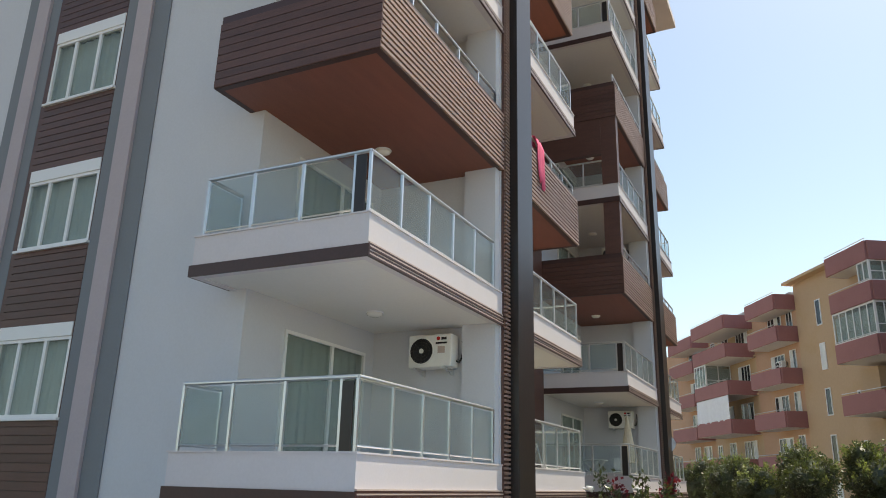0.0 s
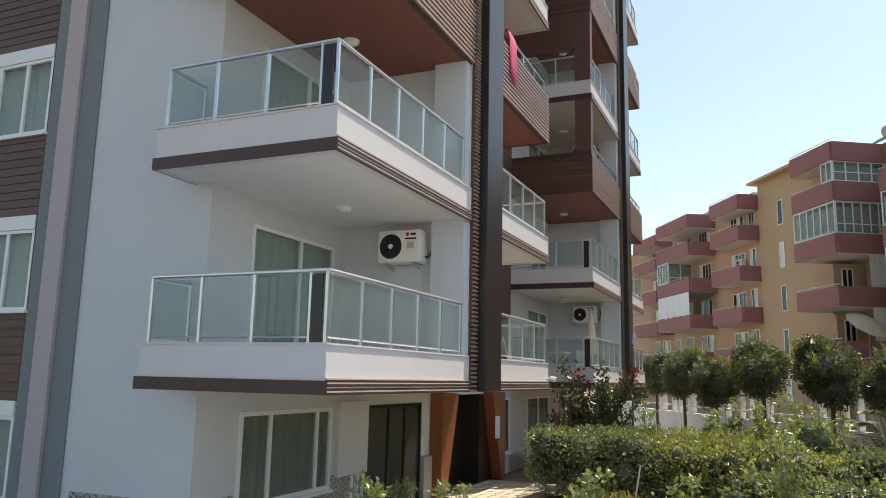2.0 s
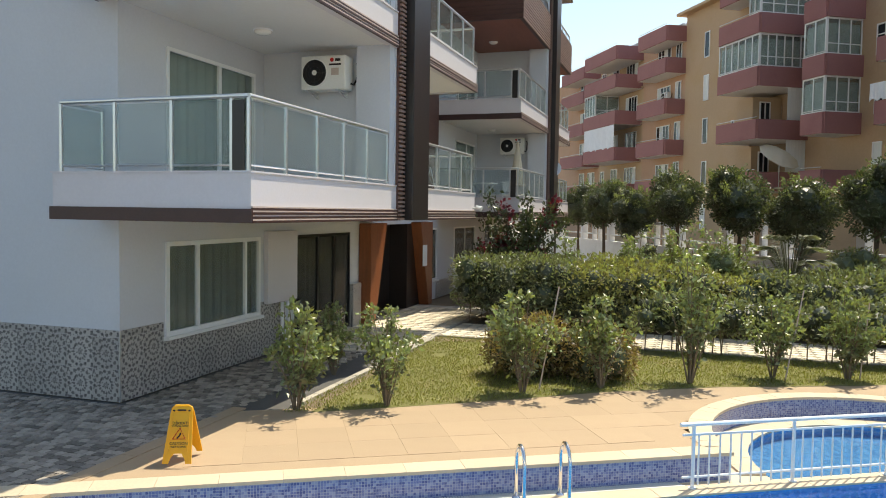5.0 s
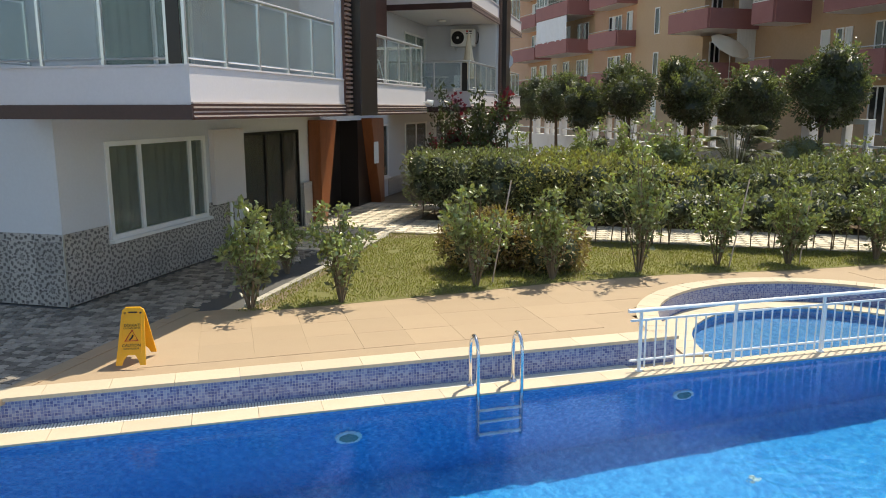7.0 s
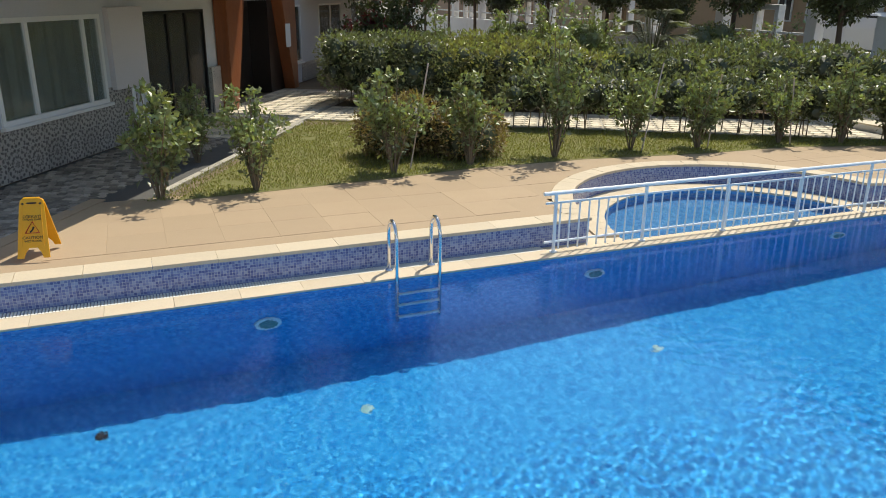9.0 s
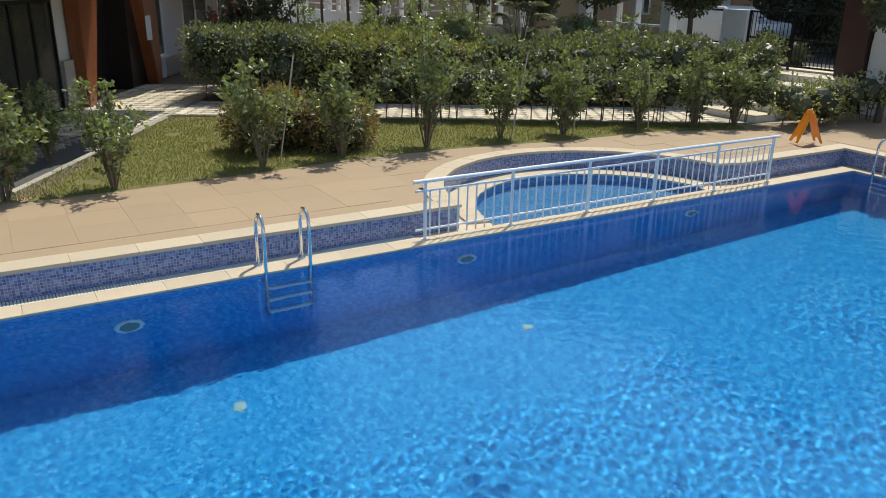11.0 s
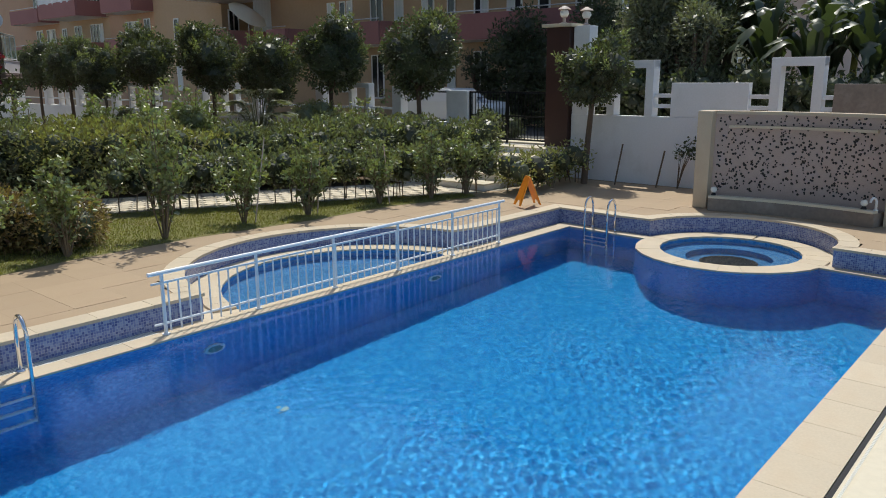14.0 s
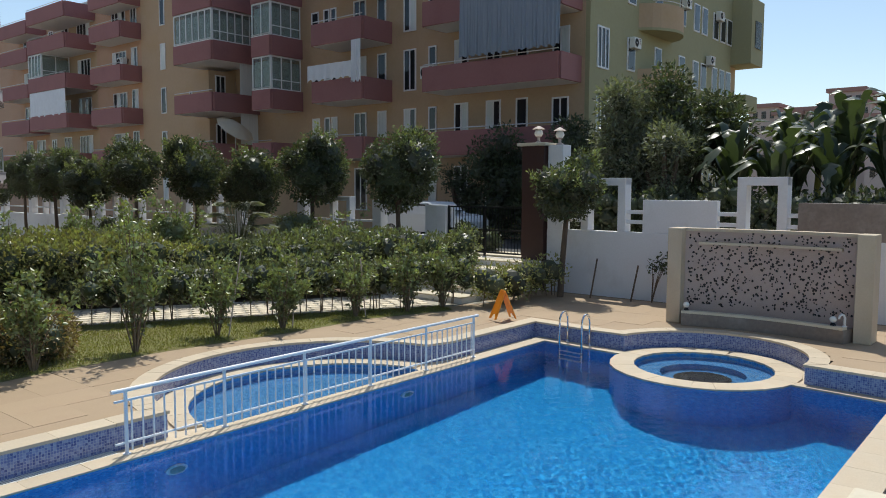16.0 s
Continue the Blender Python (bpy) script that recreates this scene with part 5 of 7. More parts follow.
cloth("laundry", 19.2, 22.4, 8.0, 8.75, 20.58, M_CLOTH, "white sheets hung on a balcony line", "laundry")
cloth("sun_curtain", 18.62, 19.25, 7.75, 9.72, 20.62, M_CLOTH, "pale curtain drawn on a balcony", "curtain")
cloth("sun_curtain", 48.3, 54.2, 7.9, 9.7, 20.12, M_CLOTH, "pale curtain drawn on a balcony", "curtain")


def water_tank(u, v, z, r=0.42):
    t = thing("water_tank", PFY @ pose(u, v, z), "grey roof water tank on a steel stand", "water tank", "roof tanks")
    part("tank", tube([(0, -0.75, 1.1), (0, -0.7, 1.1), (0, 0.7, 1.1), (0, 0.75, 1.1)], r, 16, radii=[r * 0.7, r, r, r * 0.7]), M_TANK, t, smooth=False)
    for sx in (-0.3, 0.3):
        for sy in (-0.5, 0.5):
            part("leg", tube([(sx, sy, 0), (sx * 0.7, sy, 0.8)], 0.03, 6), M_ALU, t)
    bm = bmesh.new()
    q = [bm.verts.new(p) for p in ((-0.4, -0.9, 0.75), (-0.4, 0.9, 0.75), (-1.5, 0.9, 0.05), (-1.5, -0.9, 0.05))]
    bm.faces.new(q)
    bmesh.ops.solidify(bm, geom=bm.faces[:], thickness=0.06)
    part("solar_panel", bm, M_BLACK, t)
    return t


for u, v, z in ((24.2, 50.0, ROOF + 0.3), (24.2, 53.0, ROOF + 0.3), (24, 58.5, ROOF + 0.2), (24, 61.5, ROOF + 0.2), (24.2, 43.6, ROOF + 0.2), (24.2, 46.0, ROOF + 0.2), (24, 26.4, 15.9), (24, 29.8, 15.9)):
    water_tank(u, v, z)

# ---- perimeter wall, gate and fountain ----
garden_wall = thing("garden_wall", PF @ Matrix.Translation((12.9, 0, 0)), "white rendered garden wall with posts and open frames", "wall", kind="structure")


def gw(name, v0, v1, z0, z1, u0=0.0, u1=0.22, mt=None, bevel=0.008, label=""):
    return part(name, box(u0, v0, z0, u1, v1, z1, bevel), mt or M_WALLW, garden_wall, label)


gw("wall", -14, 2.62, -0.1, 1.58)
gw("wall", 6.6, 70, -0.1, 1.25)
gw("wall_block", -1.78, -0.02, 1.582, 2.36, 0.005, 0.215)
for v0, v1 in ((0.42, 1.62), (-3.26, -2.22), (-6.9, -5.5)):
    f = gw("open_frame", v0, v0 + 0.2, 1.582, 2.88, -0.02, 0.3)
    gw("open_frame", v1 - 0.2, v1, 1.582, 2.88, -0.02, 0.3)
    gw("open_frame", v0, v1, 2.70, 2.882, -0.022, 0.302)
for v0, v1 in ((-0.02, 0.42), (1.62, 2.3), (-2.22, -1.78), (-3.47, -3.26), (-5.5, -5.19)):
    for z in (1.78, 2.02):
        gw("rail_bar", v0, v1, z, z + 0.09, 0.06, 0.16)
gw("marble_panel", -5.19, -3.47, 1.582, 2.34, 0.02, 0.2, M_MARBLE, label="brown veined marble slab")
gw("gate_pier", 2.66, 3.33, -0.1, 3.72, -0.12, 0.5, M_TRIMD, label="dark brown tiled pier")
gw("pier_cap", 2.56, 3.43, 3.722, 3.80, -0.22, 0.6, M_STONE)
gw("gate_pier", 2.18, 2.62, -0.1, 3.74, 0.02, 0.42)
gw("gate_pier", 5.98, 6.75, -0.1, 2.13, -0.05, 0.4)
for k in range(14):
    v = 8.6 + k * 3.6
    gw("wall_post", v, v + 0.36, 1.252, 2.25, -0.02, 0.3)
    gw("rail_bar", v + 0.36, v + 3.6, 1.55, 1.62, 0.06, 0.14)
    if k % 2 == 0:
        gw("open_frame", v + 1.4, v + 1.55, 1.252, 2.2, 0, 0.25)
        gw("open_frame", v + 2.2, v + 2.35, 1.252, 2.2, 0, 0.25)
        gw("open_frame", v + 1.4, v + 2.35, 2.202, 2.35, -0.002, 0.252)


def pier_lamp(u, v, z):
    t = thing("pier_lamp", PF @ pose(u, v, z), "small lantern with an opal globe on a gate pier", "lamp", "gate lamps")
    part("base", disc_stack([(0.10, 0), (0.10, 0.03), (0.04, 0.06), (0.04, 0.16), (0.09, 0.18)], 16), M_TRIML, t)
    part("globe", disc_stack([(0.08, 0.18), (0.12, 0.25), (0.10, 0.33), (0.05, 0.36)], 16), M_LAMPGLASS, t, smooth=True)
    part("hat", disc_stack([(0.17, 0.36), (0.12, 0.40), (0.03, 0.45)], 16), M_TRIML, t)


pier_lamp(13.05, 3.0, 3.80)
pier_lamp(13.12, 2.4, 3.74)
gate = thing("metal_gate", PF @ pose(12.95, 3.35, 0.75), "black metal bar gate, closed", "gate")
bm = bmesh.new()
for z in (0.08, 0.7, 1.33):
    box(-0.02, 0.02, z, 0.02, 2.6, z + 0.045, bm=bm)
for y in (0.02, 1.28, 2.56):
    box(-0.025, y, 0, 0.025, y + 0.05, 1.38, bm=bm)
part("gate_frame", bm, M_BLACK, gate)
for k in range(24):
    part("bar", tube([(0, 0.1 + k * 0.105, 0.1), (0, 0.1 + k * 0.105, 1.34)], 0.011, 6), M_BLACK, gate)
steps = thing("garden_steps", PF @ pose(9.3, 3.0, 0), "pale stone steps rising towards the gate", "steps", kind="structure")
for k in range(5):
    part("step", box(0.1 + k * 0.62, -0.3, -0.03, 3.6, 3.2, 0.155 * (k + 1) - 0.03, 0.01), M_WALLW, steps)
    part("tread", box(0.07 + k * 0.62, -0.32, 0.155 * (k + 1) - 0.029, 0.1 + (k + 1) * 0.62, 3.22, 0.155 * (k + 1), 0.006), M_STONE, steps)
road = piece("road", box(14.4, -60, -0.03, 20.0, 90, 0.70), M_ROAD, PF, "grey asphalt street", "road", kind="structure")
kerb2 = piece("pavement", box(13.25, -60, -0.03, 14.4, 90, 0.76, 0.01), M_STONE, PF, "pale concrete pavement beside the street", "pavement", kind="structure")

# curved pebble wall with a basin
fountain = thing("fountain_wall", PF @ pose(10.35, -3.57, 0), "curved pebble-dashed fountain wall with a stone basin bench", "fountain", kind="")
R, half = 5.6, 15.8
back = [(0.35 + R * math.cos(radians(a)) - R, R * math.sin(radians(a))) for a in np.linspace(-half, half, 25)]
part("panel", strip(back, offset(back, -0.16), 0.0, 1.80), M_FOUNT, fountain)
cap_line = resample(back, 0.4)
part("cap", strip(offset(cap_line, 0.05), offset(cap_line, -0.2), 1.802, 1.86), M_COPING, fountain)
part("water_lip", strip(offset(back[2:-2], 0.09), offset(back[2:-2], 0.0), 1.55, 1.60), M_COPING, fountain)
for e, s in ((0, -1), (-1, 1)):
    x, y = back[e]
    part("side_pier", box(x - 0.2, y + (-0.28 if s < 0 else 0.0), 0, x + 0.3, y + (0.0 if s < 0 else 0.28), 1.861, 0.012), M_COPING, fountain)
part("basin", strip(offset(back, 0.42), offset(back, 0.0), 0.0, 0.24), M_MARBLE, fountain)
part("basin_rim", strip(offset(back, 0.47), offset(back, 0.30), 0.241, 0.285), M_STONE, fountain)
rng = random.Random(5)
bm = bmesh.new()
for k in range(760):
    a = radians(rng.uniform(-half + 0.6, half - 0.6))
    z = rng.uniform(0.35, 1.78)
    r = R - 0.001
    c = Vector((0.35 + r * math.cos(a) - R, r * math.sin(a), z))
    s = rng.uniform(0.012, 0.027)
    tvec = Vector((-math.sin(a), math.cos(a), 0))
    nvec = Vector((-math.cos(a), -math.sin(a), 0))
    t0 = rng.uniform(0, 3)
    ring = [bm.verts.new(c + (tvec * math.cos(t0 + q * 1.257) * s * rng.uniform(0.7, 1.2) + Vector((0, 0, 1)) * math.sin(t0 + q * 1.257) * s) + nvec * 0.002) for q in range(5)]
    tip = bm.verts.new(c + nvec * 0.012)
    for q in range(5):
        bm.faces.new((ring[q], ring[(q + 1) % 5], tip))
peb = part("pebbles", bm, M_PEBBLE, fountain)
peb["kind"] = "stuff"
for y in (-1.22, 1.36):
    x = 0.35 + math.sqrt(R * R - y * y) - R - 0.33
    l = thing("spot_lamp", PF @ pose(10.35 + x, -3.57 + y, 0.285), "small white globe lamp on the fountain rim", "lamp", "fountain lamps")
    part("foot", disc_stack([(0.05, 0), (0.04, 0.03), (0.02, 0.05)], 14), M_BLACK, l)
    part("globe", disc_stack([(0.02, 0.05), (0.05, 0.07), (0.062, 0.105), (0.048, 0.145), (0.015, 0.16)], 16), M_LAMPGLASS, l, smooth=True)

tap = thing("fountain_tap", PF @ pose(10.2, -4.98, 0.285) @ Matrix.Scale(0.7, 4), "white bent water spout on the fountain rim", "tap")
part("spout", tube([(0, 0, 0), (0, 0, 0.22), (-0.03, 0.02, 0.29), (-0.09, 0.06, 0.31), (-0.14, 0.09, 0.27), (-0.15, 0.1, 0.2)], 0.03, 10), M_PVC, tap, smooth=True)
part("foot", disc_stack([(0.06, 0.0), (0.06, 0.02), (0.035, 0.03)], 14), M_PVC, tap)

# ---- plants ----
def leaf_cloud(name, pts, out, size, material, seed, width=0.5, spread=0.8, droop=0.0):
    """Many folded leaves, each growing from its point roughly along its outward way."""
    g = np.random.RandomState(seed)
    n = len(pts)
    d = out + g.normal(0, spread, (n, 3))
    d[:, 2] -= droop
    d /= np.linalg.norm(d, axis=1)[:, None] + 1e-9
    r = g.normal(0, 1, (n, 3))
    s = np.cross(d, r)
    s /= np.linalg.norm(s, axis=1)[:, None] + 1e-9
    nn = np.cross(s, d)
    L = (size * g.uniform(0.65, 1.35, n))[:, None]
    w = L * width * 0.5
    v = np.stack([pts, pts + d * L * 0.5 + s * w + nn * L * 0.08, pts + d * L, pts + d * L * 0.5 - s * w + nn * L * 0.08], 1).reshape(-1, 3)
    b = np.arange(n)[:, None] * 4
    f = np.concatenate([b + np.array([[0, 1, 2]]), b + np.array([[0, 2, 3]])])
    me = bpy.data.meshes.new(name)
    me.from_pydata(v.tolist(), [], f.tolist())
    me.materials.append(material)
    return me


def lumps(g, centres, radii, n, shell=0.3):
    """Points near the skins of overlapping balls, with outward ways."""
    c = np.array(centres, float)
    r = np.array(radii, float)
    pick = g.choice(len(c), n, p=r ** 2 / (r ** 2).sum())
    d = g.normal(0, 1, (n, 3))
    d /= np.linalg.norm(d, axis=1)[:, None]
    rad = r[pick] * (1 - shell * g.uniform(0, 1, n) ** 1.6)
    return c[pick] + d * rad[:, None], d


# solid lumps behind the leaves, their darker colour standing in for shade in gaps
def shade_core_mesh(centres, radii, material, shrink=0.72):
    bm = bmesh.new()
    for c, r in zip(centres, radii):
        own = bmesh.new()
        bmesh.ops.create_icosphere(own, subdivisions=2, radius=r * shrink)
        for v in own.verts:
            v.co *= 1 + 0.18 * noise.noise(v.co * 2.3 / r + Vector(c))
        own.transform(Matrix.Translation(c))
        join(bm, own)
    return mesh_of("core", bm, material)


def limbs(points_list, r0, r1, sides=6, bm=None):
    own = bm or bmesh.new()
    for pts in points_list:
        n = len(pts)
        tube(pts, r0, sides, bm=own, radii=[r0 + (r1 - r0) * i / max(1, n - 1) for i in range(n)])
    return own


def ball_tree(seed, height=4.3, r=1.0, n=8500, ragged=0.16, label="clipped round-headed street tree with dense dark leaves beside the garden wall"):
    """Clipped street tree: thin trunk, uneven rounded crown."""
    g = np.random.RandomState(seed)
    zc = height - r * 1.05
    cs, rs = [(0, 0, zc)], [r * 0.82]
    for k in range(11):
        a, e = g.uniform(0, 6.28), g.uniform(-0.9, 1.2)
        q = r * g.uniform(0.58 - ragged, 0.58 + ragged)
        cs.append((q * math.cos(a) * math.cos(e), q * math.sin(a) * math.cos(e), zc + q * 1.05 * math.sin(e)))
        rs.append(r * g.uniform(0.34, 0.52))
    t = thing("street_tree", None, label, "tree", "trees along the wall")
    trunk = limbs([[(0, 0, -0.05), (0.02, 0.03, zc * 0.35), (-0.02, 0.05, zc * 0.7), (0, 0.02, zc)]], 0.085, 0.05, 8)
    for k in range(6):
        a = k * 1.05 + g.uniform(0, 0.5)
        limbs([[(0, 0.03, zc - r * 0.75), (0.3 * r * math.cos(a), 0.3 * r * math.sin(a), zc - 0.3 * r), (0.62 * r * math.cos(a), 0.62 * r * math.sin(a), zc + 0.1)]], 0.04, 0.012, 5, trunk)
    part("trunk", trunk, M_BARK, t)
    p, d = lumps(g, cs, rs, n, 0.36)
    part("crown", leaf_cloud("crown", p, d, 0.105, M_LEAF_TREE, seed, 0.5), M_LEAF_TREE, t)
    p, d = lumps(g, cs[1:], [q * 1.05 for q in rs[1:]], 60, 0.05)
    p, d = p[(d[:, 2] > -0.3) & (p[:, 2] > zc - 0.1 * r)], d[(d[:, 2] > -0.3) & (p[:, 2] > zc - 0.1 * r)]
    d[:, 2] += 0.8
    d /= np.linalg.norm(d, axis=1)[:, None]
    along = g.uniform(-0.5, 0.8, (len(p), 34, 1)) * 0.2 * r
    p = (p[:, None, :] + d[:, None, :] * along + g.normal(0, 0.055, (len(p), 34, 3))).reshape(-1, 3)
    d = np.repeat(d, 34, axis=0)
    part("young_foliage", leaf_cloud("young_foliage", p, d, 0.095, M_LEAF_YOUNG, seed + 1, 0.5, 0.6), M_LEAF_YOUNG, t)
    # dark core: shade between the crown's leaves, put in as colour
    part("inner_crown", shade_core_mesh(cs, rs, M_LEAF_DARK_SHADE, 0.74), M_LEAF_DARK_SHADE, t)
    return t


trees = [ball_tree(11, 4.4, 1.3, 10000), ball_tree(23, 4.45, 1.28, 10000), ball_tree(37, 4.4, 1.32, 10000)]
TREE_AT = [(7.0, 1.03), (10.7, 1.0), (13.9, 0.9), (17.3, 1.04), (21.7, 1.05), (25.6, 1.0), (28.9, 1.03), (32.3, 1.0), (36.0, 1.0), (40.0, 1.0), (45.0, 1.0)]
for k, (v, s) in enumerate(TREE_AT):
    m = PF @ pose(12.0, v, 0, 0, 0, 67 * k) @ Matrix.Scale(s, 4)
    if k < 3:
        trees[k].matrix_world = m
    else:
        copy_thing(trees[k % 3], m)
small = ball_tree(58, 3.5, 0.88, 4200, 0.32, "small ragged tree leaning on the white wall")
small.matrix_world = PF @ pose(11.9, 1.6, 0, 5, 0, 40)


def hedge(name, x0, x1, y0, y1, h, seed, material, label, leaf=0.06, density=900, bare=0.0, m=None, core=M_LEAF_DARK_SHADE, round_=0.25, group="hedges"):
    """A clipped hedge with an uneven skin; bare: height of the open stems below."""
    g = np.random.RandomState(seed)
    cx, cy = (x0 + x1) / 2, (y0 + y1) / 2
    w, dp, hh = x1 - x0, y1 - y0, h - bare
    t = thing(name, (m or Matrix()) @ Matrix.Translation((cx, cy, 0)), label, "hedge", group)
    cs, rs = [], []
    r0 = min(0.42, dp * 0.5, hh * 0.5)
    nx, ny = max(2, int(w / (r0 * 0.8))), max(1, int(dp / (r0 * 0.9)))
    for i in range(nx):
        for j in range(ny):
            x = -w / 2 + (i + 0.5) * w / nx + g.uniform(-0.12, 0.12)
            y = -dp / 2 + (j + 0.5) * dp / ny + g.uniform(-0.1, 0.1)
            top = h - round_ * 0.7 * g.uniform(0, 1) ** 2 + round_ * 0.6 * noise.noise(Vector((x * 0.7 + seed, y, 0)))
            z = top - r0
            while z > bare + r0 * 0.3:
                cs.append((x + g.uniform(-0.06, 0.06), y + g.uniform(-0.06, 0.06), z))
                rs.append(r0 * g.uniform(0.8, 1.15))
                z -= r0 * 1.15
    n = int(density * 1.15 * (2 * hh * (w + dp) + w * dp))
    p, o = lumps(g, cs, rs, n, 0.35)
    ok = p[:, 2] > max(0.03, bare * 0.8)
    p, o = p[ok], o[ok]
    o[:, 2] += 0.35
    part("foliage", leaf_cloud("foliage", p, o, leaf * 1.3, material, seed, 0.52), material, t)
    # darker lumps paint the shade seen through the hedge's leaves
    part("inner_mass", shade_core_mesh(cs, rs, core, 0.6), core, t)
    bm = bmesh.new()
    for k in range(int(w * 6)):
        x, y = g.uniform(-w / 2 + 0.05, w / 2 - 0.05), g.uniform(-dp * 0.3, dp * 0.3)
        tube([(x, y, -0.03), (x + g.uniform(-0.06, 0.06), y + g.uniform(-0.05, 0.05), max(0.3, bare + 0.2))], 0.012, 5, bm=bm)
    st = part("stem_thicket", bm, M_STEM, t)
    st["kind"] = "stuff"
    return t


hedge("hedge", -5.25, -2.6, 17.3, 19.3, 1.66, 3, M_LEAF_HEDGE, "dense clipped dark green hedge with a broad top", 0.065, 1000, 0.25, round_=0.28)
hedge("hedge", -2.6, -0.6, 17.45, 19.3, 1.62, 14, M_LEAF_PALE, "loose olive green hedge beside the path", 0.075, 900, 0.2, round_=0.38)
hedge("hedge", -0.6, 1.4, 17.6, 19.2, 1.5, 4, M_LEAF_PALE, "loose olive green hedge beside the path", 0.075, 800, 0.2, round_=0.4)
hedge("hedge", 1.4, 4.6, 17.7, 19.2, 1.52, 5, M_LEAF_HEDGE, "long leafy hedge behind the path", 0.075, 900, 0.25, round_=0.38)
hedge("hedge", 4.6, 8.0, 17.7, 19.0, 1.56, 15, M_LEAF_HEDGE, "long leafy hedge behind the path", 0.08, 800, 0.25, round_=0.4)
hedge("hedge", -0.9, 2.4, 15.3, 15.85, 1.12, 6, M_LEAF_HEDGE, "open hedge on bare stems in front of the path", 0.065, 560, 0.42, round_=0.3)
hedge("hedge", 2.4, 6.9, 15.3, 15.9, 1.18, 7, M_LEAF_HEDGE, "open hedge on bare stems in front of the path", 0.065, 560, 0.42, round_=0.3)
hedge("hedge", 0.0, 2.7, 0.0, 0.8, 1.0, 9, M_LEAF_PALE, "loose shrubs beside the garden steps", 0.065, 230, 0.15, m=PF @ pose(9.4, 1.6, 0.0), round_=0.35)
hedge("hedge", -4.0, 7.5, 20.6, 21.6, 1.3, 12, M_LEAF_DARK_SHADE, "dark shrub row in the planting bed", 0.085, 500, round_=0.5)


def bush(name, x, y, r, h, seed, material, label, n=3000, leaf=0.06, core=M_LEAF_DARK_SHADE, category="bush", group=""):
    g = np.random.RandomState(seed)
    cs, rs = [], []
    for k in range(9):
        a, q = g.uniform(0, 6.28), r * math.sqrt(g.uniform(0, 0.42))
        rr = g.uniform(0.36, 0.55) * min(r, h)
        cs.append((q * math.cos(a), q * math.sin(a), max(rr * 0.8, h - rr - (q / r) * h * 0.45 - g.uniform(0, 0.2) * h)))
        rs.append(rr)
    t = thing(name, Matrix.Translation((x, y, 0)), label, category, group)
    p, d = lumps(g, cs, rs, n, 0.35)
    ok = p[:, 2] > 0.02
    part("foliage", leaf_cloud("foliage", p[ok], d[ok], leaf, material, seed, 0.42), material, t)
    # core colour stands in for the shade inside the bush
    part("inner_mass", shade_core_mesh(cs, rs, core, 0.7), core, t)
    part("woody_base", limbs([[(0, 0, -0.03), (0.3 * c[0], 0.3 * c[1], c[2] * 0.4), c] for c in cs], 0.025, 0.008, 5), M_STEM, t)
    return t


bush("bush", -2.35, 12.2, 1.05, 1.2, 31, M_LEAF_DRY, "brownish dry rounded bush on the lawn", 7500, 0.075, M_LEAF_DARK_SHADE)
bush("bush", -1.35, 12.7, 0.9, 1.05, 32, M_LEAF_DRY, "brownish dry rounded bush on the lawn", 5500, 0.075)
bush("bush", -3.65, 16.0, 0.4, 0.7, 33, M_LEAF_YOUNG, "small leafy bush at the edge of the path", 800, 0.06)
for k, (x, y, r, h) in enumerate(((-1.3, 20.3, 0.7, 2.15), (0.5, 23.4, 0.7, 1.9), (0.8, 20.2, 0.75, 2.2), (5.0, 21.6, 0.7, 1.9), (-3.0, 20.4, 0.7, 1.95), (4.4, 23.4, 0.8, 2.3), (-0.6, 27.0, 0.9, 2.0))):
    bush("shrub", x, y, r, h, 40 + k, M_LEAF_YOUNG if k % 2 == 0 else M_LEAF_PALE, "bright feathery green shrub in the planting bed", 2400, 0.085, M_LEAF_HEDGE, "shrub", "shrubs in the bed")
for k, v in enumerate((7.6, 9.0, 12.2, 15.8, 19.4, 23.8)):
    q = PF @ Vector((11.9, v, 0))
    bush("shrub", q.x, q.y, 0.7, 1.25 + 0.15 * (k % 3), 60 + k, M_LEAF_DARK_SHADE, "dark low shrub at the foot of the white wall", 1300, 0.08, M_LEAF_DARK_SHADE, "shrub", "shrubs at the wall")


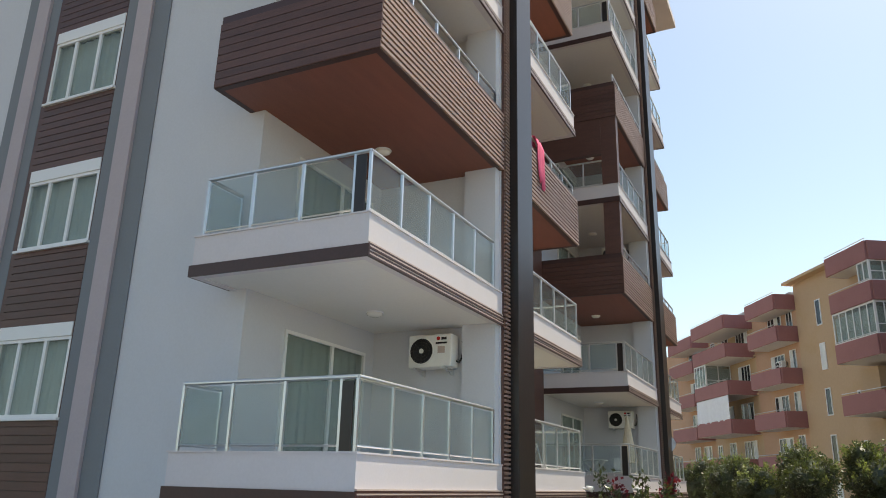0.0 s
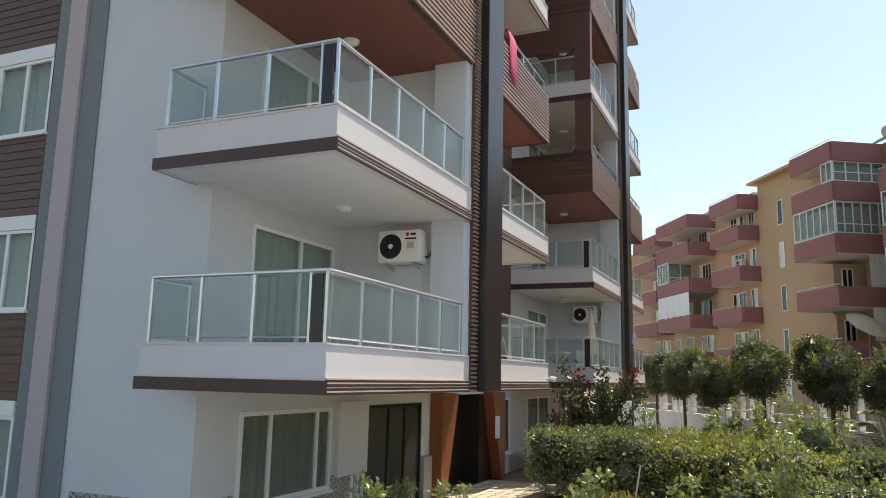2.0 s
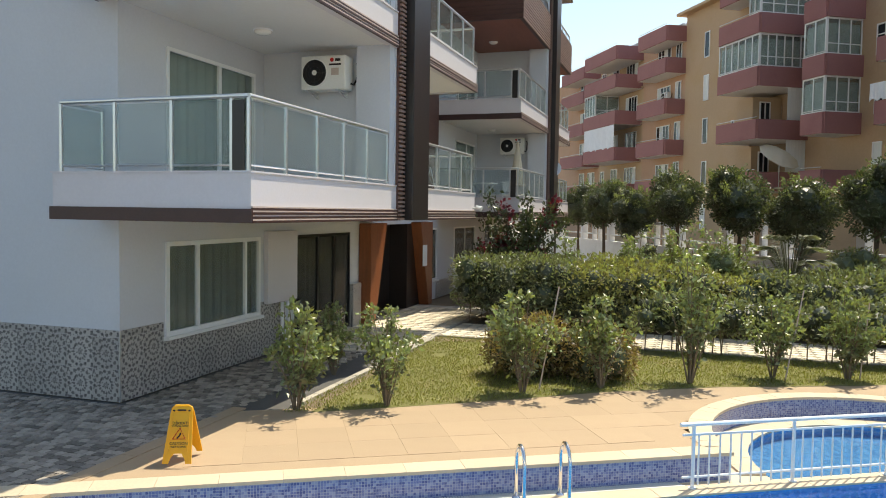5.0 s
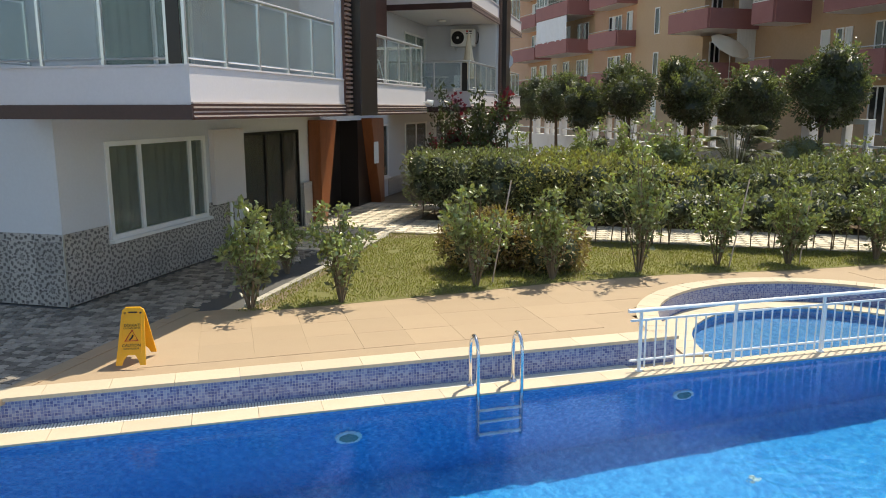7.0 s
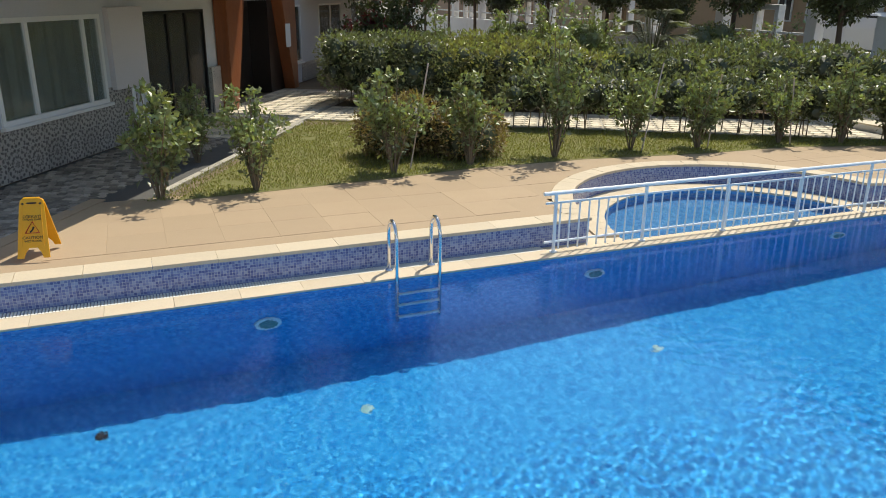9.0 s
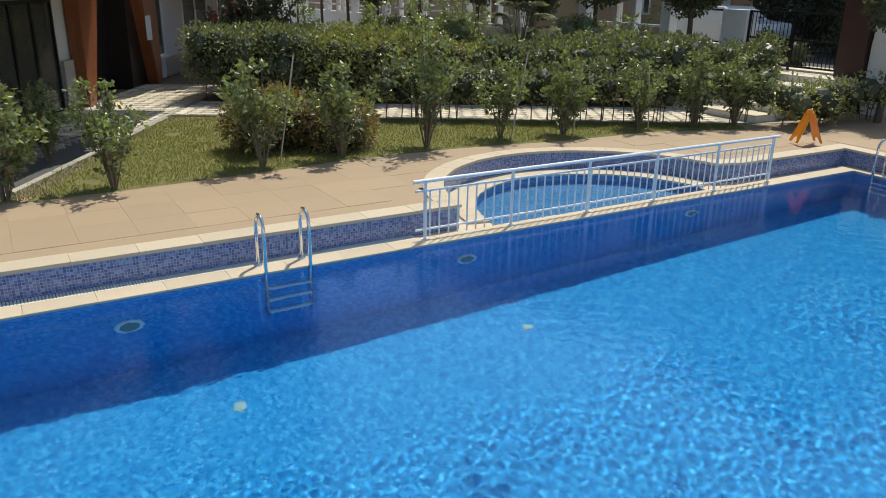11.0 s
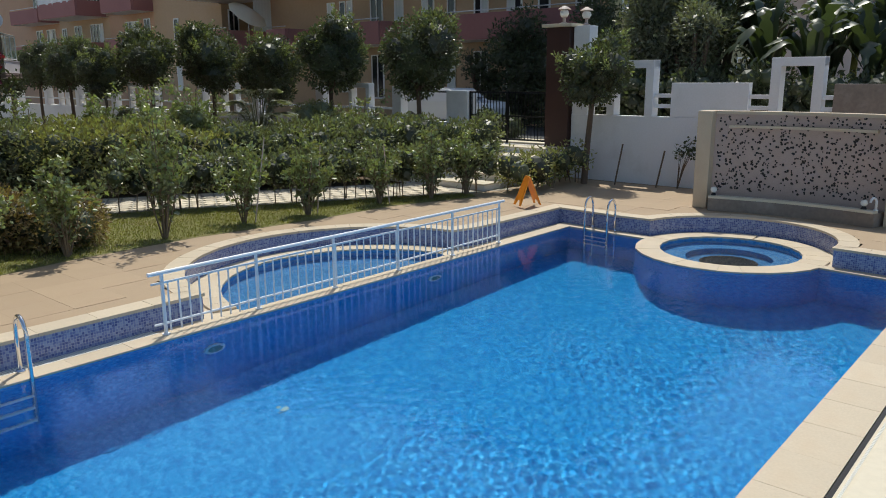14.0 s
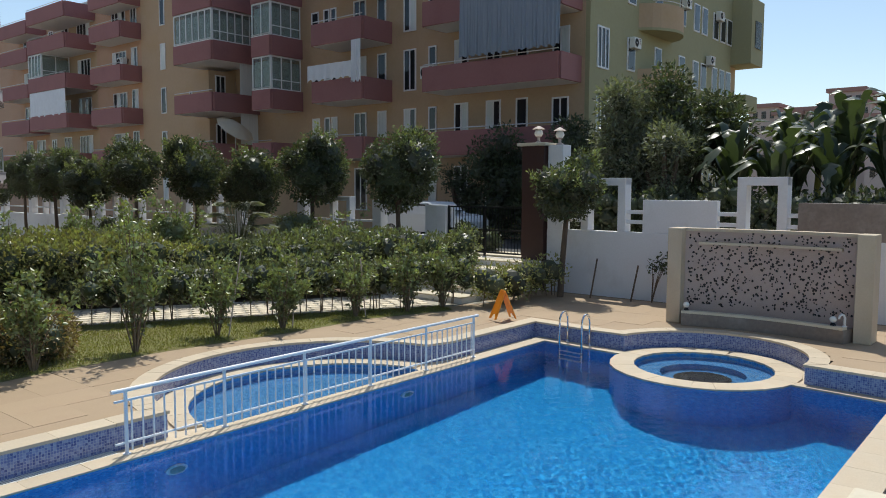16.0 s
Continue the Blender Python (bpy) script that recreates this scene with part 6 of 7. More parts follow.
def young_plant(seed, h, r):
    """Staked young fruit shrub: a few stems, open clusters of leaves."""
    g = np.random.RandomState(seed)
    t = thing("young_shrub", None, "young leafy shrub with light green new growth at the lawn's edge", "shrub", "young shrubs")
    stems, pts, out = [], [], []
    for k in range(17):
        a = g.uniform(0, 6.28)
        lean = r * g.uniform(0.35, 1.25)
        up = h * (g.uniform(0.55, 0.95) if k > 3 else g.uniform(0.95, 1.15))
        if k < 3:
            lean *= 0.45
        top = np.array((lean * math.cos(a), lean * math.sin(a), up))
        mid = top * (0.42, 0.42, 0.55)
        stems.append([(0.02 * math.cos(a), 0.02 * math.sin(a), -0.03), tuple(mid), tuple(top)])
        for q in range(6):
            f = g.uniform(0.1, 1.0) if q else 1.0
            c = mid + (top - mid) * f + g.normal(0, 0.05, 3)
            for _ in range(11):
                pts.append(c + g.normal(0, 0.045, 3))
                out.append((math.cos(a) * 0.5, math.sin(a) * 0.5, 0.35))
        for q in range(8):
            pts.append(mid * g.uniform(0.45, 1.0) + g.normal(0, 0.05, 3))
            out.append((math.cos(a) * 0.5, math.sin(a) * 0.5, 0.2))
    part("woody_base", limbs(stems, 0.014, 0.005, 5), M_STEM, t)
    P, Q = np.array(pts), np.array(out)
    P[:, 2] = np.maximum(P[:, 2], 0.12)
    low = P[:, 2] < h * 0.45
    part("foliage", leaf_cloud("foliage", P[low], Q[low], 0.085, M_LEAF_HEDGE, seed, 0.6), M_LEAF_HEDGE, t)
    part("young_foliage", leaf_cloud("young_foliage", P[~low], Q[~low], 0.085, M_LEAF_YOUNG, seed + 1, 0.6), M_LEAF_YOUNG, t)
    return t


yp = [young_plant(71, 1.15, 0.42), young_plant(72, 1.25, 0.4), young_plant(73, 1.75, 0.45)]
PLANTS = [(-4.98, 9.0, 0, 1.05), (-3.93, 9.65, 1, 0.95), (-2.3, 11.05, 1, 1.1), (-1.22, 11.8, 1, 1.05), (0.1, 12.68, 2, 1.12), (1.42, 13.6, 1, 1.0), (2.62, 14.0, 0, 1.0), (4.2, 14.75, 1, 0.95), (5.4, 15.05, 0, 1.05), (6.3, 15.3, 1, 1.0), (-5.5, 11.2, 0, 0.8)]
used_p = set()
for k, (x, y, i, s) in enumerate(PLANTS):
    m = pose(x, y, 0, 0, 0, 53 * k) @ Matrix.Scale(s, 4)
    if i not in used_p:
        yp[i].matrix_world = m
        used_p.add(i)
    else:
        copy_thing(yp[i], m)
for k, (x, y, s) in enumerate(((-1.3, 20.1, 1.05), (0.8, 20.1, 1.1), (1.05, 20.3, 0.95), (-3.0, 20.2, 0.98), (5.2, 20.4, 0.95), (-0.3, 23.0, 1.1))):
    tagged(copy_thing(yp[2], pose(x, y, 0, 0, 0, 71 * k) @ Matrix.Diagonal((s * 1.1, s * 1.1, s, 1))), "tall feathery yellow-green shrub in the planting bed", "shrub", "shrubs in the bed")
for x, y, tx, ty, h in ((-4.3, 10.6, -0.12, 0.05, 1.0), (-2.1, 11.3, 0.28, 0.0, 1.6), (1.6, 13.5, 0.25, 0.1, 1.5), (2.8, 14.0, 0.1, 0, 1.3), (4.4, 14.7, -0.1, 0, 1.2)):
    piece("garden_stake", tube([(x, y, -0.03), (x + tx, y + ty, h)], 0.012, 6), M_TRIML, None, "thin pale cane stake beside a young shrub", "stake", "plant stakes")
for u, v, tu, tv, h in ((12.2, 0.95, 0.1, -0.12, 0.95), (12.3, -0.05, 0.05, -0.15, 0.85)):
    piece("garden_stake", tube([(u, v, -0.03), (u + tu, v + tv, h)], 0.02, 6), M_BARK, PF, "dark stake leaning at the white wall", "stake", "wall stakes")

# bare climbing plant at the white wall
g = np.random.RandomState(9)
t = thing("thin_shrub", PF @ pose(12.45, -0.5, 0), "thin dark-leaved shrub against the white wall", "shrub")
stems = []
for k in range(6):
    a = g.uniform(-0.5, 0.5)
    stems.append([(0, 0, -0.03), (0.02, a * 0.25, 0.45), (0.0, a * 0.7, 0.8 + 0.25 * g.uniform())])
part("woody_base", limbs(stems, 0.014, 0.005, 5), M_BARK, t)
P = np.array([np.array(s[2]) + g.normal(0, 0.09, 3) * (0.5, 1, 1) for s in stems for _ in range(22)])
part("foliage", leaf_cloud("foliage", P, np.tile((0, 0, -0.4), (len(P), 1)), 0.085, M_LEAF_DARK_SHADE, 3, 0.6), M_LEAF_DARK_SHADE, t)

# bougainvillea by the far balconies
g = np.random.RandomState(17)
t = thing("bougainvillea", Matrix.Translation((-4.35, 20.7, 0)), "flowering bougainvillea with magenta bracts near the building", "shrub")
canes, leaves, bracts = [], [], []
for k in range(30):
    a, l = g.uniform(0, 6.28), g.uniform(0.5, 1.45)
    top = np.array((l * math.cos(a), l * 0.6 * math.sin(a), g.uniform(1.5, 3.2)))
    mid = top * (0.45, 0.45, 0.62)
    canes.append([(0, 0, -0.03), tuple(mid), tuple(top)])
    for q in range(130):
        f = g.uniform(0.0, 1.05)
        at = mid + (top - mid) * f + g.normal(0, 0.10, 3)
        (bracts if k % 4 == 0 and f > 0.35 else leaves).append(at)
for c_ in canes:
    part("cane", limbs([c_], 0.03, 0.01, 5), M_BARK, t)
for nm, P, mt, s, w in (("foliage", np.array(leaves), M_LEAF_DARK_SHADE, 0.14, 0.5), ("flower_mass", np.array(bracts), M_FLOWER, 0.12, 0.8)):
    P[:, 2] = np.maximum(P[:, 2], 0.2)
    part(nm, leaf_cloud(nm, P, np.tile((0, 0, 0.4), (len(P), 1)), s, mt, 4, w), mt, t)["kind"] = "stuff"


def frond(bm, length, rise, droop, a, half, n=12, pinnate=True):
    d = Vector((math.cos(a), math.sin(a), 0))
    s = Vector((-d.y, d.x, 0))
    pts = [d * length * (i / n) + Vector((0, 0, rise * math.sin(math.pi * 0.5 * min(1, 1.6 * i / n)) - droop * (i / n) ** 2.2)) for i in range(n + 1)]
    if pinnate:
        tube(pts, 0.012, 4, bm=bm, radii=[0.016 * (1 - 0.8 * i / n) for i in range(n + 1)])
        for i in range(1, n):
            for k in range(4):
                p = pts[i].lerp(pts[i + 1], k / 4)
                w = half * math.sin(math.pi * (i + k / 4) / n) ** 0.6
                for sg in (-1, 1):
                    tip = p + s * sg * w + d * 0.2 + Vector((0, 0, 0.05))
                    v = [bm.verts.new(p), bm.verts.new(p + d * 0.05 + (tip - p) * 0.4), bm.verts.new(tip)]
                    bm.faces.new(v)
    else:
        rows = []
        for i, p in enumerate(pts):
            f = i / n
            w = half * (math.sin(math.pi * min(1, 0.06 + f * 0.98)) ** 0.5)
            jag = random.choice((1.0, 1.0, 0.9, 0.5))
            rows.append([bm.verts.new(p + s * w * jag - Vector((0, 0, w * 0.35))), bm.verts.new(p), bm.verts.new(p - s * w * jag - Vector((0, 0, w * 0.35)))])
        for r, q in zip(rows, rows[1:]):
            for k in range(2):
                bm.faces.new((r[k], r[k + 1], q[k + 1], q[k]))
    return bm


for x, y in ((2.5, 21.0),):
    t = thing("small_palm", pose(x, y, 0), "low grey-green feather palm in the bed", "palm")
    part("trunk", disc_stack([(0.16, -0.05), (0.18, 0.2), (0.12, 0.55)], 10), M_BARK, t)
    for q in range(30):
        part("frond", frond(bmesh.new(), 0.55 + 0.22 * (q % 4), 1.75 - 0.3 * (q % 4), 0.15, q * 2.4, 0.24), M_LEAF_GREY, t, m=Matrix.Translation((0, 0, 0.5)))


def banana(u, v, seed, h):
    r = random.Random(seed)
    t = thing("banana_plant", PF @ pose(u, v, 0), "tall banana plant with large split leaves behind the wall", "banana plant", "banana plants")
    part("stem", limbs([[(0, 0, -0.05), (0.05, 0.03, h * 0.5), (0.02, 0.0, h)]], 0.14, 0.08, 8), M_LEAF_PALE, t)
    for q in range(12):
        up = r.uniform(0.25, 1)
        bm = frond(bmesh.new(), 0.35 + 1.35 * (1 - up) + r.uniform(0, 0.5), 0.9 + 1.3 * up, r.uniform(0.1, 1.6) * (1.1 - up) + 0.1, q * 2.4 + r.uniform(-0.3, 0.3), r.uniform(0.15, 0.24), 20, False)
        part("leaf", bm, M_BANANA, t, m=Matrix.Translation((0, 0, h - 0.15)), smooth=True)
    return t


for k, (u, v, h) in enumerate(((16.6, -0.9, 2.5), (18.4, -0.1, 2.7), (17.2, -2.3, 2.6), (19.4, -1.5, 3.0), (16.4, -3.4, 2.3), (18.6, -3.1, 2.8), (17.3, -4.6, 3.0), (20.4, -3.0, 3.1), (19.6, -4.8, 3.0), (16.5, -5.7, 2.6), (18.4, -6.3, 3.0), (21.5, -5.4, 3.3), (20.3, -7.2, 3.1), (22.6, -3.6, 3.3), (16.8, -7.5, 2.6), (18.9, -8.6, 3.0), (22.4, -8.4, 3.3), (17.0, -9.6, 2.6), (16.2, -2.1, 2.3), (17.6, -3.4, 3.2), (19.0, -2.4, 3.2), (16.4, -4.6, 2.7), (18.3, -5.2, 2.6), (17.4, -6.8, 3.2))):
    banana(u, v, 90 + k, h)

hedge("hedge", 0.0, 1.2, -14.0, 2.6, 2.7, 19, M_LEAF_DARK_SHADE, "dark shrubbery behind the garden wall", 0.12, 220, 0.0, m=PF @ pose(14.9, 0, 0), round_=0.7)


def big_tree(u, v, h, r, seed, material, label, n=9000, leaf=0.13, lumps_n=16):
    g = np.random.RandomState(seed)
    cs, rs = [], []
    for k in range(lumps_n):
        a, e = g.uniform(0, 6.28), g.uniform(0, 1)
        z = h * (0.2 + 0.72 * e)
        q = r * math.sqrt(g.uniform(0, 0.8)) * (1 - 0.45 * e)
        cs.append((q * math.cos(a), q * math.sin(a), z))
        rs.append(r * g.uniform(0.24, 0.42))
    t = thing("tree", PF @ pose(u, v, 0), label, "tree", "")
    part("trunk", limbs([[(0, 0, -0.1), (0.1, 0.05, h * 0.3), (0, 0.1, h * 0.6)]] + [[(0.05, 0.03, h * 0.25), (0.5 * c[0], 0.5 * c[1], 0.6 * c[2] + 0.1 * h), c] for c in cs[:8]], 0.16, 0.03, 7), M_BARK, t)
    p, d = lumps(g, cs, rs, n, 0.75)
    part("crown", leaf_cloud("crown", p, d, leaf, material, seed, 0.4), material, t)
    # small dark lumps imitate the shaded inside of the crown
    part("inner_crown", shade_core_mesh(cs, rs, M_LEAF_DARK_SHADE, 0.4), M_LEAF_DARK_SHADE, t)
    return t


big_tree(17.2, 2.3, 5.7, 1.9, 201, M_LEAF_GREY, "large grey-green tree in shade behind the wall", 17000, 0.16, 26)
big_tree(18.2, 0.9, 6.5, 1.8, 202, M_LEAF_TREE, "large dark tree in shade behind the wall", 17000, 0.16, 26)
big_tree(16.3, 0.9, 4.4, 1.4, 203, M_LEAF_GREY, "large grey-green tree in shade behind the wall", 9000, 0.13, 20)
big_tree(19.9, 6.0, 5.0, 2.2, 204, M_LEAF_DARK_SHADE, "dark tree in front of the yellow block", 15000, 0.17, 26)
big_tree(20.0, 9.6, 4.9, 2.2, 205, M_LEAF_DARK_SHADE, "dark tree in front of the yellow block", 13000, 0.17, 24)
for k, v in enumerate((7.4, 11.0)):
    big_tree(19.9, v, 3.6, 1.3, 210 + k, M_LEAF_DARK_SHADE, "dark tree in front of the yellow block", 4000)
bush("bush", *(PF @ Vector((14.0, 5.9, 0))).to_2d(), 0.9, 2.0, 77, M_LEAF_DARK_SHADE, "dark bush beside the gate", 2500, 0.1)

# lawn grass
g = np.random.RandomState(2)
P = np.stack([g.uniform(-5.1, 6.4, 90000), g.uniform(8.8, 15.5, 90000), np.full(90000, -0.003)], 1)
front = np.array(LAWN_FRONT)
lim = np.interp(P[:, 0], front[:, 0], front[:, 1]) + 0.03
P = P[(P[:, 1] > lim)]
keep = np.array([noise.noise(Vector((p[0] * 0.8, p[1] * 0.8, 0))) + 0.35 * noise.noise(Vector((p[0] * 4, p[1] * 4, 1))) > -0.55 for p in P.tolist()])
P = P[keep]
grass = piece("lawn_grass", leaf_cloud("lawn_grass", P, np.tile((0, 0, 1.2), (len(P), 1)), 0.042, M_GRASS, 8, 0.22, 0.5), None, None, "short dry grass blades", "grass", kind="stuff")

# distant town beyond the wall
far_house = thing("far_building", PF @ pose(150, 28, 0, 0, 0, 90), "pale far apartment block with red roofs", "building")
for x, y, w, z in ((-5.0, 0, 5.5, 19.6), (-1.0, 3, 6.5, 16.4), (-7.5, 2, 3.5, 17.2), (3.5, 4, 4.5, 15.8), (8, 3, 5, 17.4), (-12, 6, 5, 14.4)):
    part("wall", box(x - w / 2, y - 6, 0, x + w / 2, y + 6, z), M_FAR, far_house)
    part("roof", box(x - w / 2 - 0.4, y - 6.4, z, x + w / 2 + 0.4, y + 6.4, z + 0.7), M_FARROOF, far_house)
    for k in range(int(w / 1.5)):
        for q in range(4):
            part("window", box(x - w / 2 + 0.4 + k * 1.5, y + 6.0, z - 2.0 - q * 2.6, x - w / 2 + 1.2 + k * 1.5, y + 6.05, z - 0.7 - q * 2.6), M_GLASSDARK, far_house)

# ---- pool rail, ladders, signs ----
fence = thing("pool_fence", PF @ pose(0, 0.0, Z_LOW), "white metal safety rail between the pool and the paddling pool", "fence")
F_LEN, F_H = 6.33, 0.715
for k in range(6):
    u = 0.03 + k * (F_LEN - 0.06) / 5
    p = part("post", tube([(u, 0, 0), (u, 0, F_H)], 0.021, 10), M_WHITEMETAL, fence)
    part("foot", disc_stack([(0.045, 0.0), (0.045, 0.012)], 14, at=(u, 0)), M_WHITEMETAL, p)
part("top_rail", tube([(-0.13, 0, F_H), (F_LEN + 0.1, 0, F_H)], 0.024, 10), M_WHITEMETAL, fence)
part("upper_rail", tube([(-0.1, 0, F_H - 0.115), (F_LEN, 0, F_H - 0.115)], 0.014, 8), M_WHITEMETAL, fence)
part("bottom_rail", tube([(-0.1, 0, 0.13), (F_LEN, 0, 0.13)], 0.014, 8), M_WHITEMETAL, fence)
me = mesh_of("baluster", tube([(0, 0, 0.03), (0, 0, F_H - 0.115)], 0.0105, 6), M_WHITEMETAL)
for k in range(48):
    u = 0.03 + (k + 0.5) * (F_LEN - 0.06) / 48
    part("baluster", me, None, fence, m=Matrix.Translation((u, 0, 0)))


def ladder(m, label):
    t = thing("pool_ladder", m, label, "ladder", "pool ladders")
    for x in (-0.245, 0.245):
        pts = [(x, 0.13, Z_LOW - 0.02), (x, 0.13, 0.12)] + [(x, 0.13 - 0.13 * (1 - math.cos(a)), 0.12 + 0.19 * math.sin(a)) for a in np.linspace(0.2, math.pi - 0.2, 9)] + [(x, -0.13, 0.1), (x, -0.13, -1.42)]
        r = part("side_rail", tube(pts, 0.021, 10), M_CHROME, t, smooth=True)
        part("flange", disc_stack([(0.045, Z_LOW), (0.045, Z_LOW + 0.012), (0.028, Z_LOW + 0.03)], 14, at=(x, 0.13)), M_CHROME, r)
    for z in (-0.72, -1.02, -1.33):
        part("step", box(-0.235, -0.17, z, 0.235, -0.09, z + 0.03, 0.006), M_WHITEMETAL, t, "white plastic tread")
    return t


ladder(PF @ pose(-1.73, -0.06, 0.0), "polished steel pool ladder fixed to the coping")
ladder(PF @ pose(8.33, -0.83, 0, 0, 0, -95), "polished steel pool ladder in the far corner")


def text_mesh(body, size):
    c = bpy.data.curves.new("lettering", "FONT")
    c.body, c.size, c.align_x, c.align_y, c.extrude = body, size, "CENTER", "CENTER", 0.0012
    c.resolution_u = 2
    ob = bpy.data.objects.new("tmp_text", c)
    me = bpy.data.meshes.new_from_object(ob)
    bpy.data.objects.remove(ob)
    bpy.data.curves.remove(c)
    return me


def floor_sign(m, material, label, marks=True):
    """Folding wet-floor sign: two hinged panels with legs, lettering and a warning triangle."""
    t = thing("wet_floor_sign", m, label, "warning sign", "wet floor signs")
    H, W = 0.60, 0.30
    for s in (-1, 1):
        bm = bmesh.new()
        out = [(-W / 2, 0), (-W / 2 + 0.06, 0), (-W / 2 + 0.075, 0.05), (-0.04, 0.105), (0.04, 0.105), (W / 2 - 0.075, 0.05), (W / 2 - 0.06, 0), (W / 2, 0), (W / 2 - 0.035, 0.52), (W / 2 - 0.045, 0.58), (W / 2 - 0.07, H), (-W / 2 + 0.07, H), (-W / 2 + 0.045, 0.58), (-W / 2 + 0.035, 0.52)]
        a = [bm.verts.new((x, -0.009, z)) for x, z in out]
        b = [bm.verts.new((x, 0.009, z)) for x, z in out]
        bm.faces.new(a[::-1])
        bm.faces.new(b)
        for i in range(len(out)):
            j = (i + 1) % len(out)
            bm.faces.new((a[i], a[j], b[j], b[i]))
        ang = radians(22) * s
        tilt = Matrix.Translation((0, 0, H)) @ Matrix.Rotation(ang, 4, "X") @ Matrix.Translation((0, 0, -H))
        if s > 0:
            tilt = tilt @ Matrix.Rotation(math.pi, 4, "Z")
        p = part("panel", bm, material, t, m=tilt)
        part("rim", tube([(-W / 2 + 0.05, -0.012, 0.12), (-W / 2 + 0.065, -0.012, 0.54), (W / 2 - 0.065, -0.012, 0.54), (W / 2 - 0.05, -0.012, 0.12)], 0.004, 5), material, p)
        if marks:
            up = Matrix.Translation((0, -0.0105, 0)) @ Matrix.Rotation(math.pi / 2, 4, "X")
            for body, z, sz in (("DİKKAT!", 0.415, 0.042), ("KAYGAN ZEMİN", 0.385, 0.025), ("CAUTION", 0.205, 0.042), ("WET FLOOR", 0.17, 0.028)):
                lm = text_mesh(body, sz)
                lm.materials.append(M_INK)
                part("lettering", lm, None, p, m=Matrix.Translation((0, 0, z)) @ up)
            tri = [(0.075 * math.cos(radians(a_)), 0.29 + 0.075 * math.sin(radians(a_))) for a_ in (90, 210, 330)]
            part("warning_triangle", tube([(x, -0.011, z) for x, z in tri], 0.009, 4, True), M_RED, p)
            part("pictogram", tube([(-0.022, -0.011, 0.26), (0.0, -0.011, 0.285), (0.012, -0.011, 0.315)], 0.008, 5), M_INK, p)
            part("slot", box(-0.045, -0.012, 0.545, 0.045, -0.0095, 0.56), M_INK, p)
            for x in (-0.08, 0.08):
                part("rivet", tube([(x, -0.0095, 0.545), (x, -0.0125, 0.545)], 0.012, 10), M_INK, p)
    part("hinge", tube([(-0.075, 0, H), (0.075, 0, H)], 0.014, 8), material, t)
    return t


floor_sign(PF @ pose(-5.42, 1.0, 0.0, 0, 0, -9), M_YELLOWPLASTIC, "yellow folding wet floor sign standing on the deck")
floor_sign(PF @ pose(8.27, 0.76, 0.0, 0, 0, 62), M_ORANGEPLASTIC, "orange folding wet floor sign near the pool corner", False)

# ---- things on balconies and walls ----
bm = bmesh.new()
rows = []
for k in range(9):
    y = 14.05 + 0.38 * k / 8
    rows.append([bm.verts.new((XE + 0.03 + off + 0.02 * math.sin(k * 1.4 + q), y + 0.22 * q / 6 + 0.03 * math.sin(q), z)) for q, (off, z) in enumerate(((-0.16, 9.85), (-0.10, 10.06), (-0.04, 10.06), (0.03, 9.85), (0.04, 9.55), (0.05, 9.25), (0.05, 8.98 + 0.1 * math.sin(k))))])
for a, b in zip(rows, rows[1:]):
    for q in range(6):
        bm.faces.new((a[q], b[q], b[q + 1], a[q + 1]))
towel = piece("towel", bm, M_PINK, None, "pink towel hung over a balcony rail", "towel", smooth=True)
towel.modifiers.new("thickness", "SOLIDIFY").thickness = 0.012

t = thing("parasol", Matrix.Translation((-5.5, 25.0, 2.87)), "folded cream parasol standing on a far balcony", "parasol")
part("pole", tube([(0, 0, 0), (0, 0, 2.25)], 0.022, 8), M_ALU, t)
part("canopy", disc_stack([(0.30, 0.75), (0.26, 0.8), (0.2, 1.2), (0.1, 1.8), (0.03, 2.2)], 12), M_STONE, t)
part("base", disc_stack([(0.25, 0), (0.25, 0.06), (0.05, 0.1)], 16), M_STONE, t)
t = thing("folding_table", Matrix.Translation((-6.15, 22.9, 2.87)), "white folding table on a far balcony", "table")
part("tabletop", box(-0.4, -0.4, 0.72, 0.4, 0.4, 0.75, 0.006), M_PVC, t)
for sx in (-1, 1):
    part("leg", tube([(-0.32 * sx, -0.34, 0), (0.32 * sx, -0.34, 0.72)], 0.02, 6), M_PVC, t)
    part("leg", tube([(-0.32 * sx, 0.34, 0), (0.32 * sx, 0.34, 0.72)], 0.02, 6), M_PVC, t)


def balcony_chair(m):
    t = thing("balcony_chair", m, "white plastic chair on a balcony", "chair", "balcony chairs")
    part("seat", box(-0.22, -0.22, 0.42, 0.22, 0.22, 0.45, 0.01), M_PVC, t)
    part("backrest", box(-0.22, 0.2, 0.5, 0.22, 0.23, 0.85, 0.01), M_PVC, t)
    for x in (-0.19, 0.19):
        part("leg", tube([(x, -0.19, 0), (x, -0.19, 0.42)], 0.016, 6), M_PVC, t)
        part("leg", tube([(x, 0.2, 0), (x, 0.22, 0.6)], 0.016, 6), M_PVC, t)
    return t


c = balcony_chair(pose(-5.6, 24.2, 2.87, 0, 0, 10))
copy_thing(c, pose(-6.75, 23.3, 2.87, 0, 0, 95))
copy_thing(c, pose(-6.0, 15.6, 2.87, 0, 0, -60))
cl = thing("clothes_rack", Matrix.Translation((-5.4, 15.2, 2.87)), "drying rack with teal towels on a balcony", "clothes rack")
part("frame", tube([(-0.2, -0.5, 0), (0, -0.5, 0.8), (0, 0.5, 0.8), (-0.2, 0.5, 0)], 0.012, 6), M_ALU, cl)
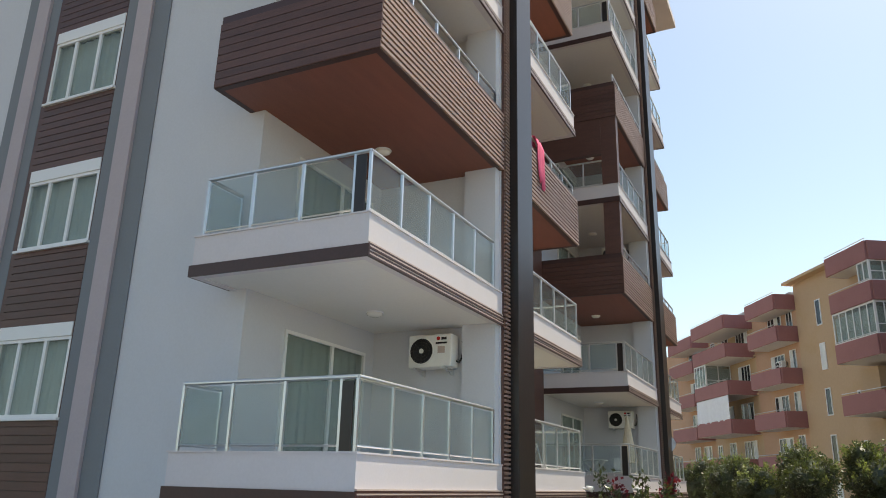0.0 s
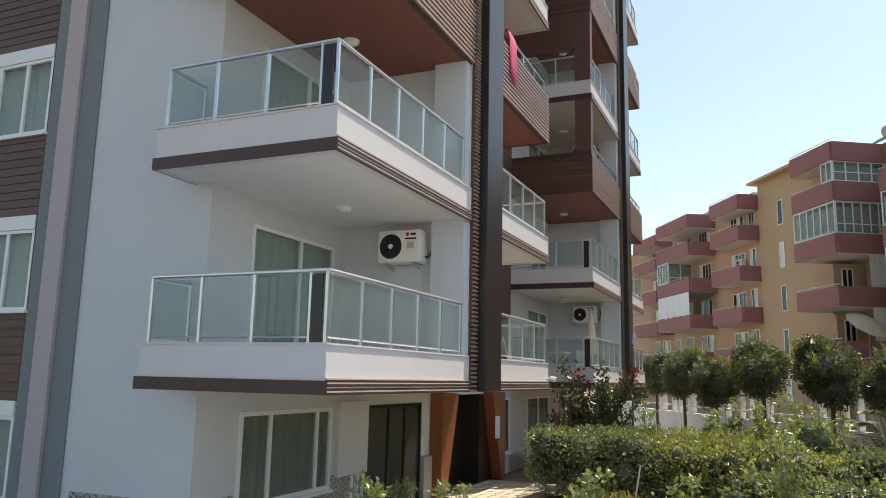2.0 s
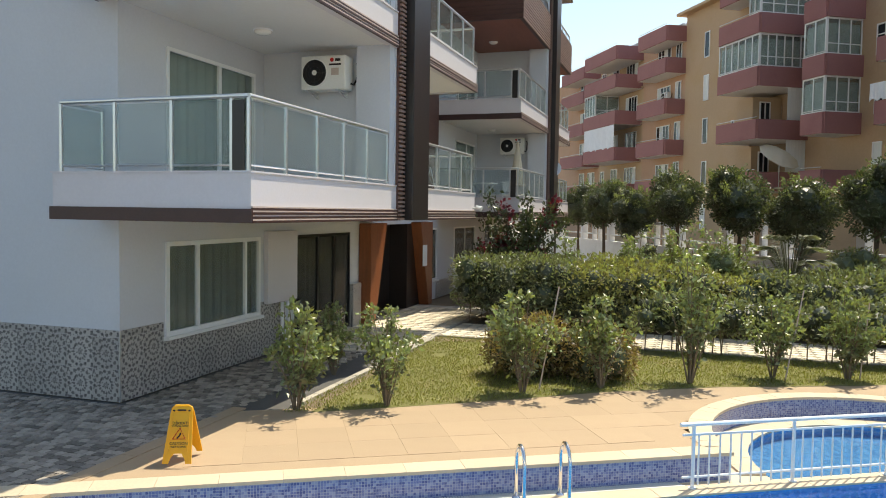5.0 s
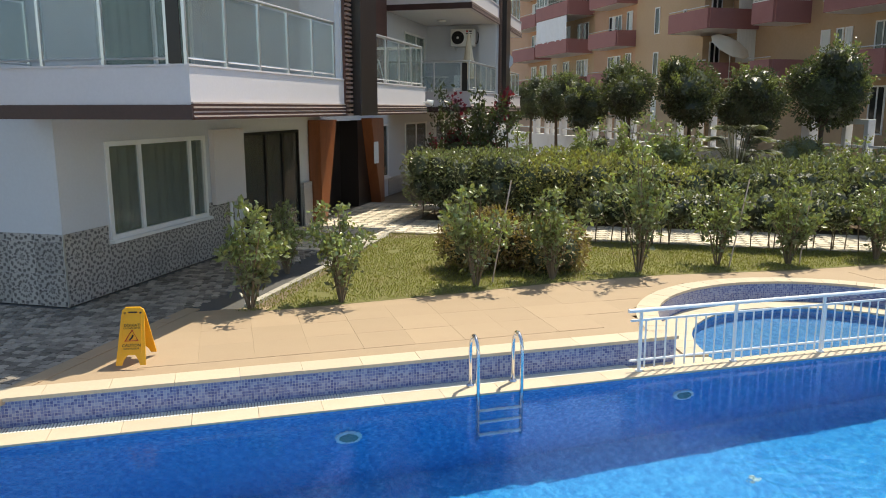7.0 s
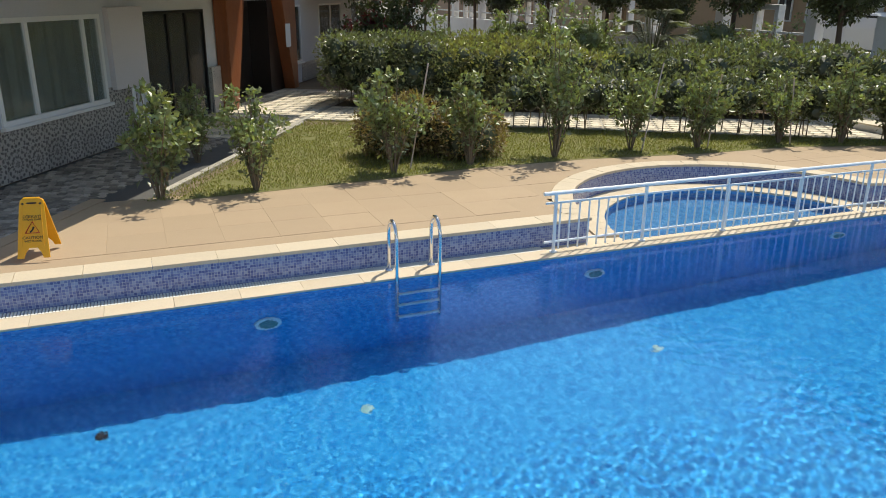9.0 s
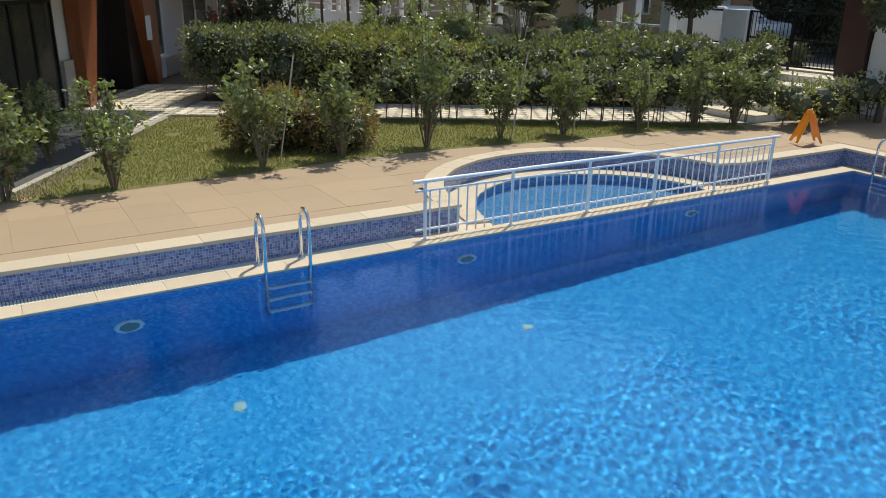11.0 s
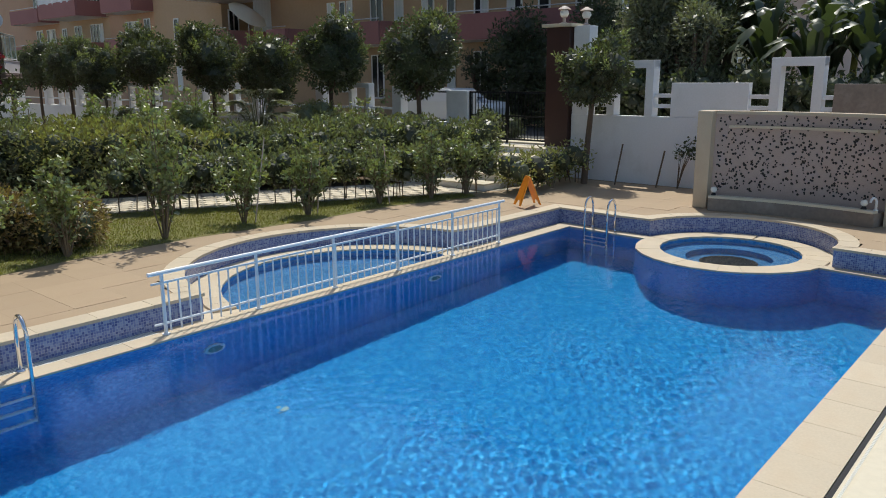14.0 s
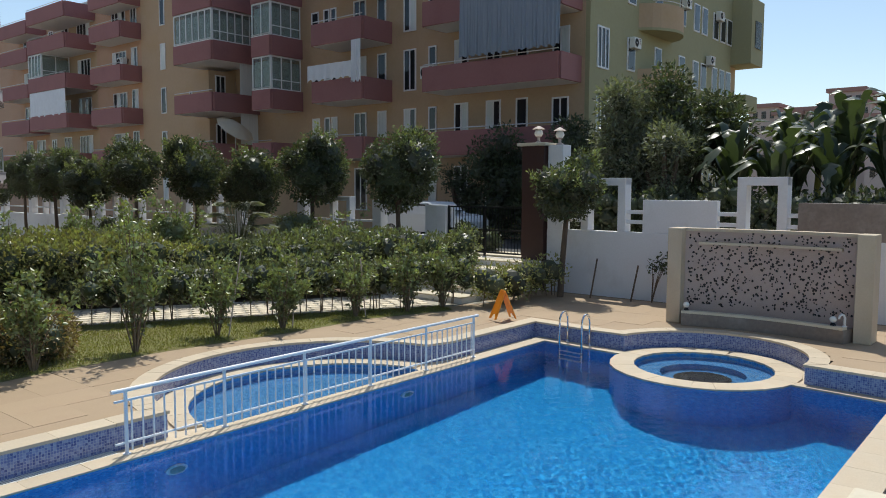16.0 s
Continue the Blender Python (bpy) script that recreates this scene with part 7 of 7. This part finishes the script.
part("leg", tube([(0.2, -0.5, 0), (0, -0.5, 0.8)], 0.012, 6), M_ALU, cl)
part("leg", tube([(0.2, 0.5, 0), (0, 0.5, 0.8)], 0.012, 6), M_ALU, cl)
part("cloth", box(-0.012, -0.35, 0.3, 0.012, 0.2, 0.815, 0.005), M_TEAL, cl)

# floodlights under the balcony edges
for y in (17.15, 22.2):
    t = thing("flood_lamp", Matrix.Translation((XE + 0.02, y, Z1B + 0.25)), "small white outdoor lamp on a balcony edge", "lamp", "edge lamps")
    part("arm", tube([(-0.02, 0, 0), (0.08, 0, 0)], 0.025, 8), M_PVC, t)
    part("head", tube([(0.06, 0, 0.03), (0.2, 0.0, -0.02)], 0.05, 10, radii=[0.04, 0.065]), M_PVC, t)

# satellite dish on the far building corner
t = thing("satellite_dish", Matrix.Translation((XE + 0.05, 27.9, 4.3)), "small pale satellite dish on a balcony rail", "satellite dish")
part("dish", disc_stack([(0.05, 0.0), (0.2, 0.03), (0.3, 0.08), (0.31, 0.085)], 20), M_PVC, t, m=Matrix.Rotation(radians(70), 4, "X"))
part("arm", tube([(-0.1, 0, -0.2), (0, 0, 0)], 0.02, 6), M_ALU, t)

# ---- parked car behind the gate ----
car = thing("parked_car", PF @ pose(17.2, 10.2, 0.70, 0, 0, 90), "white parked hatchback car on the street", "car")
bm = bmesh.new()
prof = [(-2.0, 0.35), (-2.0, 0.75), (-1.85, 0.95), (-1.0, 1.02), (-0.45, 1.42), (0.95, 1.45), (1.65, 1.0), (1.95, 0.9), (2.0, 0.35)]
rings = []
for y, inset in ((-0.84, 0.06), (-0.80, 0.0), (0.80, 0.0), (0.84, 0.06)):
    rings.append([bm.verts.new((x * (1 - inset * 0.2), y * (0.86 if z > 1.1 else 1.0), z - (inset * 0.4 if z > 0.9 else -inset * 0.3))) for x, z in prof])
for a, b in zip(rings, rings[1:]):
    for i in range(len(prof)):
        j = (i + 1) % len(prof)
        bm.faces.new((a[i], a[j], b[j], b[i]))
bm.faces.new(rings[0])
bm.faces.new(rings[-1])
part("body", bm, M_CAR, car)
for y in (-0.745, 0.745):
    part("side_window", box(-0.75, y - 0.012, 1.03, 1.2, y + 0.012, 1.34), M_BLACK, car)
part("windscreen", box(-0.95, -0.62, 1.05, -0.5, 0.62, 1.07), M_BLACK, car, m=Matrix.Translation((-0.02, 0, 0.08)) @ Matrix.Rotation(radians(-2), 4, "Y"))
for x in (-1.25, 1.25):
    for y in (-0.74, 0.74):
        w = part("wheel", tube([(x, y - 0.1, 0.31), (x, y + 0.1, 0.31)], 0.31, 20), M_RUBBER, car)
        part("rim", tube([(x, y - 0.105, 0.31), (x, y + 0.105, 0.31)], 0.19, 16), M_ALU, w)

# ---- small pieces of the paving and the tiled base, last ----
tile = mesh_of("tile", box(-0.223, -0.012, -0.223, 0.223, 0.0, 0.223, 0.002), M_RINGTILE)
strip_tile = mesh_of("strip_tile", box(-0.223, -0.012, -0.223, 0.223, 0.0, -0.122, 0.002), M_RINGTILE)
low_tile = mesh_of("low_tile", box(-0.223, -0.012, -0.223, 0.223, 0.0, 0.03, 0.002), M_RINGTILE)
for k in range(5):
    for j in range(3):
        part("wall_tile", tile if j < 2 else strip_tile, None, apartments, m=TB @ pose(-7.66 - k * 0.45, YC - 0.004, 0.225 + j * 0.45))
for k in range(17):
    y = YC + 0.225 + k * 0.45
    for j in range(3):
        beside = 9.25 < y < 12.25
        if 13.15 < y < 16.1 or beside and j == 2:
            continue
        part("wall_tile", low_tile if beside and j == 1 else tile if j < 2 else strip_tile, None, apartments, m=TB @ pose(XC + 0.004, y, 0.225 + j * 0.45, 0, 0, 90))
for k in range(4):
    for j in range(2):
        part("wall_tile", tile if j == 0 else strip_tile, None, apartments, m=TB @ pose(XC + 0.004, 22.5 + k * 0.45, 0.225 + j * 0.45, 0, 0, 90))
bpart("corner_trim", box(XC - 0.002, YC - 0.018, 0.0, XC + 0.018, YC + 0.002, 1.0), M_ALU)
bpart("down_pipe", tube([(XC + 0.16, 12.6, 0.0), (XC + 0.16, 12.6, 0.95)], 0.03, 8), M_PVC)
bpart("down_pipe", tube([(XC + 0.16, 12.85, 0.0), (XC + 0.16, 12.85, 0.95)], 0.03, 8), M_PVC)

# deck slabs
slab = mesh_of("slab", box(-0.2993, -0.2993, -0.02, 0.2993, 0.2993, 0.0, 0.0012), M_DECK)
sunk_all = [*SUNK_OUT, (-11.2, -6.62)]
keep_out = offset(WALL_LINE, 0.32)
for i in range(-16, 26):
    for k in range(-10, 14):
        c = (0.3 + i * 0.6, 0.15 + 0.35 + k * 0.6)
        corners = [(c[0] + a * 0.3, c[1] + b * 0.3) for a in (-1, 0, 1) for b in (-1, 0, 1)]
        if not (c[1] < -6.3 and c[0] < 8.6) and all(inside(q, deck_uv) for q in corners) and not any(inside(q, [*keep_out, (-11.2, -6.62)]) for q in corners):
            part("deck_slab", slab, None, deck, m=Matrix.Translation((c[0], c[1], random.uniform(-0.001, 0.001))))

# path blocks
octo = [(0.13 * math.cos(radians(22.5 + 45 * k)), 0.13 * math.sin(radians(22.5 + 45 * k))) for k in range(8)]
me = mesh_of("path_block", prism(octo, -0.02, 0.012), M_PATH)
for i in range(8):
    for k in range(26):
        part("path_block", me, None, entry, m=Matrix.Translation((-1.08 + i * 0.27, -3.25 + k * 0.27, random.uniform(-0.004, 0.0))))
for i in range(54):
    for k in range(7):
        x, y = -4.0 + i * 0.27, -0.82 + k * 0.27
        if i < 42:
            part("path_block", me, None, path, m=Matrix.Translation((x, y, random.uniform(-0.002, 0.002))))

# cobbles
rng = random.Random(8)
shapes = []
for k in range(5):
    w, h = 0.052, 0.052
    out = [(-w, -h + 0.012), (-w + 0.012, -h), (w - 0.012, -h), (w, -h + 0.012), (w, h - 0.012), (w - 0.012, h), (-w + 0.012, h), (-w, h - 0.012)]
    out = [(x + rng.uniform(-0.006, 0.006), y + rng.uniform(-0.006, 0.006)) for x, y in out]
    bm = prism(out, -0.02, 0.0)
    top = max(bm.faces, key=lambda f: f.calc_center_median().z)
    bmesh.ops.inset_region(bm, faces=[top], thickness=0.012, depth=0.006)
    shapes.append(mesh_of("cobble", bm, M_COBBLE))
count = 0
verts, faces = [], []
for i in range(40):
    for k in range(125):
        x, y = -10.0 + i * 0.115 + (0.057 if k % 2 else 0), 2.9 + k * 0.115
        if x > -5.78 or (x < XC + 0.09 and y > YC - 0.09):
            continue
        if y > 13.15 or y > 8.7 and x > -5.25:
            continue
        dz = rng.uniform(-0.004, 0.003)
        near = -6.95 < x < -5.78 and 5.4 < y < 8.9
        if near and count < 300:
            part("cobble", rng.choice(shapes), None, paving, m=Matrix.Translation((x + 7, y - 8, dz)) @ Matrix.Rotation(rng.choice((0, math.pi / 2, math.pi)) + rng.uniform(-0.06, 0.06), 4, "Z"))
            count += 1
        else:
            b = len(verts)
            q = [(x - 0.05, y - 0.05), (x + 0.05, y - 0.05), (x + 0.05, y + 0.05), (x - 0.05, y + 0.05)]
            q = [(a + rng.uniform(-0.006, 0.006) + 7, c - 8 + rng.uniform(-0.006, 0.006)) for a, c in q]
            mx, my = sum(p[0] for p in q) / 4, sum(p[1] for p in q) / 4
            verts += [(a, c, -0.012) for a, c in q] + [(mx + (a - mx) * 0.82, my + (c - my) * 0.82, 0.004 + dz) for a, c in q]
            faces += [(b + 4, b + 5, b + 6, b + 7)] + [(b + j, b + (j + 1) % 4, b + 4 + (j + 1) % 4, b + 4 + j) for j in range(4)]
me = bpy.data.meshes.new("cobbles")
me.from_pydata(verts, [], faces)
me.materials.append(M_COBBLE_JOIN)
rest = part("cobbles", me, None, paving)
rest["kind"] = "stuff"
